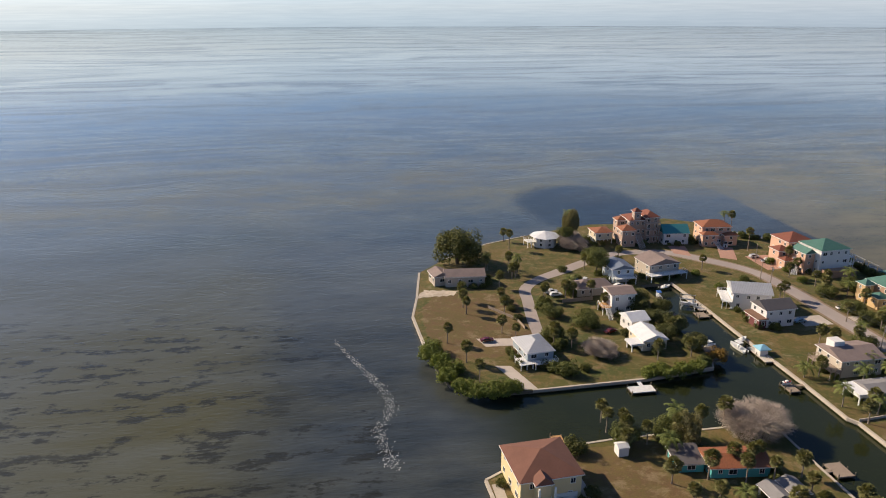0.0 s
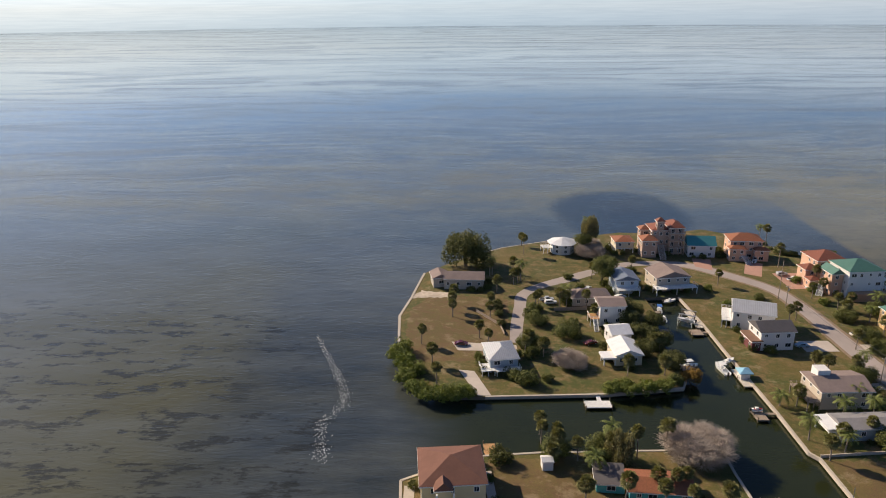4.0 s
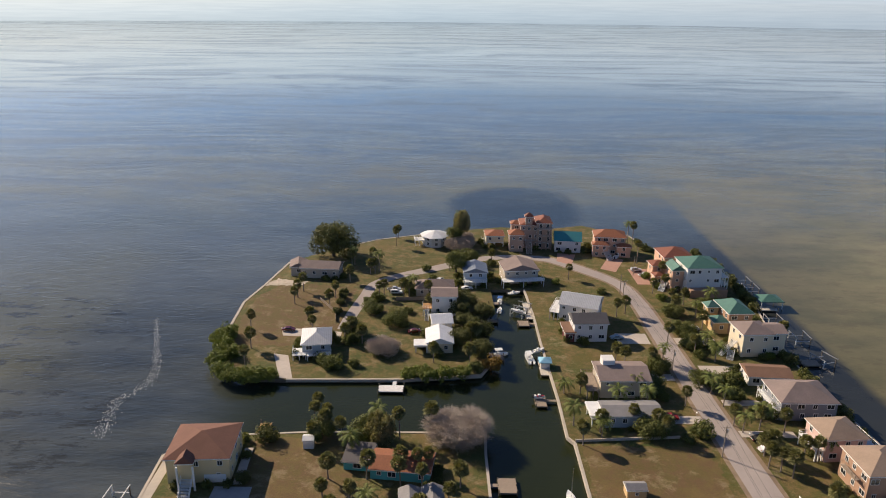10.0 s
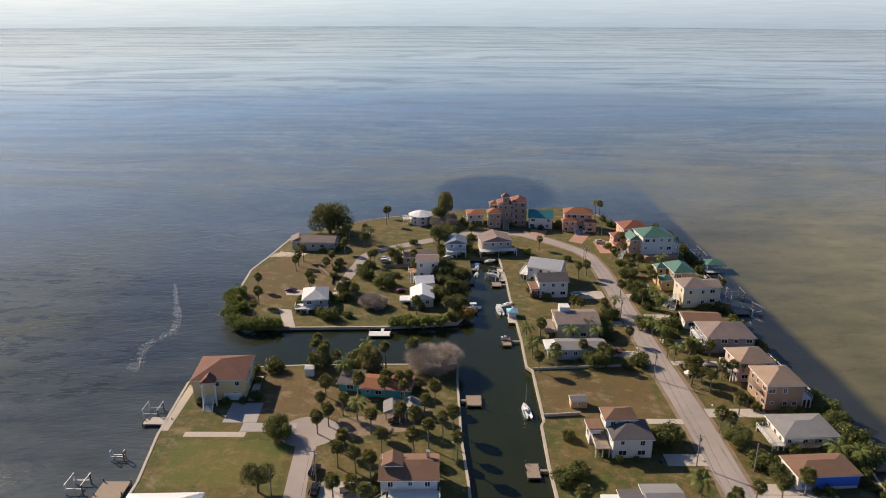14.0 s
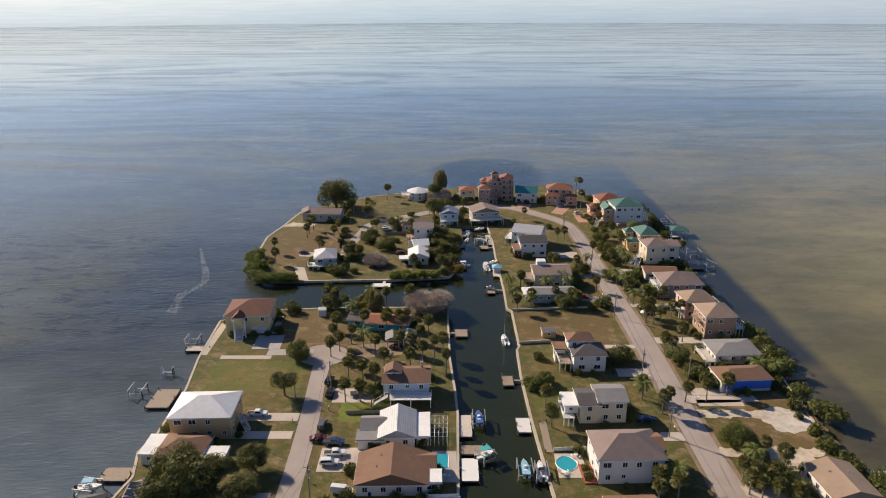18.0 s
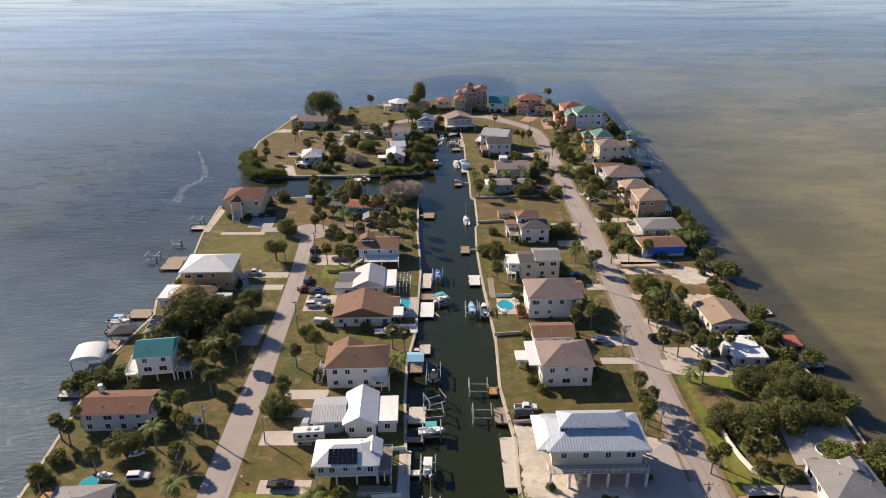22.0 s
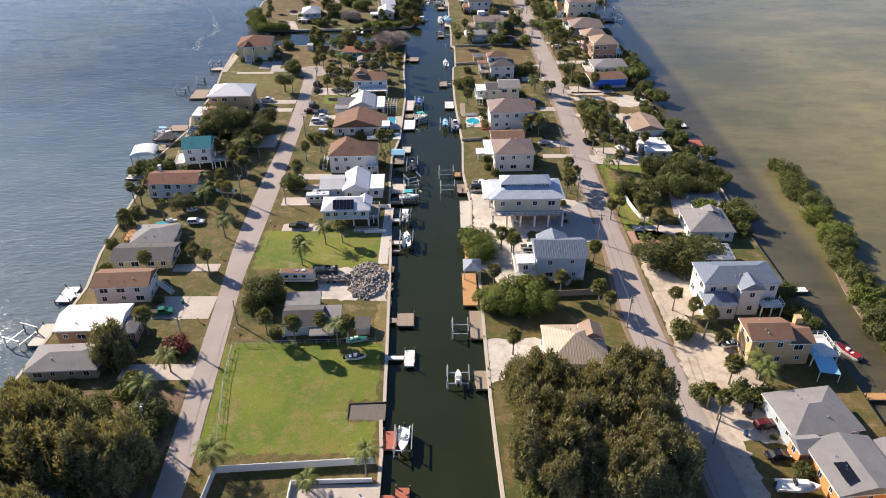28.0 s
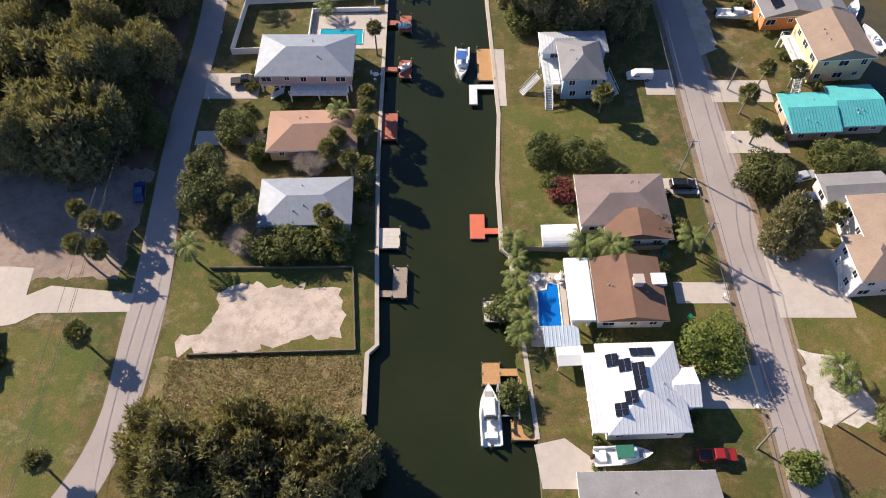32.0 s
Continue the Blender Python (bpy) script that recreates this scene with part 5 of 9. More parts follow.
t = house("white two-storey house with stepped brown roofs", 71.4, 254.6, 11.0, 9.6, 2, 5.6, "hip", 1.8, W_WHITE, R_DARK)
add_wing(t, 69.4, 258.6, 8.8, 6.6, 0, 5, 7.9, "hip", 1.6, W_WHITE, R_BROWN)
deck(t, -9.4, -4.2, -5.6, 3.4, 2.8, "wood", "SWN")
add_wing(t, 63.2, 258.4, 4.0, 5.0, 0, 0, 4.6, "flat", 0, W_WHITE, R_BROWN)
t = thing("shed", "small tan garden shed with a grey roof", "shed", 62.2, 275.6, 2)
wing(t, 0, 0, 5.0, 3.6, 0, 0, 2.4, "gable_x", 0.8, W_TAN, R_GREY, ov=0.2, win="S", wsize=(0.7, 0.7))
t = house("blue-grey raised house with a pale grey roof", 68.4, 307.6, 16.4, 8.4, 2, 3.8, "gable_x", 1.0, W_BLUEGREY, R_GREY)
add_wing(t, 58.8, 307.4, 4.6, 7.6, 0, 2.6, 3.4, "flat", 0, None, R_FLAT, win="", posts=True)
stair(t, 4.0, -4.6, 80, 2.4)
t = house("beige stilt house with a grey gable roof and rooftop chimney box", 69.6, 325.2, 15.4, 12.6, 1, 5.8, "gable_x", 1.8, W_BEIGE, R_MAUVE)
deck(t, -11.4, -6.8, -7.6, 4.0, 3.0, "wood", "SWN", "wood")
part("roof_box", new_box(-5.6, 0.5, 6.4, -2.0, 4.2, 9.0), W_WHITE, t)
t = house("white house with a dark cross-gable roof and maroon porch", 66.1, 360.6, 12.4, 9.8, 3, 6.8, "gable_x", 2.2, W_WHITE, R_DARK)
add_wing(t, 59.1, 359.6, 4.0, 9.0, 0, 0, 3.6, "flat", 0, plaster("maroon_wall", (0.16, 0.05, 0.05)), R_BROWN)
t = house("white house with a pale metal gable roof and big balconies", 66.4, 376.6, 14.6, 13.0, -20, 6.8, "gable_x", 2.4, W_WHITE, R_SILVER)
deck(t, -10.4, -6, -7.0, 6, 3.0, "white_deck", "SWN")
t = house("beige stilt house with a pale gable roof over the canal", 46.7, 414.5, 15.0, 12.4, 8, 6.0, "gable_y", 2.4, W_BEIGE, R_MAUVE)
deck(t, -8.6, -10.0, 8.6, -5.9, 2.8, "white_deck", "SEW")

# east waterfront
t = house("white two-storey waterfront house with brown hip roofs", 123.0, -24.5, 15.0, 13.0, 4, 6.4, "hip", 2.4, W_WHITE, R_TAN)
add_wing(t, 116.6, -30.6, 8.0, 9.0, 0, 0, 6.0, "hip", 1.8, W_WHITE, R_TAN)
add_wing(t, 119.5, -14.6, 12.0, 7.0, 0, 0, 3.2, "gable_x", 1.2, W_WHITE, R_GREY)
stair(t, -10.2, -4.0, 0, 3.0, 1.8)
t = house("house behind a brick terrace with a brown roof", 124.0, -50.0, 12.0, 14.0, 4, 4.4, "hip", 2.0, W_SALMON, R_BROWN)
t = house("low house with bright aqua metal roofs", 116.4, 3.8, 9.6, 10.2, 3, 2.8, "gable_x", 1.5, W_SALMON, R_TEAL)
add_wing(t, 126.0, 5.6, 9.2, 10.6, 0, 0, 2.8, "gable_x", 1.5, W_SALMON, R_TEAL)
t = house("yellow two-storey gabled house with white stairs", 124.8, 20.6, 12.2, 12.6, 5, 6.3, "gable_y", 2.4, W_YELLOW, R_TAN)
deck(t, -8.4, -5, -5.7, 5, 3.0, "white_deck", "SWN"), stair(t, -7.8, -5.2, -20, 3.0)
t = house("orange-walled house with grey roofs and solar panels", 119.4, 36.0, 13.0, 12.6, 5, 3.9, "gable_y", 1.7, W_ORANGE, R_GREY)
add_wing(t, 128.4, 37.4, 6.6, 10.0, 0, 0, 3.2, "gable_y", 1.0, W_SALMON, R_GREY)
add_wing(t, 113.2, 41.4, 5.0, 4.6, 0, 0, 3.6, "gable_x", 1.2, W_ORANGE, R_GREY)
panels(t, -2.6, -2.2, 5.1, 3.8, 4.4, 2, 5, 0, 0)
t = house("pale house with a large grey hip roof", 117.6, 49.4, 14.6, 12.0, 8, 3.8, "hip", 2.2, W_PALEBLUE, R_GREY)
t = house("tan stucco house with a brown gable roof and white sea deck", 115.6, 69.8, 9.4, 7.8, 1, 7.7, "gable_x", 1.6, W_TAN, R_BROWN)
add_wing(t, 122.4, 70.2, 6.0, 7.4, 0, 0, 6.2, "gable_x", 1.2, W_TAN, R_BROWN)
deck(t, 9.8, -3.8, 15.5, 3.6, 2.8, "white_deck", "SEN")
chimney(t, 8.2, 3.2, 7.0, W_TAN, 1.3)
t = house("white two-storey house with a steel-blue ribbed metal roof", 116.4, 91.0, 18.6, 9.6, 1, 7.8, "hip", 2.0, W_WHITE, R_BLUE)
add_wing(t, 118.0, 86.4, 6.0, 5.0, 0, 0, 7.6, "gable_y", 1.8, W_WHITE, R_BLUE)
add_wing(t, 111.0, 85.2, 8.0, 6.0, 0, 0, 4.4, "hip", 1.6, W_WHITE, R_BLUE)
deck(t, 4.4, -7.6, 9.6, -4.6, 3.0, "white_deck", "SE")
t = house("low carport house with a ribbed grey metal roof", 117.5, 107.6, 9.0, 6.6, 0, 2.8, "shed", 0.6, W_GREY, R_SILVER)
t = house("house with a grey hip roof, front gable and white porch posts", 120.2, 123.4, 12.6, 13.2, -1, 3.4, "hip", 2.6, W_WHITE, R_GREY)
add_wing(t, 122.0, 126.0, 4.4, 4.0, 0, 3.4, 4.8, "gable_y", 1.2, W_WHITE, R_GREY)
for k in range(5):
    part("post", new_box(-5.6 + k * 2.8, -6.4, 0, -5.4 + k * 2.8, -6.2, 3.3), "trim", t)
t = house("low white house with flat white membrane roofs", 117.6, 176.8, 9.6, 5.6, -2, 3.3, "flat", 0, W_WHITE, R_FLAT)
add_wing(t, 118.8, 171.8, 9.0, 5.4, 0, 0, 2.9, "flat", 0, W_WHITE, R_FLAT)
t = house("white cottage with a tan gable roof", 119.0, 192.4, 11.8, 13.2, 4, 3.4, "gable_y", 1.9, W_WHITE, R_TAN)
t = house("low house with a brown roof and a blue tarpaulin front", 115.0, 242.2, 16.0, 9.0, 4, 4.0, "hip", 1.5, W_WHITE, R_BROWN)
part("tarpaulin", new_box(-6.8, -4.56, 1.2, 7.2, -4.5, 3.75), simple("blue_tarp", (0.03, 0.14, 0.62), 0.45), t, "bright blue tarpaulin")
t = house("low white house with a grey hip roof and sea deck", 119.2, 260.4, 15.4, 11.4, 2, 3.4, "hip", 1.6, W_WHITE, R_GREY)
deck(t, -10.8, -6.5, -7.4, 3.0, 1.6, "wood_pale", "SWN"), deck(t, 7.6, -5.5, 10.6, 5.0, 1.6, "wood_pale", "SEN")
t = house("three-storey brown house with a tan hip roof", 120.1, 279.2, 11.4, 12.4, 2, 8.0, "hip", 2.6, W_BROWN, R_TAN)
deck(t, -7.0, -3.2, -5.6, 3.0, 5.0, "wood", "SWN", "wood", legs=False)
deck(t, 5.8, -5, 8.6, 4, 3.0, "white_deck", "SEN")
t = house("pink two-storey house with a tan hip roof", 118.4, 294.6, 11.4, 10.6, 5, 6.8, "hip", 2.6, W_PINK, R_TAN)
deck(t, 5.4, -4.8, 9.0, 4.6, 3.4, "white_deck", "SEN")
deck(t, -7.6, -4.4, -5.4, 3.6, 3.2, "white_deck", "SWN")
t = house("dark grey sided house with a brown hip roof", 118.4, 314.8, 16.6, 13.4, 0, 5.8, "hip", 3.0, W_GREY, R_MAUVE)
deck(t, -9.4, -6, -7.8, 6, 3.0, "white_deck", "SWN")
t = house("low white-trimmed house with a brown roof", 116.0, 331.2, 13.6, 8.8, -4, 3.3, "gable_x", 1.4, W_WHITE, R_BROWN)
t = house("three-storey cream house with a brown roof and grand stair", 119.1, 351.8, 11.0, 11.0, 4, 8.2, "hip", 2.4, W_CREAM, R_MAUVE)
add_wing(t, 126.1, 352.6, 7.0, 9.0, 0, 0, 7.8, "gable_x", 1.4, W_CREAM, R_MAUVE)
stair(t, -5.6, -1.0, -70, 4.2, 2.0), stair(t, -8.0, -4.0, -30, 2.2, 2.0)
t = house("brick house with green metal hip roofs and a turret", 120.0, 370.4, 9.4, 13.0, 4, 7.8, "hip", 2.6, W_BROWN, R_GREEN)
add_wing(t, 113.0, 373.4, 5.0, 5.0, 0, 0, 7.2, "pyramid", 1.6, W_TAN, R_GREEN)
add_wing(t, 113.6, 366.4, 6.0, 6.0, 0, 0, 4.6, "hip", 1.6, W_TAN, R_GREEN)
t = house("white three-storey villa with a green metal hip roof", 119.1, 407.1, 15.0, 14.4, 4, 11.2, "hip", 3.0, W_WHITE, R_GREEN)
add_wing(t, 109.6, 406.9, 5.6, 9.0, 0, 0, 9.2, "gable_y", 2.0, W_SALMON, R_GREEN)
deck(t, 7.4, -6.6, 10.2, 6.0, 7.0, "white_deck", "SEN"), deck(t, 7.4, -6.6, 10.2, 6.0, 3.8, "white_deck", "SEN", legs=False)
stair(t, -12.4, 1.0, -40, 3.6, 2.2)
part("garden_wall", new_box(-6.5, -10.5, 0, 8.5, -7.4, 3.2), W_BROWN, t, "brown ground-floor annex")
t = house("salmon three-storey villa with a red clay roof", 112.9, 420.6, 13.0, 13.0, 4, 10.6, "hip", 2.8, W_SALMON, R_CLAY2)
add_wing(t, 105.3, 416.6, 7.0, 7.0, 0, 0, 7.2, "hip", 1.6, W_SALMON, R_CLAY2)
add_wing(t, 104.3, 410.6, 5.0, 5.0, 0, 0, 4.4, "hip", 1.2, W_SALMON, R_CLAY2)
t = house("salmon villa with stepped orange clay roofs", 92.2, 451.6, 15.0, 11.0, -6, 8.6, "hip", 2.4, W_SALMON, R_CLAY)
add_wing(t, 87.1, 445.4, 8.0, 5.0, 0, 0, 5.8, "hip", 1.4, W_SALMON, R_CLAY)
add_wing(t, 97.7, 444.6, 7.0, 4.0, 0, 0, 5.2, "hip", 1.2, W_SALMON, R_CLAY)
stair(t, -2.0, -9.0, 25, 3.0, 2.6)
t = house("white house with a steep teal shingle roof", 73.2, 453.6, 13.0, 9.6, -6, 5.6, "gable_x", 3.4, W_WHITE, R_TEALSH)
t = house("sandstone villa with clay roofs and a central tower", 55.4, 460.0, 9.6, 11.4, 0, 11.4, "hip", 2.0, W_STONE, R_CLAY2, every=2.6)
add_wing(t, 48.8, 452.8, 7.6, 8.0, 0, 0, 8.2, "hip", 2.0, W_STONE, R_CLAY, every=2.2)
add_wing(t, 62.0, 459.0, 7.8, 11.6, 0, 0, 12.8, "hip", 2.2, W_STONE, R_CLAY2, every=2.4, wsize=(1.2, 1.9))
add_wing(t, 54.8, 456.4, 4.2, 4.2, 0, 11, 15.6, "pyramid", 1.7, W_STONE, R_CLAY2, win="SEWN", every=2.0, wsize=(0.8, 1.5))
add_wing(t, 49.4, 462.4, 5.6, 6.0, 0, 0, 10.2, "hip", 1.6, W_STONE, R_CLAY)
for lv in range(3):
    deck(t, 2.9, -7.9, 10.2, -6.4, 3.6 + 3.4 * lv, "drive", "SEW", W_STONE, legs=False)
    for k in range(4):
        part("column", new_box(3.1 + k * 2.25, -7.8, 3.4 * lv, 3.45 + k * 2.25, -7.45, 3.38 + 3.4 * lv), W_STONE, t)
deck(t, -3.4, -7.2, 2.6, -5.4, 4.4, "drive", "SW", W_STONE)
stair(t, -0.8, -7.4, 0, 4.4, 2.6, "drive")
t = house("small cream stilt house with an orange-brown roof", 39.0, 460.4, 9.4, 10.0, 2, 5.6, "hip", 1.6, W_CREAM, R_CLAY, h0=2.4)
stair(t, -5.4, 2, 30, 2.4)

# houses on the point
t = thing("house", "white eight-sided stilt house with a pale segmented roof", "house", 10.4, 458.6, 10)
bm = bmesh.new()
slab(bm, [(5.6 * math.cos(a), 5.6 * math.sin(a)) for a in (math.pi * (k + 0.5) / 4 for k in range(8))], 0.0, 5.0)
part("wall", bm, W_WHITE, t)
bm = bmesh.new()
rim = [bm.verts.new((7.2 * math.cos(a), 7.2 * math.sin(a), 5.0)) for a in (math.pi * (k + 0.5) / 4 for k in range(8))]
low = [bm.verts.new((v.co.x, v.co.y, 4.8)) for v in rim]
top = bm.verts.new((0, 0, 7.2))
for k in range(8):
    bm.faces.new((rim[k], rim[(k + 1) % 8], top)), bm.faces.new((low[k], low[(k + 1) % 8], rim[(k + 1) % 8], rim[k]))
bm.faces.new(low[::-1])
part("roof", bm, R_WHITE, t)
for k in range(8):
    a = math.pi * k / 4
    for zz in (1.6, 3.9):
        window(t, 5.22 * math.cos(a), 5.22 * math.sin(a), zz, math.degrees(a) + 90)
deck(t, -9.6, -1.5, -5.4, 3.5, 2.8, "white_deck", "SWN")
t = house("long brown-roofed house on the point under a large tree", -36.6, 416.6, 17.0, 10.0, -4, 4.4, "gable_x", 1.9, W_BEIGE, R_MAUVE)
add_wing(t, -46.8, 418.6, 7.4, 9.0, 14, 0, 4.2, "gable_y", 1.6, W_BEIGE, R_MAUVE)
t = house("white three-storey house with a grey gambrel-like roof", 15.8, 380.4, 10.0, 9.6, 1, 7.8, "gable_x", 1.4, W_WHITE, R_MAUVE)
deck(t, -8.0, -4.6, -4.6, 0.5, 3.0, "wood_new", "SW"), stair(t, -6.4, -4.8, 0, 3.0)
t = house("low house with a grey-brown hip roof", 11.8, 398.8, 15.8, 9.6, 3, 3.4, "hip", 2.2, W_BEIGE, R_MAUVE)
t = house("white cottage with a white gable roof", 15.0, 363.6, 7.6, 8.6, 8, 4.6, "gable_x", 1.8, W_WHITE, R_WHITE)
t = house("white cottage with a wide white metal roof", 14.5, 351.4, 9.4, 11.6, 3, 3.8, "gable_y", 1.8, W_CREAM, R_WHITE)
add_wing(t, 8.5, 348.0, 5.0, 5.0, 0, 2.4, 2.7, "flat", 0, None, R_FLAT, win="", posts=True)
t = house("blue-grey raised house with a pale metal hip roof", -26.4, 348.4, 10.0, 13.0, 8, 4.6, "hip", 2.2, W_BLUEGREY, R_SILVER, h0=1.8)
deck(t, -7.6, -8.2, -3.2, -3.0, 1.9, "white_deck", "SW"), deck(t, -3.0, -9.0, 4.8, -6.6, 1.9, "white_deck", "SE")
t = house("pale blue two-storey house with a blue-grey roof", 28.2, 411.6, 10.2, 11.4, 2, 5.8, "gable_y", 1.8, W_PALEBLUE, R_BLUE)
deck(t, -4.5, -8.6, 4.5, -5.4, 2.8, "white_deck", "SEW")


# ---- plants ----
rng = random.Random(7)


def mesh_of(name, bm, mat):
    me = bpy.data.meshes.new(name)
    bm.to_mesh(me)
    bm.free()
    me.materials.append(M[mat] if isinstance(mat, str) else mat)
    return me


def palm_crown(kind, seed):
    """A head of fronds: fan palms carry pleated fans on short stalks, feather palms long arching leaves."""
    r = random.Random(seed)
    bm = bmesh.new()
    count = 46 if kind == "fan" else 22
    for k in range(count):
        az = 2.399 * k + r.uniform(-0.3, 0.3)
        side = Vector((-math.sin(az), math.cos(az), 0))
        if kind == "fan":
            el = math.radians(84 - 128 * (k + 0.5) / count + r.uniform(-9, 9))
            d = Vector((math.cos(az) * math.cos(el), math.sin(az) * math.cos(el), math.sin(el)))
            up = side.cross(d)
            at, size = d * r.uniform(0.75, 1.15), r.uniform(0.75, 1.05)
            bm.faces.new([bm.verts.new(v) for v in (side * 0.03, side * -0.03, at)])
            for j in range(9):
                t0 = math.radians(-105 + 210 * (j + 0.5) / 9)
                ray = d * math.cos(t0) + side * math.sin(t0)
                cross = d * -math.sin(t0) + side * math.cos(t0)
                tip = at + ray * size * r.uniform(0.85, 1.1) + Vector((0, 0, -0.22 * size)) + up * r.uniform(-0.1, 0.1)
                mid = at + ray * size * 0.5
                bm.faces.new([bm.verts.new(v) for v in (at, mid + cross * 0.17 * size, tip, mid - cross * 0.17 * size)])
            continue
        e = math.radians(68 - 80 * (k + 0.5) / count + r.uniform(-8, 8))
        ln, pts, p, steps = 3.1 * r.uniform(0.8, 1.1), [], Vector((0, 0, 0)), 7
        for q in range(steps + 1):
            pts.append(p.copy())
            p = p + Vector((math.cos(az) * math.cos(e), math.sin(az) * math.cos(e), math.sin(e))) * ln / steps
            e -= math.radians(14)
        for q in range(1, steps):
            wide = 0.72 * math.sin(math.pi * (0.14 + 0.78 * q / steps)) * r.uniform(0.85, 1.1)
            d = (pts[q + 1] - pts[q]).normalized()
            for sg in (-1, 1):
                for half in (0.0, 0.33, 0.66):
                    a, b = pts[q].lerp(pts[q + 1], half), pts[q].lerp(pts[q + 1], half + 0.3)
                    bm.faces.new([bm.verts.new(v) for v in (a, b, a + side * sg * wide + d * wide * 0.55 + Vector((0, 0, -0.3 * wide)))])
    return bm


PALM = {k: [mesh_of("crown", palm_crown(k, 11 * n + len(k)), "palm" if k == "fan" else "palm_feather") for n in range(4)] for k in ("fan", "feather")}
PALM_DRY = []
for n in range(2):
    b = bmesh.new()
    r0 = random.Random(50 + n)
    for k in range(16):
        az = 2.399 * k
        a = Vector((0.12 * math.cos(az), 0.12 * math.sin(az), -0.1))
        tip = Vector((0.75 * math.cos(az), 0.75 * math.sin(az), -1.2 - r0.random() * 0.5))
        side = Vector((-math.sin(az), math.cos(az), 0)) * 0.3
        b.faces.new([b.verts.new(v) for v in (a, tip + side, tip - side)])
    PALM_DRY.append(mesh_of("skirt", b, "palm_dry"))


def trunk_mesh(seed, r0, r1, lean, mat):
    b = bmesh.new()
    r = random.Random(seed)
    n, ang = 7, r.uniform(0, 6.28)
    last = None
    for k in range(n + 1):
        f = k / n
        rad = (r0 + (r1 - r0) * f) * (1.25 if k == 0 else 1)
        c = Vector((math.cos(ang) * lean * f * f, math.sin(ang) * lean * f * f, f))
        ring = [b.verts.new(c + Vector((rad * math.cos(2 * math.pi * j / 7), rad * math.sin(2 * math.pi * j / 7), 0))) for j in range(7)]
        if last:
            for j in range(7):
                b.faces.new((last[j], last[(j + 1) % 7], ring[(j + 1) % 7], ring[j]))
        last = ring
    b.faces.new(last)
    return mesh_of("trunk", b, mat), Vector((math.cos(ang) * lean, math.sin(ang) * lean, 1))


PALM_TRUNK = [trunk_mesh(s, 0.19, 0.15, 0.0 if s % 3 else 0.35, "bark") for s in range(5)]


def palms(rows):
    """Palms at x, y whose crowns start at that height over the ground."""
    for x, y, hgt in rows:
        kind = "feather" if hgt < 4.5 or rng.random() < 0.16 else "fan"
        th = thing("palm_tree", "cabbage palm with a round fan-frond head on a grey trunk" if kind == "fan" else "feather palm with long arching green fronds", "palm", x, y, rng.uniform(0, 360), group="palms of the neighbourhood")
        me, top = PALM_TRUNK[rng.randrange(5)]
        hh = max(1.6, hgt * rng.uniform(0.9, 1.06))
        share("trunk", me, th, Matrix.Diagonal((1, 1, hh, 1)))
        s = rng.uniform(0.98, 1.32) * (0.8 if hgt < 3 else 1)
        at = Matrix.Translation((top.x, top.y, hh)) @ pose(0, 0, 0, rng.uniform(-8, 8), rng.uniform(-8, 8), rng.uniform(0, 360)) @ Matrix.Scale(s, 4)
        share("crown", PALM[kind][rng.randrange(4)], th, at)
        if kind == "fan" and rng.random() < 0.55:
            share("dry_skirt", PALM_DRY[rng.randrange(2)], th, at)


def leaf_crown(seed, style, dense=1.0):
    """A crown of radius 5 built from lobes of many small leaf cards with gaps between."""
    r = random.Random(seed)
    b = bmesh.new()
    lobes = []
    for k in range(26):
        z = r.uniform(-0.75, 1)
        a = 2.399 * k + r.uniform(-0.5, 0.5)
        q = math.sqrt(max(0, 1 - z * z * 0.8))
        rad = r.uniform(0.62, 1.0)
        lobes.append((Vector((3.6 * rad * q * math.cos(a), 3.6 * rad * q * math.sin(a), 2.5 * z * rad)), r.uniform(1.0, 1.9)))
    lobes += [(Vector((r.uniform(-1.6, 1.6), r.uniform(-1.6, 1.6), r.uniform(-0.5, 1.6))), 1.7) for _ in range(5)]
    for c, rad in lobes:
        for _ in range(int(85 * rad * dense)):
            v = Vector((r.gauss(0, 1), r.gauss(0, 1), r.gauss(0, 1))).normalized()
            p = c + (Vector((v.x * 0.72, v.y * 0.72, v.z * 1.4)) if style == "needle" else v) * rad * r.uniform(0.72, 1.05)
            if style == "twig":
                d = (v + Vector((r.gauss(0, 0.5), r.gauss(0, 0.5), 0.5))).normalized()
                side = d.cross(Vector((r.gauss(0, 1), r.gauss(0, 1), r.gauss(0, 1)))).normalized() * r.uniform(0.018, 0.04)
                f = (p - side, p + side, p + d * r.uniform(0.6, 1.4))
            elif style == "needle":
                up = (v * 0.75 + Vector((r.gauss(0, 0.55), r.gauss(0, 0.55), r.gauss(0.25, 0.5)))).normalized()
                s, l = r.uniform(0.12, 0.24) / dense ** 0.5, r.uniform(0.35, 0.75)
                side = up.cross(Vector((r.gauss(0, 1), r.gauss(0, 1), 0.1))).normalized()
                f = (p - side * s, p + side * s, p + up * l)
            else:
                nrm = (v + Vector((r.gauss(0, 0.5), r.gauss(0, 0.5), r.gauss(0, 0.5) + 0.35))).normalized()
                a1 = nrm.cross(Vector((r.gauss(0, 1), r.gauss(0, 1), r.gauss(0, 1)))).normalized()
                a2 = nrm.cross(a1)
                s = r.uniform(0.22, 0.42) / dense ** 0.5
                f = (p - a1 * s, p + a2 * s * 0.75, p + a1 * s)
            b.faces.new([b.verts.new(q) for q in f])
    return b


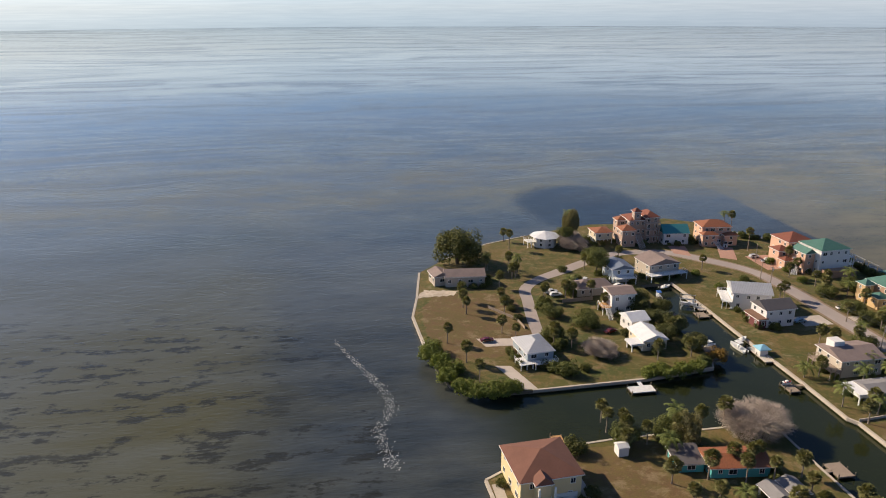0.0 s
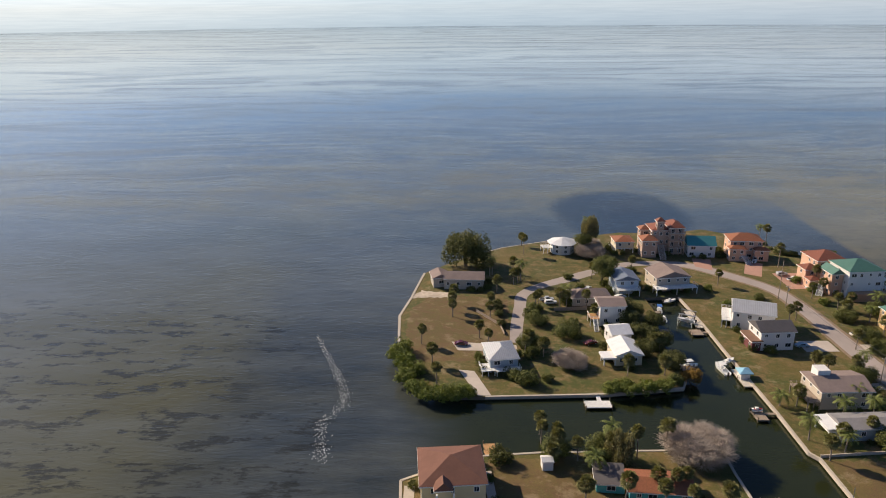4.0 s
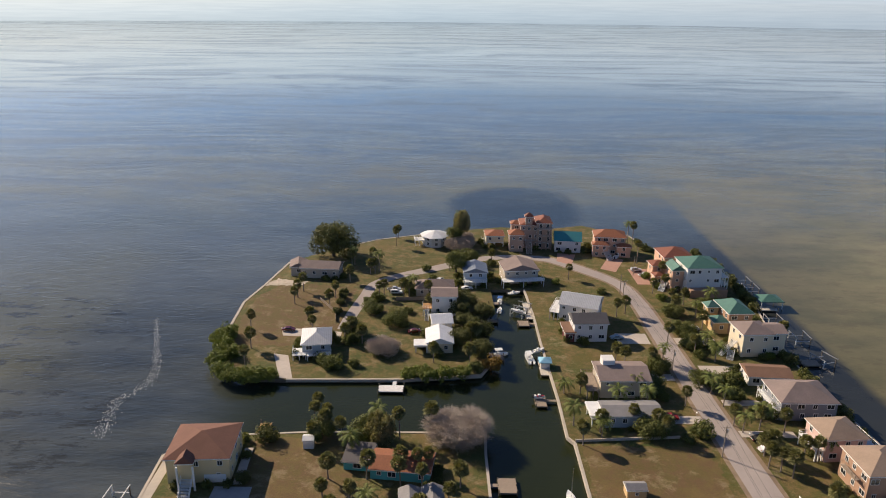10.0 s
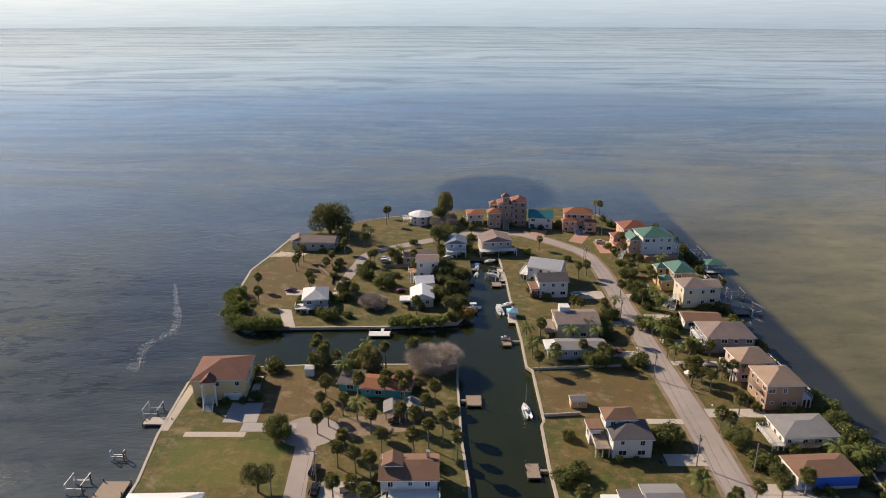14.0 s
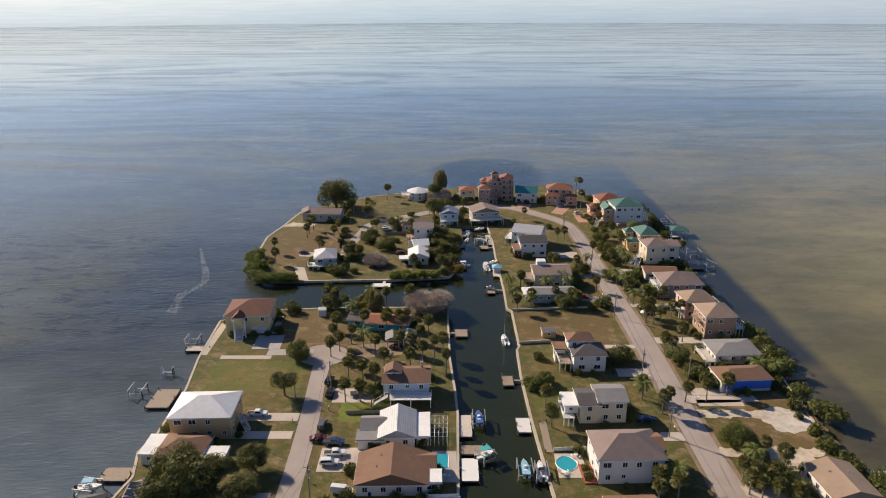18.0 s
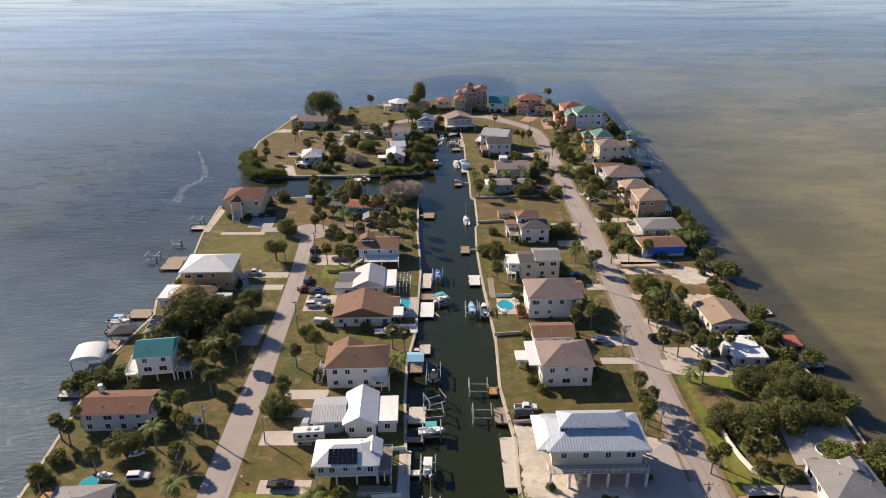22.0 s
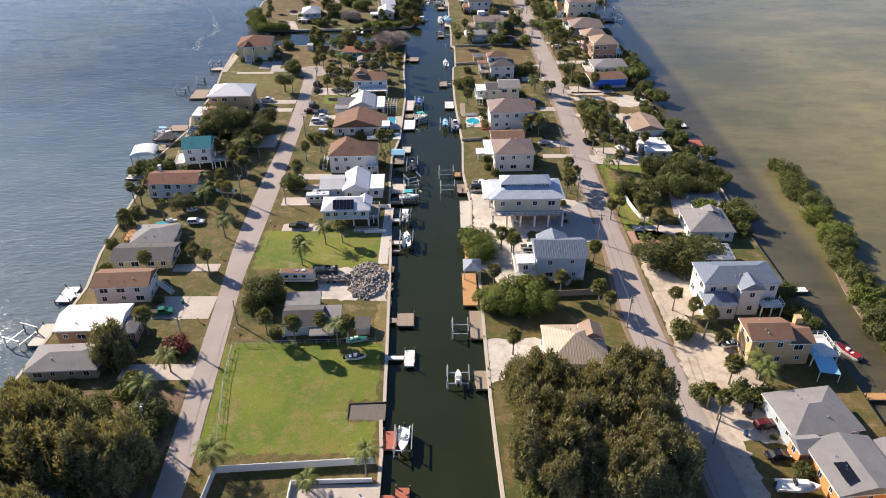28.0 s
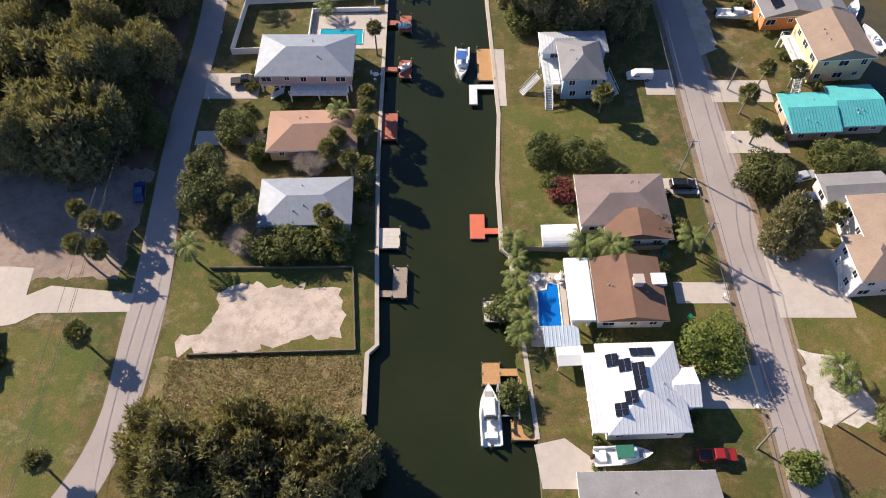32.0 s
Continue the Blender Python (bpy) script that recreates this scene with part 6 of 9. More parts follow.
def limb(b, p, d, ln, rad, depth, r, twig=0.0):
    end = p + d * ln
    beam(b, p, end, rad, 5 if depth > 2 else 3, rad * 0.62)
    if depth == 0:
        return
    for _ in range(3 if depth > 1 else 4):
        nd = (d + Vector((r.gauss(0, 0.62), r.gauss(0, 0.62), r.gauss(0.12, 0.4)))).normalized()
        limb(b, p + d * ln * r.uniform(0.6, 1.0), nd, ln * r.uniform(0.58, 0.82), rad * 0.58, depth - 1, r)


def wood_mesh(seed, depth, mat, spread=0.0):
    b = bmesh.new()
    r = random.Random(seed)
    beam(b, (0, 0, -0.2), (0, 0, 2.2), 0.42, 7, 0.32)
    for k in range(4):
        a = math.pi / 2 * k + r.uniform(-0.4, 0.4)
        limb(b, Vector((0, 0, 1.9)), Vector((0.85 * math.cos(a), 0.85 * math.sin(a), 0.75)).normalized(), 2.2, 0.2, depth, r)
    return mesh_of("trunk", b, mat)


CROWN = {}
for kind, mat, style in (("leaf", "leaf", "leaf"), ("dark", "leaf_dark", "leaf"), ("bright", "leaf_bright", "leaf"), ("olive", "leaf_olive", "needle"), ("gold", "leaf_gold", "leaf"), ("red", "leaf_red", "leaf")):
    CROWN[kind] = [mesh_of("crown", leaf_crown(100 + 7 * n + len(kind), style, 2.0 if style == "needle" else 1.8), mat) for n in range(4 if kind in ("leaf", "dark", "olive", "bright") else 1)]
LOW_CROWN = {k: [mesh_of("crown", leaf_crown(400 + 7 * n, "leaf", 0.5), "leaf" if k == "olive" else m.materials[0]) for n, m in enumerate(c)] for k, c in CROWN.items()}
MINI_CROWN = {k: [mesh_of("crown", leaf_crown(700 + 7 * n, "leaf", 0.2), m.materials[0]) for n, m in enumerate(c[:2])] for k, c in LOW_CROWN.items()}
WOOD = [wood_mesh(s, 1, "bark_dark") for s in range(3)]
TWIGS = [mesh_of("crown", leaf_crown(300 + n, "twig", 5.5), "bare_twig") for n in range(2)]
BARE = [wood_mesh(20 + s, 5, "bare_twig") for s in range(2)]
TREE_LABEL = {"leaf": "broad-leaved tree with a dense uneven green crown", "dark": "dense dark green evergreen tree", "bright": "bright green shoreline shrub", "olive": "tall feathery olive-green pine-like tree",
              "gold": "small tree with golden yellow leaves", "red": "low shrub with reddish leaves", "bare": "bare winter tree with fine grey-brown twigs"}


def trees(kind, rows, z=GZ):
    """Trees at x, y with a crown radius and a total height."""
    for x, y, rad, hgt in rows:
        small = rad < 3.7
        if small and kind != "bare":
            label = TREE_LABEL[kind] if kind not in ("leaf", "dark", "olive") else "rounded green garden shrub"
            k, vs = rad / 5.0 * 1.2, rad / 5.0 * rng.uniform(1.0, 1.3)
            ob = new("shrub", rng.choice(MINI_CROWN[kind] if rad < 1.7 else LOW_CROWN[kind]))
            ob.matrix_basis = pose(x, y, z + 2.45 * vs, 0, 0, rng.uniform(0, 360)) @ Matrix.Diagonal((k, k, vs, 1))
            tagged(ob, label, "shrub", "trees and shrubs")
            continue
        th = thing("tree", TREE_LABEL[kind], "tree", x, y, rng.uniform(0, 360), z, "trees and shrubs")
        if kind == "bare":
            s = rad / 5.0
            share("trunk", BARE[rng.randrange(2)], th, Matrix.Diagonal((s * 0.66, s * 0.66, s * 0.4, 1)))
            share("crown", TWIGS[rng.randrange(2)], th, Matrix.Translation((0, 0, 2.0 * s)) @ Matrix.Diagonal((s * 1.12, s * 1.12, s * 0.56, 1)))
            continue
        s = rad / 5.0
        vs = s * (rng.uniform(0.85, 1.1) if kind != "olive" else rng.uniform(1.35, 1.75))
        if rad > 8:
            vs *= 1.35
        base = max(hgt - (3.9 if kind == "olive" else 4.5) * vs, 1.9 * vs)
        if small:
            base = 2.3 * vs
        share("trunk", WOOD[rng.randrange(3)], th, Matrix.Diagonal((s, s, max(0.4, base / 3.2), 1)))
        share("crown", rng.choice(LOW_CROWN[kind] if small else CROWN[kind]), th, Matrix.Translation((0, 0, base + 0.3 * vs)) @ Matrix.Diagonal((s * 1.2, s * 1.2, vs * 1.15, 1)))


palms(((-11.3, -63.4, 5.3), (107.5, -50.8, 2.6), (-10.4, -43.9, 5.3), (58.9, -42.4, 2.2), (58.6, -40, 2.4), (57.4, -38, 2.0), (58.7, -35, 2.4), (58.2, -32.4, 2.4), (-14.8, -28.2, 5.3), (-11, -28.2, 5.3), (3.8, -28, 5.3), (58.4, -28.4, 2.2), (76.5, -27.5, 3.8), (74.3, -26.9, 3.8), (70.2, -26.4, 3.8), (88.2, -26.1, 5.3), (27.6, -24.5, 5.3), (57.8, -24.6, 2.2), (-13.5, -23.2, 5.3), (-10.2, -23, 5.3), (113.4, -20.9, 5.3), (-16.6, -20.6, 5.3), (11.5, -17.7, 2.8), (32.2, -11.5, 5.3)))
palms(((29.3, -9.6, 5.3), (25.3, -6.7, 5.3), (26.8, -3.8, 5.3), (31.3, -1.8, 5.3), (104.7, -1.7, 5.3), (26.8, 2.3, 5.3), (31.7, 3.1, 5.3), (104.5, 6, 5.3), (76.8, 6.3, 5.3), (109.5, 13.1, 5.3), (115.8, 13.1, 5.3), (32.3, 22.5, 6.8), (20.8, 34.4, 2.8), (31.1, 37.4, 6.8), (2.6, 38.9, 5.8), (100.2, 50.8, 5.8), (99.1, 53.9, 5.8), (-15.8, 55.9, 5.8), (-18.1, 57.6, 5.8), (112.2, 59, 5.8), (105.9, 60.7, 5.8), (112.4, 62.4, 5.8), (-13.9, 65.5, 5.8), (61, 70.6, 5.8)))
palms(((11.9, 73.7, 6.8), (21.3, 74.4, 5.8), (105, 75.3, 7.8), (23.7, 75.5, 5.8), (17.9, 76.5, 5.8), (4.5, 77.9, 5.8), (-23.3, 78.4, 5.8), (103.2, 79.5, 7.8), (85.3, 84.4, 5.8), (101, 86.3, 5.8), (83.5, 89, 5.8), (69.6, 91.3, 5.8), (74.6, 92.6, 5.8), (58.3, 96.3, 5.8), (-31.3, 102.1, 6.8), (-16.1, 103.8, 5.8), (-20.5, 106.5, 5.8), (7.9, 106.7, 6.8), (85.5, 107.1, 5.8), (64.4, 109.8, 5.8), (6.9, 110.1, 5.8), (64.1, 112.4, 5.8), (61.4, 113.6, 5.8), (101.7, 116.7, 1.8)))
palms(((12.8, 117, 5.8), (17.3, 118, 5.8), (-16.3, 121, 5.8), (106.4, 122.3, 5.8), (103.2, 125.5, 5.8), (94.6, 129.4, 5.8), (-36.1, 129.6, 5.8), (97.2, 131.4, 5.8), (103.3, 132.3, 5.8), (-26.4, 137.9, 5.8), (-19.9, 140.1, 5.8), (-49.2, 141.2, 5.8), (83.6, 143.1, 5.8), (85.3, 145.6, 5.8), (84.8, 149.3, 5.8), (-24.2, 149.4, 5.8), (87.4, 151, 5.8), (-1.3, 154.4, 5.8), (85.9, 156.9, 5.8), (103.7, 162.3, 5.8), (26.2, 165.3, 5.8), (-0.9, 169.7, 5.8), (-32.5, 172.8, 5.8), (106.6, 174.2, 5.8)))
palms(((101, 174.2, 5.8), (110.5, 174.2, 5.8), (-23.8, 174.4, 5.8), (115, 175.7, 5.8), (3, 176.5, 5.8), (97.9, 177.3, 5.8), (27.1, 177.4, 5.8), (105.6, 178.9, 5.8), (23.8, 179.1, 5.8), (105.9, 185.7, 5.8), (102.2, 187.4, 5.8), (75.3, 187.5, 5.8), (80.3, 189.2, 5.8), (99.6, 189.2, 5.8), (97.7, 191.6, 5.8), (77, 193.1, 4.8), (100, 194, 5.8), (81.9, 195.5, 4.8), (98, 196.5, 5.8), (55.5, 219.4, 5.8), (87.3, 226.3, 5.8), (55.1, 228.8, 5.8), (5.9, 229, 5.8), (90.2, 230.7, 4.8)))
palms(((101.7, 232.4, 5.8), (95.7, 232.4, 5.8), (2.2, 232.5, 5.8), (-2.1, 232.5, 5.8), (83.6, 233.7, 5.8), (84.5, 236, 5.8), (108.9, 236, 5.8), (5.6, 241.7, 5.8), (1.8, 243.7, 5.8), (-2.9, 245.6, 5.8), (127.8, 247.4, 3.8), (27, 247.7, 7.8), (123.1, 249.4, 3.8), (-2.8, 251.7, 5.8), (15.8, 251.7, 5.8), (7.5, 251.7, 5.8), (19.5, 254, 7.8), (23.2, 256.1, 7.8), (99.9, 260.1, 5.8), (-10.6, 260.4, 5.8), (3.9, 260.4, 5.8), (98.2, 262.1, 5.8), (26, 262.6, 5.8), (15.3, 262.6, 5.8)))
palms(((-8.2, 264, 5.8), (11.3, 264.9, 5.8), (-0.7, 267.2, 5.8), (-10.9, 269.6, 5.8), (-5, 269.6, 5.8), (18, 269.6, 5.8), (106.8, 270.8, 5.8), (11.7, 274.7, 6.8), (20.8, 277, 5.8), (6.4, 277.2, 6.8), (-11.4, 279.6, 5.8), (-2, 279.8, 6.8), (10.3, 282, 5.8), (102.8, 282.8, 5.8), (5.8, 283.2, 5.8), (13.1, 283.4, 5.8), (100.9, 285.3, 5.8), (98.4, 286.6, 5.8), (111.7, 289.6, 5.8), (-7.5, 290.3, 5.8), (109.2, 290.9, 5.8), (114.6, 291, 5.8), (-17.2, 293.1, 5.8), (53.3, 295.3, 5.8)))
palms(((-10.4, 295.9, 5.8), (-1.6, 296.4, 6.8), (4.9, 296.8, 7.8), (76.1, 298.8, 5.8), (-15.2, 298.9, 5.8), (-1.1, 299.7, 7.8), (13.2, 300.1, 7.8), (-15, 301.1, 6.8), (59.1, 301.4, 5.8), (74.5, 301.8, 5.8), (98, 302.3, 5.8), (109.4, 302.6, 5.8), (-18.9, 302.7, 5.8), (52.3, 304.4, 5.8), (68.7, 304.8, 5.8), (96.7, 305.5, 5.8), (104.1, 305.6, 5.8), (-18.6, 307.6, 5.8), (66.6, 314.7, 5.8), (75.1, 314.9, 5.8), (97.5, 315.5, 5.8), (52.2, 321.6, 3.8), (73.3, 322.1, 5.8), (96.4, 322.6, 5.8)))
palms(((-46.9, 334.7, 5.8), (73.9, 337.9, 5.8), (82.5, 338.1, 5.8), (72, 342.1, 5.8), (87.4, 342.5, 5.8), (104.7, 343, 5.8), (99.3, 347.3, 5.8), (-48.5, 347.8, 5.8), (104.7, 352, 5.8), (-17.9, 353.4, 5.8), (93, 356.5, 5.8), (-29.7, 358.2, 6.8), (134.8, 362.3, 4.8), (-52.4, 362.4, 5.8), (108.3, 367, 5.8), (79.9, 377, 5.8), (109.5, 377.8, 5.8), (83.8, 379.9, 5.8), (10.2, 380.6, 5.8), (103.1, 382.2, 5.8), (-27.7, 382.4, 5.8), (-41.6, 385, 5.8), (103.9, 389.4, 5.8), (108.5, 389.5, 5.8)))
palms(((8.8, -18.8, 4.6), (12.1, -20.9, 5.2), (25.8, -22.4, 6.0), (28.3, -25.0, 5.4), (107.3, -48.6, 3.2), (31.6, -1.0, 4.8), (31.7, 7.0, 4.8), (32.4, -10.5, 5.0), (-21.0, 166.0, 6.8), (-17.6, 172.4, 7.2), (-18.6, 158.2, 6.4), (101.8, 200.6, 6.2), (106.2, 204.2, 6.6), (109.4, 200.4, 6.0), (104.4, 193.6, 6.0), (100.6, 162.6, 3.6), (105.4, 135.2, 6.0), (106.8, 131.4, 6.4), (118.8, 389.8, 5.8), (-41.7, 391.1, 5.8), (-26.9, 391.6, 5.8), (-9.8, 392.1, 5.8), (9.7, 392.7, 5.8), (-40.7, 397.6, 5.8), (2.4, 398.9, 5.8), (-23.5, 408.2, 5.8), (105.9, 411.3, 8.8), (67.9, 414.7, 5.8), (-12.7, 421.3, 7.8), (-15.6, 425, 7.8), (-24.2, 428.7, 7.8), (101.7, 435.2, 9.8), (-7.9, 455.2, 7.8), (104.3, 455.6, 11.8), (103.2, 460.4, 11.8), (22.4, 461.9, 14.8)))
trees("bare", ((12.6, -23.5, 4, 4), (21.7, -5.9, 4, 4.5), (118.7, 257.7, 4, 5), (20.4, 297.6, 8.8, 9.6), (-4.2, 346.4, 5.5, 6.8), (23.9, 461, 6, 11.1)))
trees("bright", ((98.2, -63.2, 3, 3.5), (88.6, -45.2, 5.5, 6.8), (27.2, -4.8, 2.2, 3), (-43.2, 57.0, 3.6, 4.6), (60.5, 87.1, 5, 6.5), (68.6, 87.1, 4.5, 6.3), (56.6, 88.5, 4, 5), (64.8, 89.4, 6, 7.1), (55.4, 110.1, 4.5, 5.3), (55.4, 114.9, 4.5, 5.3), (52.7, 117.6, 3, 3.5), (123.8, 134.4, 3.5, 3.7), (-45.6, 326.3, 3.4, 3.2), (-49.4, 326.6, 3, 3), (-41.5, 327, 3.2, 3.1), (-37.8, 327.8, 2.8, 2.8), (11.8, 329.1, 3, 3), (16.7, 329.4, 3, 3)))
trees("bright", ((5.4, 329.4, 2.6, 2.7), (-52.7, 329.5, 3.6, 3.3), (22.2, 331.1, 3, 3), (9.1, 331.4, 3, 3), (-56.5, 337.1, 3.4, 3.2), (-53.7, 341.4, 3.2, 3.1), (-57.2, 345.8, 3.4, 3.2), (-60.2, 351.5, 3.2, 3.1), (-58.7, 356.2, 3.6, 3.3)))
trees("dark", ((83.3, -22.2, 2.6, 3.2), (87.6, -22.2, 2.4, 3.1), (4, -16.3, 5.5, 7.8), (104.6, -11.5, 5.5, 6.8), (3.2, -10.1, 4, 7), (111.5, 37.2, 2, 1.9), (0.3, 88.2, 4, 5), (1.8, 91.5, 5.5, 6.8), (108.5, 104.7, 6.5, 8.4), (100.8, 106, 5.2, 7.6), (-32.8, 136.2, 4, 6), (102.7, 144.9, 4.4, 6.1), (-20.5, 192.4, 3.5, 4.7), (-20.2, 200.7, 4, 7), (8.5, 209.4, 2, 2.9), (105.9, 241.6, 3.5, 4.7), (-20.4, 236, 3.8, 8.0), (79.1, 255.7, 3.5, 5.7)))
trees("dark", ((83.3, 257.8, 3.5, 5.7), (75.7, 257.9, 3, 6.5), (-31.7, 278.2, 2, 2.9), (-30.1, 295.5, 3, 3.5), (108.2, 310.9, 3, 4.5), (28.4, 345.1, 4, 6), (27.4, 359, 5, 6.5), (30.5, 374.7, 4, 6), (-35.4, 440, 10.6, 19)))
trees("gold", ((31.6, 336.5, 3, 4.5),))
trees("leaf", ((113.8, -57.2, 3.8, 4.6), (56.8, -52.7, 2.5, 3.2), (55.7, -37.7, 2.5, 2.7), (16.8, -26.2, 3.2, 4.2), (24.3, -25.6, 3.4, 4.4), (20.2, -25.4, 3.8, 5.2), (28.6, -25.6, 2.6, 3.8), (14.2, -24.6, 2.8, 4), (118.2, -6.8, 4, 5), (123.2, -6.8, 4, 5), (72.4, -5.5, 4, 4.5), (64.9, -4.2, 4, 4.5), (-9.5, -0.1, 4, 6), (6.7, 0.7, 4, 4.5), (7.6, 6.7, 1.5, 2.1), (15.1, 7.2, 1.2, 1.5), (21.6, 7.3, 1.2, 1.5), (-21.9, 21.9, 6, 9.1), (-35.6, 23.9, 8, 11.2)))
trees("leaf", ((-16.4, 24.2, 4, 6), (-18, 36.2, 6.5, 9.4), (-12.2, 38, 4.5, 6.3), (-15.2, 41.1, 6, 8.1), (-35.1, 44.3, 7, 9.7), (-13.3, 50.3, 5, 5.5), (-24.4, 51.4, 4.6, 5.8), (111.6, 55, 3, 3.5), (107.7, 56.6, 3, 3.5), (98.7, 57.1, 2.5, 2.7), (-31, 54.8, 3.5, 4), (-19.7, 57.9, 3.4, 4), (109.2, 74.5, 2, 2.4), (115.1, 76.5, 2.5, 2.7), (100.3, 76.8, 3, 3.5), (130.2, 79.1, 3, 3.5), (129.4, 83.4, 3, 3.5), (123.2, 87.8, 3, 3.5)))
trees("leaf", ((130.6, 92.6, 3, 3.5), (117.5, 109.2, 3.6, 4.8), (111.4, 110.8, 4.4, 5.2), (116, 113.1, 3.6, 4.8), (133.7, 128.4, 3.2, 3.6), (131.5, 130.3, 3.5, 3.7), (133, 134.4, 3, 3.5), (105.2, 141.7, 3.2, 4.5), (117.7, 146.1, 5.2, 6.7), (134.2, 151.1, 3.2, 4.5), (-2.4, 151.3, 4.2, 5.1), (131.7, 154.8, 4.4, 5.2)))
trees("leaf", ((-56.1, 160.6, 2.5, 3.2), (-53.7, 161.9, 3, 3.5), (124.5, 162.7, 4.0, 5.9), (-49.7, 163.3, 3, 3.5), (-45.7, 164.6, 3, 3.5), (136.4, 171.6, 3, 3.5), (122.5, 177.6, 3, 3.5), (130.3, 184.2, 3, 3.5), (-1, 185.8, 2.5, 3.2), (126.6, 187.6, 3, 3.5), (108.5, 192.6, 3.5, 3.7), (130.9, 194.7, 3, 3.5)))
trees("leaf", ((100.9, 195, 3.5, 3.7), (107.6, 197.4, 3.5, 3.7), (11.1, 197.5, 2.4, 3.1), (11.2, 205.2, 2.4, 3.1), (104.5, 209.1, 4, 5), (102.5, 212, 4.5, 5.3), (132.8, 222.6, 3.5, 3.7), (131, 225.9, 3.5, 3.7), (130.5, 236.1, 3, 3.5), (52.9, 240.7, 3.2, 4.1), (56.7, 242.6, 3, 4), (103.2, 247.4, 3.5, 4.7), (131.6, 249.3, 3.5, 3.7), (100.9, 255.7, 4, 6), (132.2, 257.5, 3.5, 3.7), (56.8, 258.6, 2, 2.4), (-22.6, 262.4, 3.0, 4.0), (131, 264.1, 4, 4)))
trees("leaf", ((-20.5, 259, 4.0, 6.5), (131.7, 271, 3.5, 3.7), (-16, 297, 4, 6), (-3.3, 297.3, 5, 6.5), (72.9, 300.6, 5, 5.5), (79.4, 324.1, 4, 5), (94.9, 328.2, 4, 5), (104, 328.4, 3.5, 4.7), (-18.7, 334.9, 3.2, 3.6), (84.1, 335.8, 4, 5), (-12.5, 336.7, 2, 2.4), (-21.3, 337.1, 3, 3.5), (100.5, 353.6, 4, 5), (-15.9, 360, 4, 5), (100.3, 363.2, 4.5, 5.3), (-1, 368.1, 5, 5.5), (-10.7, 378.6, 4, 5), (101.5, 379.1, 4, 5)))
trees("olive", ((23, 459, 3.8, 15),))
trees("leaf", ((114.6, 382.8, 4, 6), (2.5, 396.3, 3, 3.5), (79, 399.9, 2, 2.4), (25, 431.2, 5.5, 7.8), (19.7, 456.2, 4, 10)))
trees("olive", ((9.9, -67, 5.5, 9.2), (28.6, -66.8, 5.5, 9.2), (19.8, -66.4, 6.2, 10.6), (5, -65.4, 3.9, 7.1), (32.9, -64.1, 5.1, 9.9), (10.1, -62.8, 6.2, 10.6), (26.6, -61.2, 5.9, 10.4), (18.1, -60.5, 6.2, 10.6), (5, -60.3, 5.1, 8.9), (32.2, -59.7, 3.5, 6.9), (32.5, -59.4, 2.3, 5.2), (105.3, -23.8, 4.5, 5.3), (66, -11.8, 2.2, 2.5), (-21.8, -6.5, 7, 8.7), (-29.2, -5.6, 7, 10.7), (11.5, -4.5, 2.4, 2.6), (-16.5, -1.9, 6, 9.1), (-23.9, 0.2, 8, 12.2)))
trees("olive", ((-20.7, 8.8, 7.5, 11.9), (-33.9, 10.2, 8, 12.2), (-27, 36.2, 7, 9.7), (-26.7, 44.3, 6.5, 9.4), (-38.5, 50.9, 5, 6), (-27, 68.9, 4.5, 6.3), (0.1, 294.4, 4, 6)))
trees("red", ((67.8, -13.7, 2.5, 2.7), (-14.8, 72.9, 3, 3)))
trees("dark", ((107.2, 111.5, 4.0, 5.0), (109.8, 143.7, 4.8, 6.4), (126.3, 146.3, 4.0, 5.0), (118.3, 154.7, 5.2, 6.7), (126.7, 157.3, 4.8, 6.4), (114.4, 159.9, 4.8, 6.4), (-39.3, 182.7, 5, 6.5), (-24.9, 184.3, 5, 6.5), (-37.9, 186.2, 4.6, 9.6), (-31.5, 189.4, 6.8, 12.6), (-36.2, 193.0, 6.2, 11.8), (-27.4, 192.8, 4.3, 9.4), (-23.6, 178.4, 4.0, 7.6), (-27.8, 171.6, 3.8, 7.0), (-19.4, 187.0, 4.0, 8.4)))
# the great stand of pine-like trees beside the canal
spots = []
for k in range(58):
    for _ in range(30):
        x, y = rng.uniform(60.5, 86), rng.uniform(28.5, 55)
        if all((x - a) ** 2 + (y - b_) ** 2 > 7 for a, b_ in spots):
            spots.append((x, y))
            break
trees("olive", [(x, y, rng.uniform(3.5, 4.9), rng.uniform(8.5, 15)) for x, y in spots])
# wood west of the street
spots = []
for k in range(44):
    for _ in range(30):
        x, y = rng.uniform(-46, -12), rng.uniform(-9, 46)
        if all((x - a) ** 2 + (y - b_) ** 2 > 12 for a, b_ in spots) and not (-36 < x < -18 and 26 < y < 40):
            spots.append((x, y))
            break
trees("olive", [(x, y, rng.uniform(4, 6), rng.uniform(10, 16)) for x, y in spots[::2]])
trees("dark", [(x, y, rng.uniform(3.8, 5.4), rng.uniform(8, 12)) for x, y in spots[1::2]])
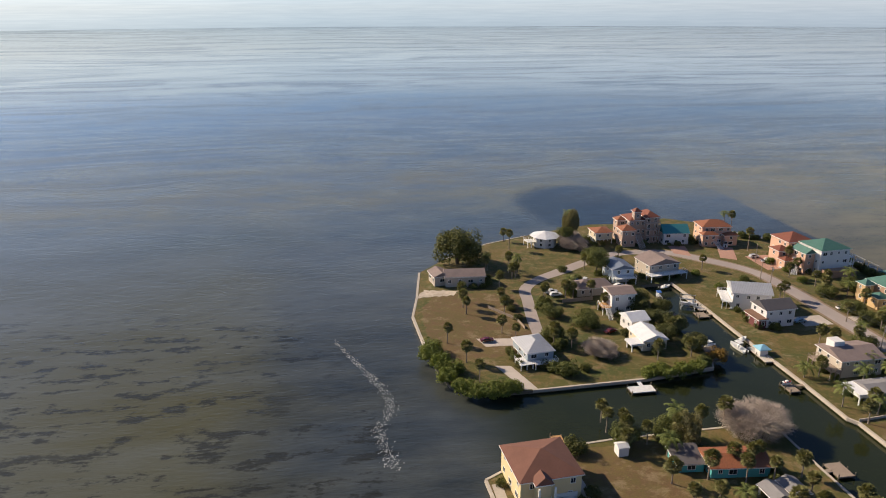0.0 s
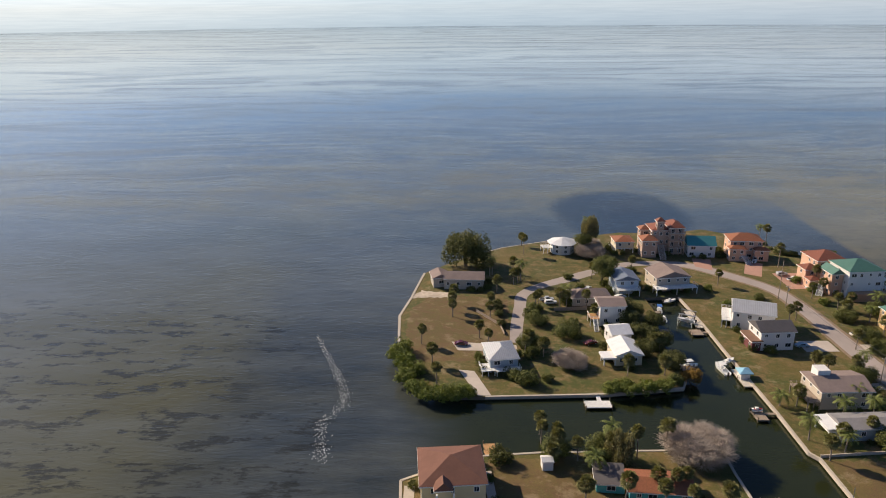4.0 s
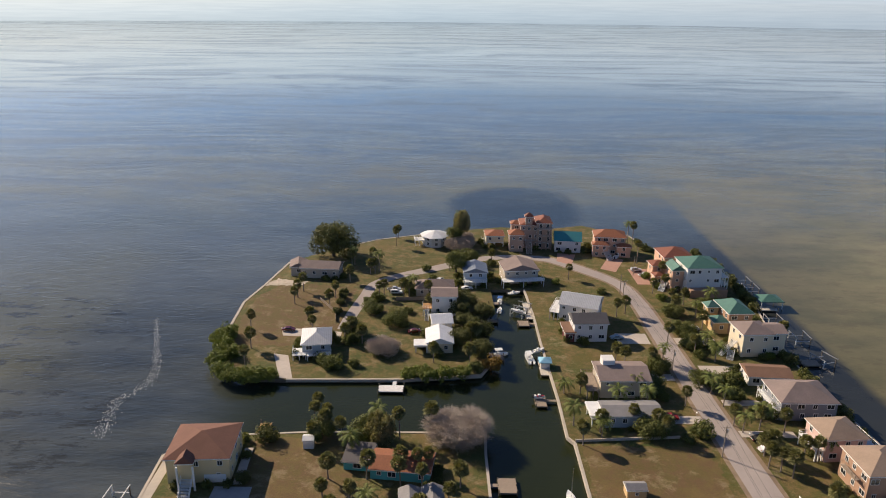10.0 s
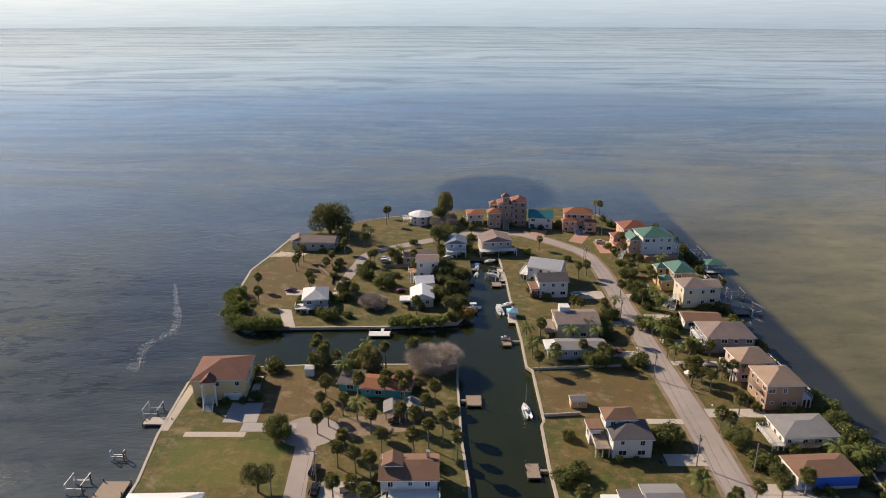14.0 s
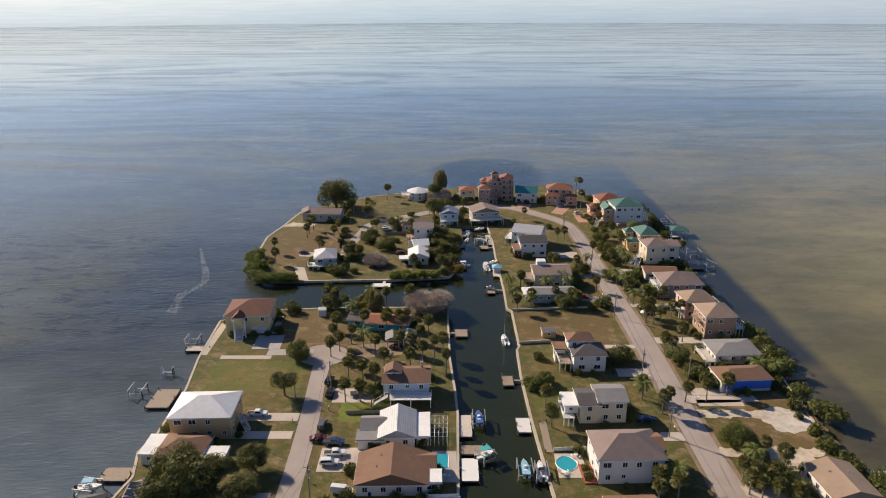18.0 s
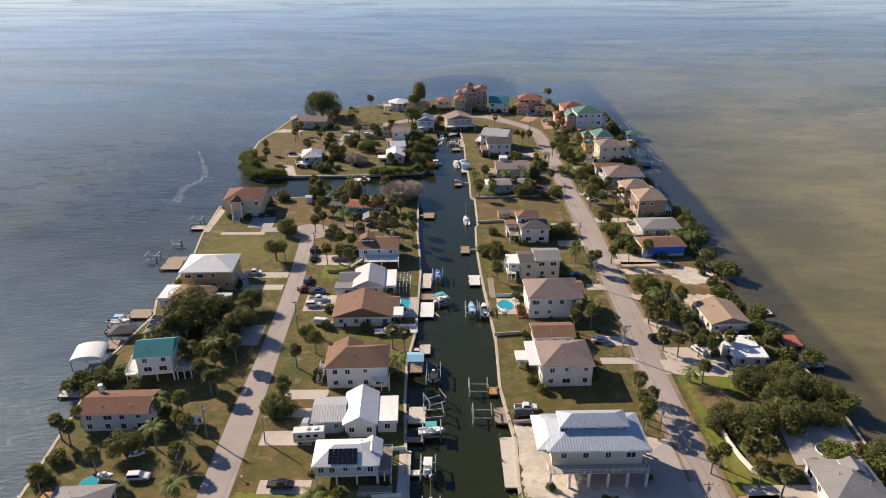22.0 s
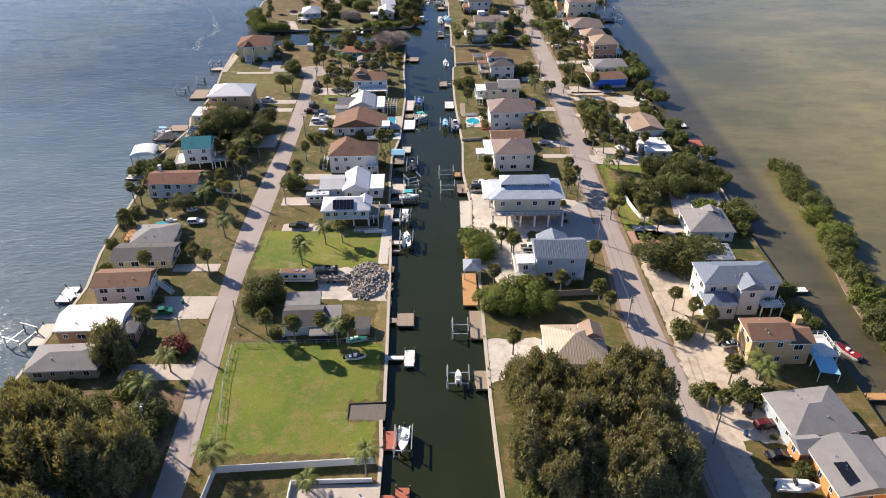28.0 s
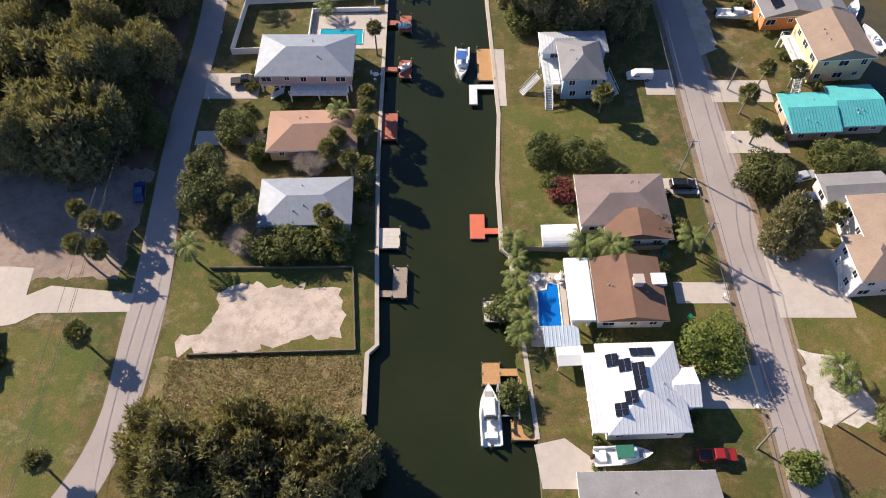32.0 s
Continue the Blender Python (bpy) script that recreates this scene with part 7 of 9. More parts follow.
# mangrove bar off the east shore
bm = bmesh.new()
rows = [np.array(p) for p in smooth_line(((157, 165, 3), (157, 154, 7), (156.6, 138, 9), (155.4, 120, 10), (150.5, 96, 13), (149, 76, 12), (150, 40, 8)), 3)]
ribbon(bm, [r * np.array((1, 1, 0.5)) for r in rows], 0.25, 0.6)
tagged(link_mesh("sand_bar", bm, "soil"), "low muddy bar under mangroves", "sand bar", kind="structure")
for k in range(44):
    q = rows[int(len(rows) * (k + 0.5) / 44)]
    trees(rng.choice(("leaf", "bright", "leaf", "dark")), [(q[0] + rng.uniform(-0.24, 0.24) * q[2], q[1] + rng.uniform(-1, 1), rng.uniform(2.4, 4.3), 4.0)], 0.22)


def on_land(x, y):
    hit = False
    for outline in (WEST, EAST + SHORE):
        for (ax, ay), (bx, by) in zip(outline, outline[1:] + outline[:1]):
            if (ay > y) != (by > y) and x < (bx - ax) * (y - ay) / (by - ay) + ax:
                hit = not hit
    return hit


def clear(x, y, gap):
    if not on_land(x, y):
        return False
    for hx, hy, w, d, rot in HOUSES:
        a = math.radians(-rot)
        u, v = (x - hx) * math.cos(a) - (y - hy) * math.sin(a), (x - hx) * math.sin(a) + (y - hy) * math.cos(a)
        if abs(u) < w / 2 + gap and abs(v) < d / 2 + gap:
            return False
    for line in (WEST_ROAD, EAST_ROAD):
        for (ax, ay, aw), (bx, by, bw) in zip(line, line[1:]):
            q = Vector((bx - ax, by - ay))
            f = min(1, max(0, ((x - ax) * q.x + (y - ay) * q.y) / q.length_squared))
            if math.hypot(ax + q.x * f - x, ay + q.y * f - y) < aw / 2 + gap + 0.8:
                return False
    return True



PALMS_MORE = ((-25.3, 427.6), (-14.2, 418.6), (-16.0, 417.2), (-7.8, 467.3), (-0.4, 393.9), (1.9, 391.7), (-8.2, 395.3), (25.3, 355.4), (27.1, 355.4), (17.7, 423.4), (24.8, 420.3), (36.3, 430.8), (-16.3, 358.5), (-11.8, 352.4), (-32.3, 366.9),
              (12.8, 339.5), (24.5, 339.8), (88.5, 318.8), (86.5, 315.5), (99.4, 291.7), (101.7, 291.8), (99.2, 288.0), (103.2, 303.9), (105.5, 403.7), (99.6, 400.4), (58.9, 298.7), (57.0, 321.4))
palms([(x, y, 5.6) for x, y in PALMS_MORE if clear(x, y, 0.3)])
palms(((22.2, 459, 11.5),))
trees("dark", ((-24.3, 396, 2, 3.4), (-24.1, 385.7, 1.9, 3.2), (-23.9, 376.6, 1.9, 3.1), (-24.1, 391, 2, 3.3), (22.1, 375.4, 4, 6.9), (22.7, 363.9, 4, 6.6), (21.3, 352.4, 3.8, 6.4), (24.9, 381.9, 3.8, 7.1), (21.9, 387, 3.8, 7.2)))
trees("leaf", ((20.4, 415.7, 5.2, 11.9), (7.7, 423.1, 2.2, 3.7), (10.5, 411.7, 1.9, 3.1), (28.4, 420.4, 2.2, 3.6), (36.3, 430.8, 2, 3.3), (2.4, 378.3, 1.9, 3.2), (-12.8, 384.5, 2.6, 4.3), (-14.5, 354.4, 2.3, 3.8), (-16.5, 352.2, 2.1, 3.5), (-10, 389.8, 2.6, 4.4),
               (11.8, 380, 1.9, 3.2), (26, 334.5, 2.5, 4.1), (0.8, 366.9, 1.8, 3), (100.8, 345.7, 2.4, 4.1), (106.7, 352.7, 2.5, 4.2), (86.3, 300.7, 3.3, 5.5), (81.9, 297.3, 1.9, 3.3), (102.8, 319.8, 2.7, 4.5), (101.5, 322.5, 1.8, 3.1)))
trees("leaf", ((105.4, 312.8, 1.7, 2.9), (113.3, 322.8, 2.2, 3.7), (114.5, 319.5, 1.8, 3), (99.4, 353.4, 2.1, 3.5), (110.1, 309.9, 1.7, 2.9), (63.6, 354.7, 2.1, 3.5), (81.3, 318.7, 1.8, 3)))
trees("bare", ((22, 451, 6.8, 14),))
trees("bright", ((101.8, 416.9, 2.3, 3.9), (102.7, 406.9, 2, 3.4), (101.4, 394.4, 2.2, 3.6), (125.3, 356.3, 1.9, 3.2), (123.6, 345.5, 1.8, 3), (64.1, 393.4, 1.9, 3.2), (61.8, 409, 1.8, 3), (79.7, 322, 1.6, 2.7)))

# growth along the west seawall
trees("leaf", ((-47.2, 128, 2.6, 3.5), (-46.6, 134, 2.2, 3), (-47.8, 152.5, 2.4, 3.2), (-48.6, 157, 3, 4), (-46.8, 117, 2, 2.6), (-40, 160.5, 2.4, 3.2), (-44, 104, 1.9, 2.4)))
palms(((-46.4, 139.5, 5.2), (-47, 146, 4.6), (-45.5, 124.5, 5.6), (-30.4, 150, 4.8), (-22.5, 143, 5.4), (-20, 158, 5.6), (-24, 163, 5.4), (-19, 132, 5.2)))

# shrubs along the house walls; far ones joined
growth = {"leaf": bmesh.new(), "dark": bmesh.new()}


def join_shrub(kind, x, y, r0, turn):
    bm = growth[kind]
    start = len(bm.verts)
    bm.from_mesh(MINI_CROWN[kind][0])
    bm.verts.ensure_lookup_table()
    k = r0 / 5 * 1.2
    m = pose(x, y, GZ + 2.45 * k, 0, 0, turn) @ Matrix.Diagonal((k, k, k * 1.1, 1))
    bmesh.ops.transform(bm, matrix=m, verts=bm.verts[start:])


bed = random.Random(77)
# unbroken scrub behind the east seawall and on the point's outer shore
edge = smooth_line(SHORE[12:32], 2.6)
for x, y in edge:
    if 118 < y < 470 and bed.random() < 0.72:
        px, py, r0 = x - bed.uniform(0.8, 3.4), y + bed.uniform(-1, 1), bed.uniform(1.1, 2.5)
        if clear(px, py, 0.6):
            join_shrub(bed.choice(("leaf", "dark", "leaf")), px, py, r0, bed.uniform(0, 360))
for hx, hy, w, d, rot in HOUSES:
    for _ in range(9 if hy > 150 else 5):
        a, side, r0 = math.radians(rot), bed.randrange(4), bed.uniform(0.7, 1.6)
        f = bed.uniform(-0.5, 0.5)
        u, v = ((f * w, d / 2 + r0 + 0.2), (f * w, -d / 2 - r0 - 0.2), (w / 2 + r0 + 0.2, f * d), (-w / 2 - r0 - 0.2, f * d))[side]
        x, y = hx + u * math.cos(a) - v * math.sin(a), hy + u * math.sin(a) + v * math.cos(a)
        kind = bed.choice(("leaf", "dark"))
        if clear(x, y, r0 * 0.8):
            if hy > 150:
                join_shrub(kind, x, y, r0 * 1.15, bed.uniform(0, 360))
            else:
                trees(kind, [(x, y, r0, 1.5)])
for kind, bm in growth.items():
    tagged(link_mesh("garden_growth", bm, M["leaf" if kind == "leaf" else "leaf_dark"]), "low green planting along the far house walls", "shrubs", kind="stuff")

# weeds on the overgrown lot
weed = random.Random(9)
for mat, count, tone in (("weed_green", 700, "olive-green"), ("weed_dry", 1000, "straw-brown")):
    bm = bmesh.new()
    for _ in range(count):
        x, y = weed.uniform(3, 33), weed.uniform(-60, -45.5)
        for _ in range(9):
            a, ln, lean = weed.uniform(0, 6.28), weed.uniform(0.12, 0.42), weed.uniform(0.1, 0.5)
            px, py = x + weed.gauss(0, 0.35), y + weed.gauss(0, 0.35)
            q = Vector((-math.sin(a), math.cos(a), 0)) * 0.07
            base = Vector((px, py, GZ + 0.01))
            bm.faces.new([bm.verts.new(v) for v in (base - q, base + q, base + Vector((math.cos(a) * lean, math.sin(a) * lean, ln)))])
    tagged(link_mesh("weeds", bm, mat), "patchy " + tone + " weeds on the overgrown lot", "weeds", kind="stuff")


# ---- vehicles ----
def paint(name, c, rough=0.25):
    n = Nodes(name)
    n.put(n.b, "Coat_Weight", 0.4)
    return n.done(c, rough, 0.0)


PAINT = {"white": paint("white_paint", (0.75, 0.75, 0.74)), "black": paint("black_paint", (0.015, 0.015, 0.017)), "blue": paint("blue_paint", (0.02, 0.05, 0.16)), "red": paint("red_paint", (0.28, 0.02, 0.02)),
         "maroon": paint("maroon_paint", (0.10, 0.012, 0.012)), "silver": paint("silver_paint", (0.45, 0.46, 0.48)), "green": paint("green_paint", (0.02, 0.16, 0.08)), "grey": paint("grey_paint", (0.12, 0.125, 0.13)), "sky": paint("sky_paint", (0.3, 0.42, 0.5))}


def profile(bm, pts, half, top_half):
    """A body from a side outline of (x, z); points above the belt lean inwards."""
    zmax = max(z for _, z in pts)
    zb = 1.05

    def hw(z):
        return half if z <= zb else half + (top_half - half) * (z - zb) / max(zmax - zb, 0.01)
    a = [bm.verts.new((x, -hw(z), z)) for x, z in pts]
    b = [bm.verts.new((x, hw(z), z)) for x, z in pts]
    n = len(pts)
    bm.faces.new(a), bm.faces.new(b[::-1])
    for k in range(n):
        bm.faces.new((a[k], b[k], b[(k + 1) % n], a[(k + 1) % n]))


SHAPES = {
    "sedan": (4.7, ((-2.3, 0.35), (-2.3, 0.85), (-1.6, 0.98), (-0.9, 1.42), (0.55, 1.45), (1.2, 0.98), (2.2, 0.82), (2.35, 0.4)), ((-1.35, 1.02), (-0.85, 1.36), (0.5, 1.39), (1.02, 1.02))),
    "suv": (4.9, ((-2.4, 0.4), (-2.4, 1.05), (-2.15, 1.72), (0.4, 1.78), (1.1, 1.12), (2.25, 0.98), (2.4, 0.45)), ((-2.1, 1.12), (-1.95, 1.62), (0.35, 1.66), (0.88, 1.14))),
    "van": (5.2, ((-2.6, 0.4), (-2.6, 2.05), (-2.4, 2.15), (1.0, 2.12), (1.75, 1.25), (2.5, 1.05), (2.6, 0.45)), ((0.2, 1.25), (0.2, 1.85), (0.95, 1.85), (1.5, 1.27))),
    "pickup": (5.7, ((-2.85, 0.5), (-2.85, 1.08), (-0.75, 1.08), (-0.65, 1.8), (0.75, 1.82), (1.4, 1.18), (2.7, 1.06), (2.85, 0.5)), ((-0.55, 1.2), (-0.5, 1.7), (0.7, 1.72), (1.2, 1.2))),
}
CAR = {}


def cylinder(bm, x, y, z, r, w):
    beam(bm, (x, y - w / 2, z), (x, y + w / 2, z), r, 14)


def car(kind, color, x, y, turn, label):
    key = (kind, color)
    if key not in CAR:
        ln, body, glass = SHAPES[kind]
        b = bmesh.new()
        profile(b, body, 0.93, 0.74)
        bmesh.ops.bevel(b, geom=b.edges[:], offset=0.06, segments=1, affect="EDGES")
        if kind == "pickup":
            pass
        gl = bmesh.new()
        for sg in (-1, 1):
            v = [gl.verts.new((px, sg * (0.955 - 0.19 * (pz - 1.05) / 0.8), pz)) for px, pz in glass]
            gl.faces.new(v)
        xs = sorted(glass)
        fx, rx = max(p[0] for p in glass), min(p[0] for p in glass)
        top = max(p[1] for p in glass)
        lo = min(p[1] for p in glass)
        fr, rr = [p for p in glass if p[1] > top - 0.08], None
        f_top = max(p[0] for p in fr)
        off = 0.06
        gl.faces.new([gl.verts.new(p) for p in ((fx + off + 0.04, -0.78, lo), (fx + off + 0.04, 0.78, lo), (f_top + off, 0.66, top + 0.04), (f_top + off, -0.66, top + 0.04))])
        wh = bmesh.new()
        cylinder(wh, 0, 0, 0, 0.36, 0.24)
        rm = bmesh.new()
        cylinder(rm, 0, 0, 0, 0.2, 0.26)
        bed = None
        if kind == "pickup":
            bed = mesh_of("bed", new_box(-2.72, -0.74, 1.085, -0.9, 0.74, 1.1), "dark")
        lt = mesh_of("headlight", new_box(-0.05, -0.17, -0.08, 0.05, 0.17, 0.08, 0.02), "hull")
        tl = mesh_of("tail_light", new_box(-0.05, -0.14, -0.12, 0.05, 0.14, 0.12, 0.02), PAINT["red"])
        CAR[key] = (mesh_of("body", b, PAINT[color]), mesh_of("window_glass", gl, "glass"), mesh_of("wheel", wh, "tyre"), mesh_of("rim", rm, "frame_alu"), bed, lt, tl)
    b, gl, wh, rm, bed, lt, tl = CAR[key]
    ln = SHAPES[kind][0]
    th = thing({"sedan": "car", "suv": "car", "van": "van", "pickup": "pickup_truck"}[kind], label, {"sedan": "car", "suv": "car", "van": "van", "pickup": "pickup"}[kind], x, y, turn, GZ + (0.0 if "lawn" in label else 0.06), "parked vehicles")
    share("body", b, th, Matrix())
    share("window_glass", gl, th, Matrix())
    if bed:
        share("bed", bed, th, Matrix())
    for sx in (-ln * 0.29, ln * 0.31):
        for sy in (-0.84, 0.84):
            w = share("wheel", wh, th, pose(sx, sy, 0.36))
            share("rim", rm, w, Matrix())
    for sy in (-0.66, 0.66):
        share("headlight", lt, th, pose(ln / 2 - 0.04, sy, 0.75))
        share("tail_light", tl, th, pose(-ln / 2 + 0.03, sy, 0.8))


for kind, color, x, y, turn, label in (
        ("van", "white", 86.0, 15.6, 180, "white passenger van parked on the lawn"), ("pickup", "black", 6.0, 14.2, 8, "black pickup truck on the driveway"), ("sedan", "blue", -9.2, -13.6, 100, "dark blue car parked under trees beside the road"),
        ("suv", "black", 90.0, -12.0, 0, "dark blue estate car on the driveway"), ("sedan", "silver", 112.6, -10.0, 15, "silver car on the lawn"), ("suv", "blue", 111.4, -15.0, 10, "dark blue car on the lawn"), ("pickup", "red", 86.4, -61.3, 0, "red pickup truck parked behind a house"),
        ("pickup", "green", -22.6, 86.0, 8, "green pickup truck on the driveway"), ("pickup", "white", 57.6, 151.6, 0, "white pickup truck on the grass"), ("suv", "black", 56.6, 148.6, 5, "dark car beside the pickup"),
        ("pickup", "black", 3.9, 125.9, 0, "black pickup truck on a concrete driveway"), ("pickup", "white", -25.6, 225.2, 0, "white pickup truck in front of the white-roofed house"), ("suv", "grey", -6.6, 219.8, 85, "dark jeep parked beside the street"),
        ("sedan", "maroon", -6.6, 213.4, 10, "dark red car in the driveway"), ("pickup", "blue", -2.2, 211.6, 0, "blue pickup truck in the driveway"), ("pickup", "white", -1.2, 206.8, 5, "white pickup truck in the driveway"), ("suv", "white", -2.0, 203.0, 3, "white estate car in the driveway"),
        ("van", "white", 2.6, 192.0, -8, "white delivery van on the lawn"), ("sedan", "black", -7.2, 236.5, 85, "black car beside the street"), ("sedan", "silver", 5.6, 146.0, 85, "silver car beside a shrub"),
        ("suv", "white", -26.8, 128.6, 3, "white estate car on the lawn"), ("pickup", "white", 69.4, 114.0, 5, "white pickup truck on shell ground"), ("sedan", "silver", 81.6, 182.2, 3, "silver car on the driveway"), ("suv", "white", 107.6, 176.6, 115, "white estate car on a concrete drive"),
        ("suv", "black", 97.8, 183.0, 10, "dark car at the roadside"), ("suv", "black", 107.4, 53.4, 60, "black car on the gravel yard"), ("suv", "maroon", 109.2, 48.8, 10, "dark brown car on the gravel yard"), ("sedan", "black", 108.4, 41.2, 5, "black car under a palm"),
        ("suv", "black", -8.4, 243.6, 80, "black car under palms beside the street"), ("pickup", "grey", 1.8, 236.0, 10, "grey pickup truck on a sandy drive"), ("sedan", "black", 10.4, 265.8, 0, "black car by the carport"),
        ("sedan", "maroon", -38.8, 361.4, 0, "dark red car on a concrete pad"), ("suv", "white", -3.4, 396.5, 5, "white estate car in a drive"), ("pickup", "silver", -4.5, 399.5, 5, "silver pickup truck in a drive"), ("sedan", "white", 24.8, 402.0, 10, "white car by the canal"),
        ("suv", "silver", 99.0, 425.5, 10, "silver car on the forecourt"), ("pickup", "white", 101.2, 419.5, 15, "white pickup truck on the forecourt"), ("sedan", "white", 104.0, 411.2, 30, "white car on the forecourt"), ("pickup", "white", 99.5, 366.8, 5, "white pickup truck on the drive"),
        ("suv", "silver", 104.8, 366.8, 5, "silver car on the drive"), ("sedan", "black", 101.0, 298.6, 10, "black car on a driveway"), ("sedan", "white", 101.0, 294.2, 20, "white car on a driveway"), ("sedan", "sky", 76.0, 358.6, 5, "pale blue car beside the house"),
        ("suv", "red", 80.0, 308.2, 0, "red car beside the house"), ("sedan", "maroon", 5.4, 361.4, 20, "dark red car by the cottage"), ("sedan", "blue", 82.0, 222.6, 0, "dark blue car in the driveway"), ("suv", "black", 9.6, 408.5, 40, "black car on the turning"),
        ("sedan", "white", 13.6, 410.6, 60, "white car on the turning"), ("suv", "black", 101, 258.5, 70, "dark car on the grass"), ("pickup", "black", -23.6, 188.4, 20, "dark pickup truck under the tree")):
    car(kind, color, x, y, turn, label)


def motorhome(x, y, turn, ln, label, top="hull"):
    th = thing("motorhome", label, "motorhome", x, y, turn, GZ + 0.05)
    b = new_box(-ln / 2, -1.2, 0.5, ln / 2, 1.2, 3.2, 0.12)
    part("body", b, "hull", th)
    for sg in (-1, 1):
        b = bmesh.new()
        for k in range(3):
            box(b, -ln * 0.35 + k * ln * 0.25, sg * 1.205 - 0.02, 1.9, -ln * 0.35 + k * ln * 0.25 + 1.0, sg * 1.205 + 0.02, 2.6)
        part("window", b, "glass", th)
        part("stripe", new_box(-ln / 2 + 0.2, sg * 1.21 - 0.015, 1.1, ln / 2 - 0.2, sg * 1.21 + 0.015, 1.5), "steel", th)
    part("roof_panel", new_box(-ln / 2 + 0.14, -1.1, 3.18, ln / 2 - 0.14, 1.1, 3.24, 0.02), top, th)
    part("roof_vent", new_box(-0.4, -0.4, 3.2, 0.4, 0.4, 3.42, 0.05), "steel", th)
    part("air_unit", new_box(1.2, -0.45, 3.2, 2.2, 0.45, 3.5, 0.08), "hull", th)
    for sx in (-ln * 0.3, ln * 0.32):
        for sy in (-1.05, 1.05):
            b = bmesh.new()
            cylinder(b, sx, sy, 0.45, 0.45, 0.28)
            part("wheel", b, "tyre", th)


motorhome(8.1, 99.4, 0, 8.8, "white motorhome with dark stripes and a brown roof beside scrap", R_BROWN)
motorhome(7.4, 140.6, 5, 7.0, "white motorhome parked on a driveway")
th = thing("trailer", "long rusty flatbed trailer loaded with scrap", "trailer", 17.3, 99.3, 0)
part("bed", new_box(-4, -1.2, 0.8, 4, 1.2, 1.1, 0.03), "wood", th)
b = bmesh.new()
for k in range(26):
    px, py = rng.uniform(-3.6, 3.4), rng.uniform(-1, 0.8)
    box(b, px, py, 1.1, px + rng.uniform(0.3, 0.8), py + rng.uniform(0.2, 0.6), 1.1 + rng.uniform(0.2, 0.7))
part("load", b, "rock", th)
for sx in (-1.2, 0.2):
    for sy in (-1.1, 1.1):
        b = bmesh.new()
        cylinder(b, sx, sy, 0.42, 0.4, 0.25)
        part("wheel", b, "tyre", th)
th = thing("scrap_container", "dark rusty open container filled with scrap", "container", 14.6, 103.2, 0)
for name, x0, y0, x1, y1, z1 in (("floor", -3.2, -1.2, 3.2, 1.2, 0.15), ("side_panel", -3.2, -1.25, 3.2, -1.15, 1.5), ("side_panel", -3.2, 1.15, 3.2, 1.25, 1.5), ("end_panel", -3.25, -1.15, -3.15, 1.15, 1.5), ("end_panel", 3.15, -1.15, 3.25, 1.15, 1.5)):
    part(name, new_box(x0, y0, 0, x1, y1, z1, 0.02), R_DARK, th)
b = bmesh.new()
for k in range(40):
    px, py = rng.uniform(-2.9, 2.3), rng.uniform(-1, 0.5)
    box(b, px, py, 0.14, px + rng.uniform(0.3, 0.8), py + rng.uniform(0.2, 0.5), 0.9 + rng.uniform(0.2, 0.9))
part("load", b, "rock", th)
b = bmesh.new()
for k in range(900):
    d = rng.random() ** 0.6
    a = rng.uniform(0, 6.28)
    px, py = 25.9 + 5.2 * d * math.cos(a), 99.4 + 8.2 * d * math.sin(a)
    pz = GZ + 1.7 * (1 - d) ** 0.6 * (0.55 + 0.45 * math.sin(px * 1.1) * math.cos(py * 0.8))
    s = rng.uniform(0.1, 0.46)
    m = pose(px, py, max(GZ, pz) + s * 0.3, rng.uniform(0, 90), rng.uniform(0, 90), rng.uniform(0, 90))
    for v in box(b, -s, -s * 0.7, -s * 0.4, s, s * 0.7, s * 0.4):
        v.co = m @ v.co
tagged(link_mesh("rubble", b, "rock"), "heap of broken grey concrete rubble", "rubble", kind="stuff")

# ---- boats and docks ----


def hull_mesh(ln, wd, ht):
    """A planing hull: pointed bow, flat stern, hollow cockpit."""
    b = bmesh.new()
    rings = []
    n = 10
    for k in range(n + 1):
        f = k / n
        x = -ln / 2 + ln * f
        w = wd / 2 * (1 - max(0, (f - 0.45) / 0.55) ** 2.2) + 0.02
        sheer = ht * (0.85 + 0.35 * f * f)
        keel = 0.25 * ht * max(0, (f - 0.6) / 0.4) ** 2
        rings.append([b.verts.new(p) for p in ((x, -w, sheer), (x, -w * 0.8, keel + ht * 0.25), (x, 0, keel), (x, w * 0.8, keel + ht * 0.25), (x, w, sheer), (x, w * 0.82, sheer), (x, w * 0.74, sheer - ht * (0.35 if f < 0.55 else 0.03)), (x, -w * 0.74, sheer - ht * (0.35 if f < 0.55 else 0.03)), (x, -w * 0.82, sheer))])
    m = len(rings[0])
    for r0, r1 in zip(rings, rings[1:]):
        for j in range(m):
            b.faces.new((r0[j], r1[j], r1[(j + 1) % m], r0[(j + 1) % m]))
    b.faces.new(rings[0]), b.faces.new(rings[-1][::-1])
    return b


BOAT = {}


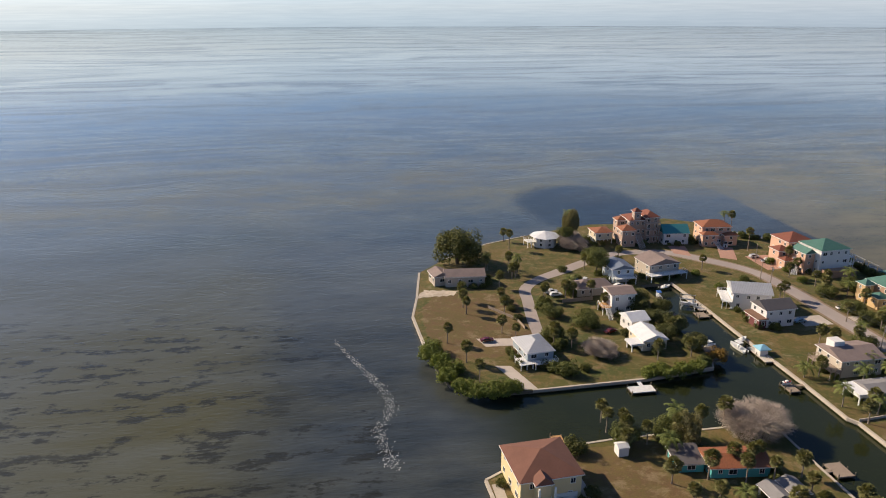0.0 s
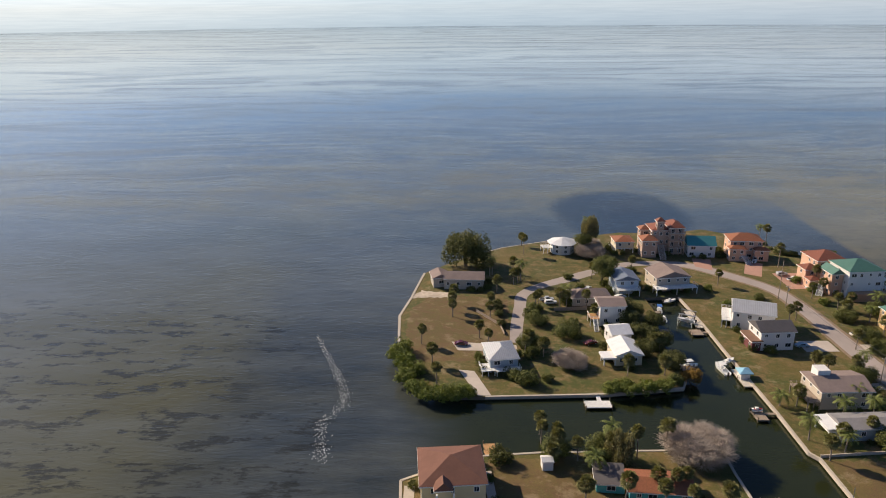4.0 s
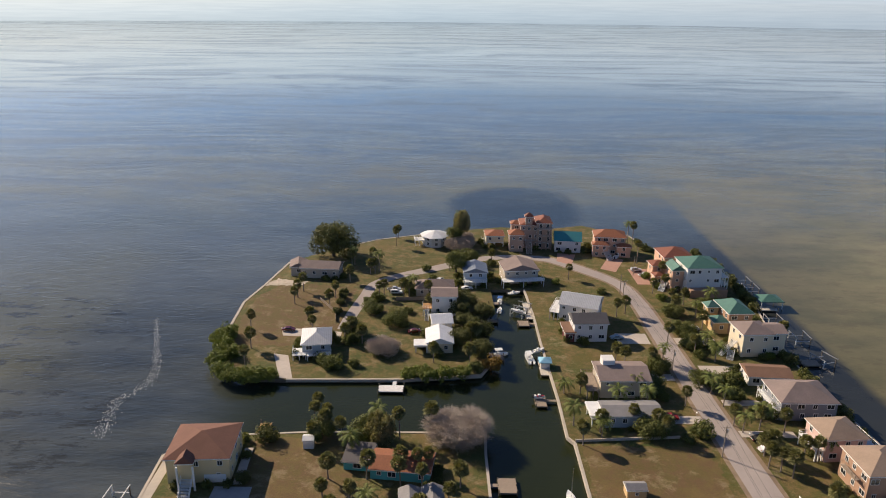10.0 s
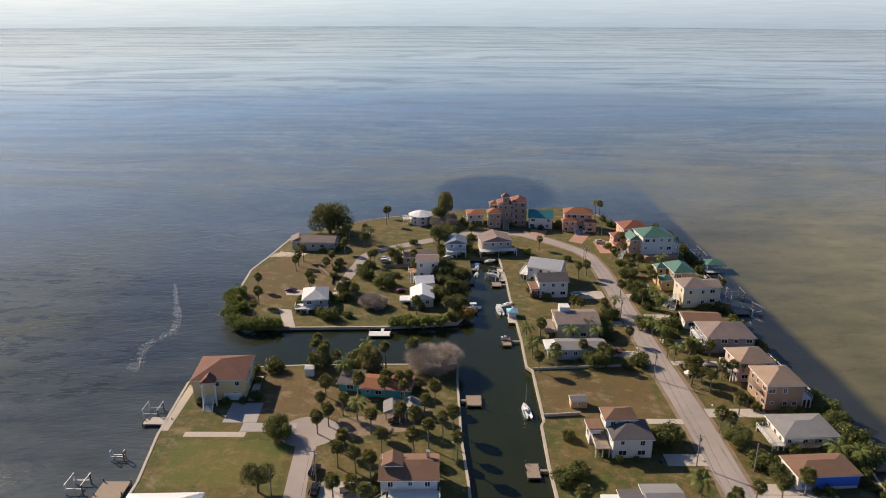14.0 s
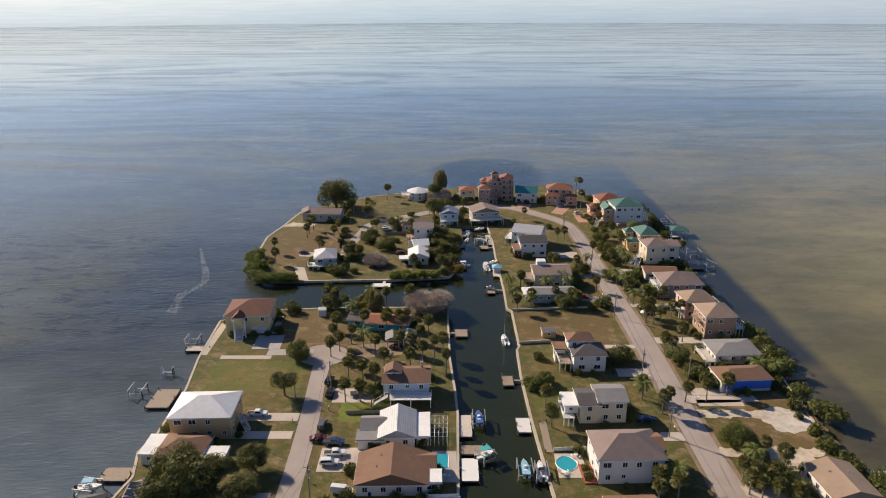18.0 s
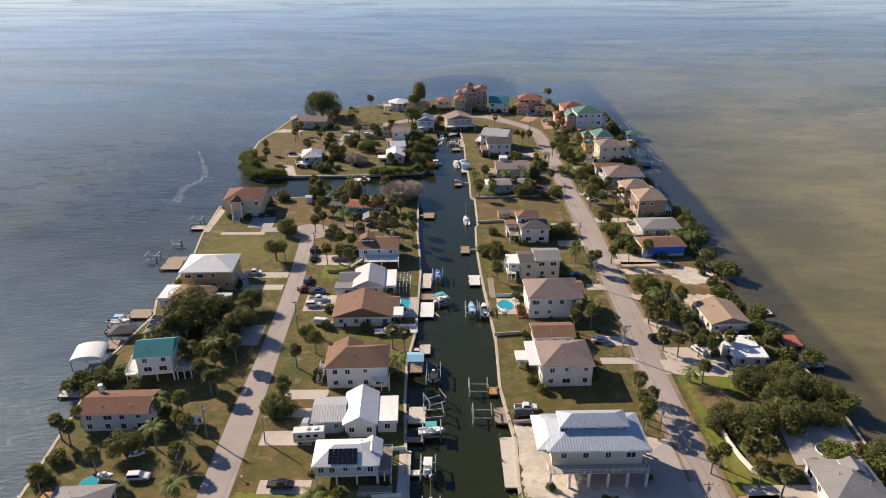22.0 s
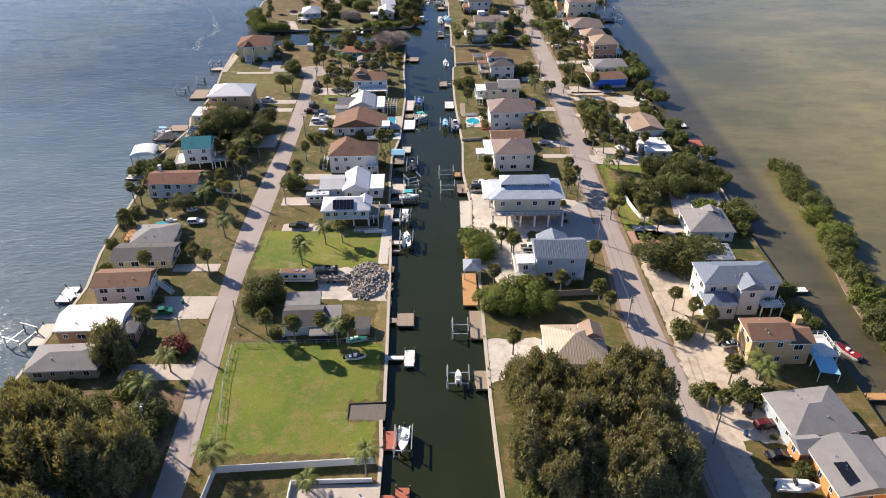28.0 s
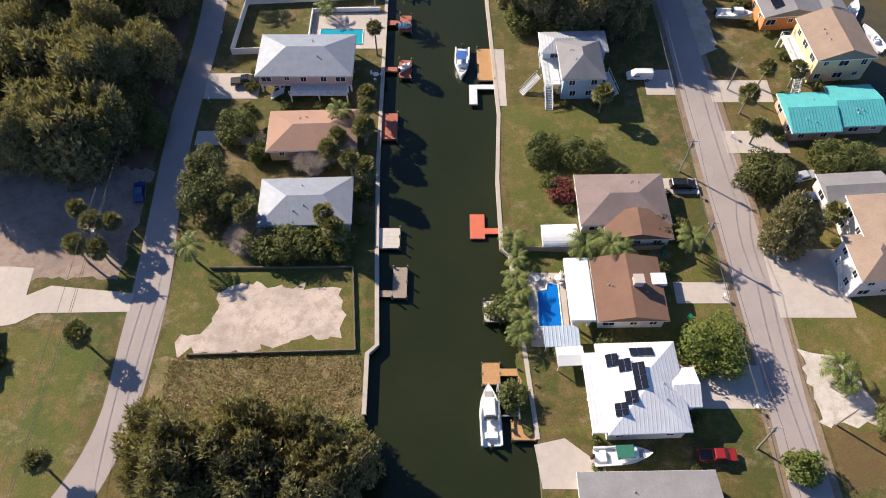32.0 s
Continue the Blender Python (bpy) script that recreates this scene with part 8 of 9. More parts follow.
def boat(x, y, turn, ln, label, z=0.0, cover=None, top=None, kind="open"):
    wd, ht = ln * 0.34, max(0.9, ln * 0.17)
    th = thing("boat", label, "boat", x, y, turn, z - 0.22 * ht if z < 0.3 else z, "boats of the canal")
    key = round(ln, 1)
    if key not in BOAT:
        BOAT[key] = mesh_of("hull", hull_mesh(ln, wd, ht), "hull")
    share("hull", BOAT[key], th, Matrix())
    part("engine", new_box(-ln / 2 - 0.55, -0.25, 0.3 * ht, -ln / 2 - 0.02, 0.25, ht + 0.35, 0.08), "dark", th)
    if kind == "cabin":
        part("cabin", new_box(-ln * 0.08, -wd * 0.3, ht * 0.9, ln * 0.24, wd * 0.3, ht + 0.9, 0.25), "hull", th)
        part("windscreen", new_box(-ln * 0.13, -wd * 0.3, ht + 0.35, -ln * 0.085, wd * 0.3, ht + 1.1, 0.02), "glass", th)
        part("seat", new_box(-ln * 0.4, -wd * 0.3, ht * 0.55, -ln * 0.3, wd * 0.3, ht * 0.95, 0.06), "trim", th)
        part("sunpad", new_box(ln * 0.26, -wd * 0.2, ht * 1.04, ln * 0.36, wd * 0.2, ht * 1.12, 0.04), "drive_grey", th)
    elif kind == "sail":
        part("cabin", new_box(-ln * 0.1, -wd * 0.26, ht * 0.9, ln * 0.22, wd * 0.26, ht + 0.45, 0.15), "hull", th)
        b = bmesh.new()
        beam(b, (ln * 0.1, 0, ht), (ln * 0.1, 0, ht + ln * 1.15), 0.09, 8, 0.06), beam(b, (ln * 0.1, 0, ht + 1.3), (-ln * 0.35, 0, ht + 1.3), 0.07, 6)
        part("mast", b, "frame_alu", th)
        b = bmesh.new()
        beam(b, (-ln * 0.33, 0, ht + 1.42), (ln * 0.08, 0, ht + 1.45), 0.16, 6)
        part("furled_sail", b, "trim", th)
    else:
        part("console", new_box(-0.5, -0.4, ht * 0.6, 0.35, 0.4, ht + 0.55, 0.08), "hull", th)
        part("seat", new_box(-1.5, -0.5, ht * 0.6, -0.9, 0.5, ht * 0.6 + 0.55, 0.06), "trim", th)
    if top:
        b = bmesh.new()
        for sx in (-1.0, 0.9):
            for sy in (-0.7, 0.7):
                beam(b, (sx, sy, ht * 0.8), (sx * 0.9, sy, ht + 1.5), 0.04, 5)
        part("canopy_frame", b, "frame_alu", th)
        part("canopy", new_box(-1.4, -0.95, ht + 1.5, 1.2, 0.95, ht + 1.6, 0.04), top, th)
    if cover:
        b = hull_mesh(ln * 0.93, wd * 0.96, 0.5)
        for v in b.verts:
            v.co.z = ht * 1.02 + 0.25 * max(0, 1 - abs(v.co.y) / (wd * 0.5)) * (1 if v.co.z > 0.2 else 0.2)
        part("cover", b, cover, th)


def dock(x0, y0, x1, y1, mat="wood", z=0.85, walk=None, label="weathered wooden dock on piles", piles=True):
    """A deck between two corners on piles; walk: a gangway strip (x0, y0, x1, y1) to the bank."""
    cx, cy = (x0 + x1) / 2, (y0 + y1) / 2
    th = thing("dock", label, "dock", cx, cy, 0, 0.0, "docks of the canal")
    hx, hy = abs(x1 - x0) / 2, abs(y1 - y0) / 2
    part("deck", new_box(-hx, -hy, z - 0.18, hx, hy, z, 0.02), mat, th)
    part("rim_joist", new_box(-hx - 0.05, -hy - 0.05, z - 0.42, hx + 0.05, hy + 0.05, z - 0.181), "pile", th)
    if piles:
        for px in (-hx, hx):
            for py in (-hy, 0, hy):
                b = bmesh.new()
                beam(b, (px, py, -1.2), (px, py, z + rng.choice((0.1, 0.6, 0.9))), 0.16, 8)
                part("post", b, "pile", th)
    if walk:
        a0, b0, a1, b1 = walk
        part("gangway", new_box(min(a0, a1) - cx, min(b0, b1) - cy, z - 0.17, max(a0, a1) - cx, max(b0, b1) - cy, z + 0.02), mat, th)


def lift(x, y, ln=6.0, wd=3.6, turn=0.0, z=1.3):
    """A boat lift: four white-capped piles, two cradle beams and cross beams."""
    th = thing("boat_lift", "boat lift of four piles with steel cradle beams", "boat lift", x, y, turn, 0.0, "boat lifts")
    for px in (-wd / 2, wd / 2):
        for py in (-ln * 0.35, ln * 0.35):
            b = bmesh.new()
            beam(b, (px, py, -1.2), (px, py, 2.6), 0.17, 8)
            part("post", b, "trim" if px < 0 else "pile", th)
        b = bmesh.new()
        box(b, px - 0.1, -ln * 0.42, 2.6, px + 0.1, ln * 0.42, 2.85)
        part("top_beam", b, "steel", th)
    for py in (-ln * 0.28, ln * 0.28):
        part("cradle", new_box(-wd / 2, py - 0.12, z - 0.25, wd / 2, py + 0.12, z - 0.02), "steel", th)


TEAL = simple("teal_canvas", (0.05, 0.42, 0.45), 0.7)
BLUEC = simple("blue_canvas", (0.03, 0.12, 0.40), 0.7)
LTBLUE = simple("light_blue_canvas", (0.25, 0.50, 0.66), 0.7)
# west bank
dock(31.9, -0.2, 37.2, 6.4, "wood_red", label="red-stained dock with a low railing beside the seawall")
dock(34.6, -25, 38.6, -20.8, "wood_pale", walk=None, label="covered slip with a teal roof"), dock(37.7, -34.8, 40.1, -28.9, "wood", walk=(34.8, -34.6, 37.7, -33.4))
dock(36.7, 30.2, 39.2, 35.0, "wood_red", walk=(33.6, 32, 36.7, 33.4), label="small red dock for a water scooter"), dock(37.0, 16.2, 39.5, 21.2, "wood_red", walk=(33.8, 18, 37, 19.2), label="small red dock for a water scooter")
boat(37.9, 31.0, 0, 2.8, "teal and white water scooter on its dock", 0.85, cover=TEAL), boat(38.3, 18.6, 40, 2.8, "grey and white water scooter on its dock", 0.85)
dock(36.7, 67.4, 39.0, 72.8, "white_deck", walk=(32.8, 69.6, 36.7, 70.8), label="white floating dock with a gangway"), dock(34.4, 81.4, 38.4, 86.2, "wood", walk=(32, 82.6, 34.4, 84.4))
dock(33.6, 44, 36.2, 48.6, "wood_red"), lift(37.6, 45.4, 7.5, 3.4), boat(37.6, 45.6, -92, 6.6, "white open motorboat on a lift", 1.1)
dock(30.6, 215.6, 34.0, 226, "wood_pale"), lift(36.0, 223, 7, 3.4), boat(36.0, 223, 92, 6.5, "motorboat under a blue cover on a lift", 1.1, cover=BLUEC)
dock(30.8, 207.8, 36.6, 211.6, "wood"), dock(30.7, 197, 35.0, 206, "hull", label="white flat-roofed boat slip"), lift(37.0, 206.4, 6, 3.6, 30), boat(37.0, 206.4, 30, 5.6, "white motorboat with a teal canopy on a lift", 1.2, top=TEAL)
dock(31.2, 176.9, 34.2, 181.6, "wood_pale", walk=(28.2, 178.4, 31.2, 179.8)), dock(28.4, 168, 32.2, 172.4, "wood"), lift(35.2, 166.5, 8, 3.6, 0), boat(35.2, 166.5, 88, 7.0, "dark motorboat on a lift", 1.0, cover=simple("black_canvas", (0.02, 0.02, 0.025), 0.7))
b = roof_mesh("gable_x", 4.6, 4.6, 3.4, 0.7)
th = thing("boat_shelter", "small shelter with a light blue canvas roof over the dock", "shelter", 30.4, 170.2, 0, 0.85)
part("roof", b, LTBLUE, th)
for px in (-2, 2):
    for py in (-2, 2):
        part("post", new_box(px - 0.08, py - 0.08, 0, px + 0.08, py + 0.08, 3.3), "trim", th)
dock(29.2, 147.2, 33.6, 153.4, "wood_pale", walk=(28.6, 149, 29.4, 151)), lift(35.6, 155.4, 5, 4.4, 25), lift(35.4, 150.4, 5.2, 4.4, 8), lift(35.0, 143.6, 6, 4.2), boat(35.0, 143.4, 5, 6.2, "white motorboat with a teal canopy on a lift", 1.0, top=TEAL)
dock(29.2, 140.6, 33.2, 142.2, "wood"), dock(29.6, 129.8, 33.0, 131.4, "white_deck"), lift(34.4, 131.4, 6.5, 3.2), boat(34.4, 131.2, 88, 5.2, "small white motorboat on a lift", 1.1, kind="open", top="hull")
dock(30.6, 117.4, 34.0, 119.2, "wood_pale"), dock(30.6, 113.6, 33.8, 114.4, "wood"), lift(35.2, 118.8, 7, 3.6), boat(35.2, 118.6, 92, 7.0, "white sailing boat on a lift", 1.0, kind="sail")
dock(30.0, 275.8, 34.4, 281.4, "wood", walk=(27.6, 278, 30, 279.2)), dock(28.2, 232, 29.8, 241.6, "wood_red")
dock(-3.4, 321.6, 4.2, 325.4, "white_deck", walk=(0.6, 325.4, 1.8, 328.6), label="white floating T-shaped dock on the cross canal")
# east bank
dock(53.2, 15.4, 56.6, 24.6, "wood_new", label="orange-stained deck beside the seawall"), boat(50.0, 20.6, -92, 9.0, "white cabin cruiser with a blue sunshade moored at a deck", 0.0, kind="cabin", top=BLUEC), dock(51.4, 8.8, 53.0, 14.2, "white_deck", walk=(53, 13, 57, 14.2), piles=False, label="small white floating dock")
dock(51.0, -22.8, 53.6, -17.6, simple("orange_red_deck", (0.6, 0.14, 0.07), 0.7), 0.5, walk=(53.6, -21.8, 56.2, -20.6), label="orange-red floating dock with a gangway", piles=False)
dock(53.0, -39.2, 55.6, -35.4, "wood_pale", walk=(55.6, -37.6, 59, -36.6)), dock(52.4, -50, 55.2, -46.4, "wood_new", label="new orange-brown timber dock"), dock(58.0, -50.2, 60.6, -45, "wood_new", walk=(55.2, -48.6, 58, -47.4), label="new orange-brown timber dock"), dock(56.6, -58.8, 60.2, -55.8, "wood_new", label="new orange-brown timber deck")
boat(53.4, -54.8, 92, 9.6, "white motor cruiser moored at a timber dock", 0.0, kind="cabin"), lift(56.2, -53.2, 7, 3)
boat(72.4, -61.6, 3, 8.4, "white motorboat with a green cover on a trailer", 1.9, kind="cabin", top=simple("green_canvas", (0.03, 0.16, 0.10), 0.7))
dock(51.8, 76.6, 54.8, 87, "wood"), lift(49.4, 79.6, 6, 3.6), dock(52.2, 60.2, 55.2, 65.8, "wood"), lift(48.6, 63.2, 6, 4.6), boat(48.6, 63, 90, 4.2, "small white dinghy on a lift", 1.0)
dock(50.4, 89.2, 54.0, 103, "wood_new", label="new orange-brown timber deck along the seawall"), dock(51.4, 107, 53.8, 121, "wood_new", label="new orange-brown timber deck along the seawall"), dock(50.6, 126, 54.0, 142, "wood_pale", label="pale timber deck along the seawall")
th = thing("pavilion", "open dock pavilion with a blue-grey metal roof", "pavilion", 53.0, 102.5, 0, 0.85)
part("roof", roof_mesh("hip", 4.8, 5.6, 3.0, 1.3), R_BLUE, th)
for px in (-2, 2):
    for py in (-2.3, 2.3):
        part("post", new_box(px - 0.1, py - 0.1, 0, px + 0.1, py + 0.1, 2.95), "trim", th)
dock(50.0, 147, 53.2, 153, "wood"), lift(46.6, 160.6, 5.5, 4.6), dock(49.2, 158.4, 51.6, 161.4, "wood_new"), lift(47.0, 150.0, 5.5, 4.4)
dock(46.3, 217.6, 50.0, 224.6, "white_deck", label="white dock with a gangway"), dock(52.4, 208, 54.4, 222, "wood", 1.3, label="timber landing deck along the seawall"), lift(46.4, 200.6, 7, 3.6), boat(46.4, 200.6, 92, 6.4, "motorboat under a light blue cover on a lift", 1.1, cover=LTBLUE)
lift(50.4, 199.6, 7, 3.0), boat(50.2, 199.8, 92, 7.0, "white motorboat beside the deck", 0.9, kind="cabin")
dock(44.2, 242.4, 47.4, 248.2, "wood", walk=(47.4, 245, 50.2, 245.8)), boat(47.0, 273.5, 96, 7.2, "white sailing boat moored at the seawall", 0.0, kind="sail")
dock(43.2, 314.6, 46.4, 320, "wood", walk=(46.4, 317.4, 50.2, 318.4)), boat(44.6, 318.8, 0, 3.2, "red canoe lying on a dock", 0.9, cover=PAINT["red"])
dock(46.8, 333, 49.8, 344, "wood_pale", label="cream dock with a small boat house"), boat(44.2, 345, 100, 7.5, "white motorboat with a tower moored by a dock", 0.0, top="hull"), boat(47.6, 348.4, 30, 5.0, "white motorboat on a lift", 1.0)
th = thing("pavilion", "small dock hut with a pale blue roof", "pavilion", 48.6, 338.6, 0, 0.85)
part("roof", roof_mesh("pyramid", 4.2, 4.2, 2.4, 1.0), LTBLUE, th), part("hut", new_box(-1.4, -1.4, 0, 1.4, 1.4, 2.3), W_WHITE, th)
dock(42.8, 369, 46.8, 373.4, "wood", walk=(46.8, 370.4, 49.4, 371.6)), lift(43.8, 379.6, 7, 4.4, 60), lift(45.6, 384.0, 7, 4.4, 60), boat(43.8, 379.6, 150, 6.2, "white motorboat on a tilted lift", 1.1), dock(46.2, 375, 48.8, 390, "wood_pale")
dock(31.4, 342.8, 35.8, 346.4, "wood"), boat(34.4, 347.2, 10, 6.4, "white pontoon boat with rails moored by the trees", 0.0, top="hull"), dock(31, 372, 35.6, 374, "wood"), dock(33, 388, 37, 390, "wood"), boat(37.6, 392, 80, 5.4, "small boat with a blue canopy", 0.0, top=BLUEC), boat(37.0, 383.5, 80, 5.0, "small white motorboat at a dock", 0.0), boat(43.6, 399.0, 20, 5.4, "white motorboat on the canal's end", 0.6)
# west shore
dock(-51.4, 91.6, -47.6, 98, "white_deck", walk=(-47.6, 93.6, -45, 95), label="white floating dock on the bay"), dock(-50.2, 75, -46, 83, "wood_pale"), lift(-52.6, 77.6, 6, 5.4, 70)
dock(-58.6, 158, -53, 161.4, "wood_pale", label="pale dock on the bay"), dock(-60.0, 188.6, -53, 191, "wood"), lift(-57.6, 193.2, 6, 4.6, 80), boat(-57.4, 193.4, 5, 5.8, "boat with a blue canopy on a lift", 1.2, top=LTBLUE)
dock(-57.4, 197, -50.4, 202.2, "wood", label="tumbledown grey dock with loose gear"), dock(-60, 265.2, -52.4, 268.8, "drive", label="concrete landing by the yellow house"), lift(-59.4, 271.6, 6, 4.2, 0), dock(-59.2, 230, -52.6, 240.2, "wood"), lift(-64.5, 238.4, 6, 4, 0), lift(-60, 250, 1.5, 3.4, 0)
dock(-57, 180, -51.6, 184.6, "wood"), dock(-34, 298.8, -31, 304, "wood_new", label="small timber dock on the cross canal")
th = thing("boat_shelter", "boat slip under a curved white canvas roof", "shelter", -57.5, 174.2, 10, 0.0)
part("canopy", roof_mesh("barrel", 8.4, 7.6, 3.2, 1.3), "hull", th)
for px in (-3.9, 3.9):
    for py in (-3.4, 3.4):
        b = bmesh.new()
        beam(b, (px, py, -1), (px, py, 3.2), 0.12, 6)
        part("post", b, "pile", th)
th = thing("gazebo", "small dark-roofed gazebo on a dock", "gazebo", -53.6, 186.2, 10, 0.85)
part("roof", roof_mesh("hip", 6.4, 5.4, 2.6, 1.2), R_DARK, th)
for px in (-2.6, 2.6):
    for py in (-2.1, 2.1):
        part("post", new_box(px - 0.1, py - 0.1, 0, px + 0.1, py + 0.1, 2.55), "pile", th)
# east shore
for x0, y0, x1, y1, mat in ((131, 198, 137, 201, "white_deck"), (133, 180, 138, 186, "wood_red"), (133, 268, 137.5, 271.6, "wood_new"), (131.5, 246, 137, 248.4, "wood"), (128.5, 227, 134, 229, "wood"), (133.4, 170, 139, 172.4, "white_deck"), (133.4, 94, 137.4, 96, "white_deck"), (133.4, 56.4, 138, 58.4, "wood_new"), (133.2, 342, 139, 346, "wood"), (137.6, 386, 144, 390, "wood_pale")):
    dock(x0, y0, x1, y1, mat)
lift(140.5, 361, 8, 5, 0), lift(140.8, 345, 8, 5, 20), lift(141, 406, 8, 5, 0), lift(141, 414, 8, 5, 0), lift(137.5, 376, 7, 5, 0)
th = thing("boat_house", "boat slip under a dark green hip roof", "shelter", 142.5, 392, 0, 0.0)
part("roof", roof_mesh("hip", 9, 8, 3.4, 1.6), R_GREEN, th)
for px in (-4, 4):
    for py in (-3.5, 3.5):
        b = bmesh.new()
        beam(b, (px, py, -1), (px, py, 3.3), 0.15, 6)
        part("post", b, "trim", th)
boat(136.6, 72.0, 120, 6.5, "red motorboat moored by the deck", 0.0, cover=PAINT["red"]), boat(137.8, 50.0, 100, 7.5, "white motorboat with a canopy on the shore", 0.0, top=LTBLUE), boat(138.0, 28.0, 105, 8.0, "white motorboat beside a dock", 0.0), boat(136.4, 37.0, 60, 7.0, "grey motorboat tied to the seawall", 0.0)
boat(110.6, 72.6, 5, 5.4, "boat under a black cover on a trailer", 1.7, cover=simple("black_cover", (0.02, 0.02, 0.022), 0.7)), boat(108.8, 33.4, -5, 7.6, "white motorboat on a trailer beside the house", 1.8, kind="cabin"), boat(-22.6, 146.6, 175, 6.2, "dark and white motorboat on a trailer", 1.7, cover="hull"), boat(21.4, 186.4, 5, 6.4, "grey motorboat on a trailer on the lawn", 1.7), boat(94.2, 441.8, 60, 6.0, "white motorboat on a driveway", 1.7, kind="cabin")
boat(-33.8, 128.6, 0, 3.6, "small camouflaged boat on a trailer", 1.6), boat(-30.0, 131.2 + 4.6, 15, 3.4, "blue kayak lying on the lawn", 1.22, cover=PAINT["blue"]), boat(26.0, 69.4, 5, 4.6, "bare boat trailer on the lot", 1.31, cover="dark"), boat(25.6, 75.4, 8, 4.8, "green canoe lying on the grass", 1.22, cover=PAINT["green"])


# ---- pools, fences, poles ----
def pool(outline, mat, label, deck_mat, deck_outline):
    if deck_outline:
        pad(deck_outline, deck_mat, "pale pool terrace", GZ + 0.1, "pavement", "terrace")
    b = bmesh.new()
    slab(b, outline, GZ - 0.02, GZ + 0.115)
    ob = link_mesh("pool", b, mat)
    tagged(ob, label, "pool", kind="structure")
    b = bmesh.new()
    n = len(outline)
    for k in range(n):
        beam(b, (*outline[k], GZ + 0.12), (*outline[(k + 1) % n], GZ + 0.12), 0.13, 4)
    tagged(link_mesh("pool_coping", b, "trim"), "white pool coping", "coping", kind="structure")


pool(((61.8, -40.4), (65.7, -40.3), (65.6, -32.5), (63.8, -32.1), (63.5, -33.5), (61.9, -33.7)), "pool_blue", "blue swimming pool beside the brown-roofed house", "drive", rect(60.4, -43.8, 66.8, -30.2))
pool(((19.8, 27.4), (26.0, 27.6), (26.0, 25.4), (29.0, 25.4), (29.0, 30.0), (19.8, 30.2)), "pool", "turquoise L-shaped swimming pool behind a white wall", "drive", rect(17.8, 24.2, 33.4, 35.4))
pool([(57.0 + 2.3 * math.cos(a) * (1 + 0.18 * math.cos(2 * a)), 203.2 + 3.2 * math.sin(a)) for a in (2 * math.pi * k / 20 for k in range(20))], "pool", "kidney-shaped turquoise pool on a pale terrace", "drive", rect(54.4, 197.6, 61.4, 207.4))
pool(rect(24.6, 201.4, 27.6, 207.2), "pool", "small turquoise pool behind a house", "drive", rect(23.4, 196.0, 29.6, 208.6))
pool([(122.7 + 2.1 * math.cos(a), 136.6 + 2.2 * math.sin(a)) for a in (2 * math.pi * k / 20 for k in range(20))], "pool_dark", "round dark pool on a concrete terrace", "drive_grey", ((114, 132), (131, 132), (131.5, 146), (116, 146)))
th = thing("paddling_pool", "round aqua above-ground pool", "pool", -36.2, 126.4)
b = bmesh.new()
beam(b, (0, 0, 0), (0, 0, 1.0), 1.9, 24)
part("wall", b, TEAL, th)
b = bmesh.new()
beam(b, (0, 0, 0.9), (0, 0, 1.02), 1.75, 24)
part("water", b, "pool", th)
th = thing("storage_shed", "white metal storage shed with a curved roof", "shed", 66.4, -23.6, 2)
part("wall", new_box(-2.9, -2.1, 0, 2.9, 2.1, 1.6), W_WHITE, th)
o = part("roof", roof_mesh("barrel", 4.6, 6.2, 1.5, 0.9), R_WHITE, th)
o.matrix_basis = pose(0, 0, 0, 0, 0, 90)
th = thing("awning", "free-standing white awning on a lawn", "awning", 66.0, -46.4, 3)
part("roof", roof_mesh("gable_x", 4.2, 3.2, 2.4, 0.5), "hull", th)
for px in (-1.9, 1.9):
    for py in (-1.4, 1.4):
        part("post", new_box(px - 0.06, py - 0.06, 0, px + 0.06, py + 0.06, 2.35), "trim", th)
th = thing("awning", "low ribbed blue-white pool roof", "awning", 65.0, -43.0, 2)
part("roof", roof_mesh("shed", 5.6, 3.4, 2.2, 0.4), metal_roof("pale_blue_rib", (0.55, 0.62, 0.7), 0.4, metal=0.1), th)
for px in (-2.6, 2.6):
    for py in (-1.5, 1.5):
        part("post", new_box(px - 0.06, py - 0.06, 0, px + 0.06, py + 0.06, 2.15), "trim", th)
th = thing("shed", "small white garden shed", "shed", -18.6, 293.0, 3)
wing(th, 0, 0, 3.0, 3.0, 0, 0, 2.6, "gable_x", 0.6, W_WHITE, R_WHITE, ov=0.15, win="")
th = thing("shed", "small open shed with a dark roof", "shed", 26.7, 79.4, 2)
wing(th, 0, 0, 3.4, 3.8, 0, 0, 2.2, "shed", 0.4, W_BEIGE, R_DARK, ov=0.2, win="")


def fence(points, h, mat, label, thick=0.12, posts=2.4):
    """A fence of panels between posts; each panel and post is a part."""
    x0, y0 = points[0]
    th = thing("fence", label, "fence", x0, y0)
    for (ax, ay), (bx, by) in zip(points, points[1:]):
        n = max(1, int(math.hypot(bx - ax, by - ay) / posts))
        ang = math.degrees(math.atan2(by - ay, bx - ax))
        ln = math.hypot(bx - ax, by - ay) / n
        me = mesh_of("panel", new_box(0.06, -thick / 2, 0.06, ln - 0.06, thick / 2, h), mat)
        pm = mesh_of("post", new_box(-0.09, -0.09, 0, 0.09, 0.09, h + 0.12), mat)
        for k in range(n):
            m = pose(ax - x0 + (bx - ax) * k / n, ay - y0 + (by - ay) * k / n, 0, 0, 0, ang)
            share("panel", me, th, m), share("post", pm, th, m)


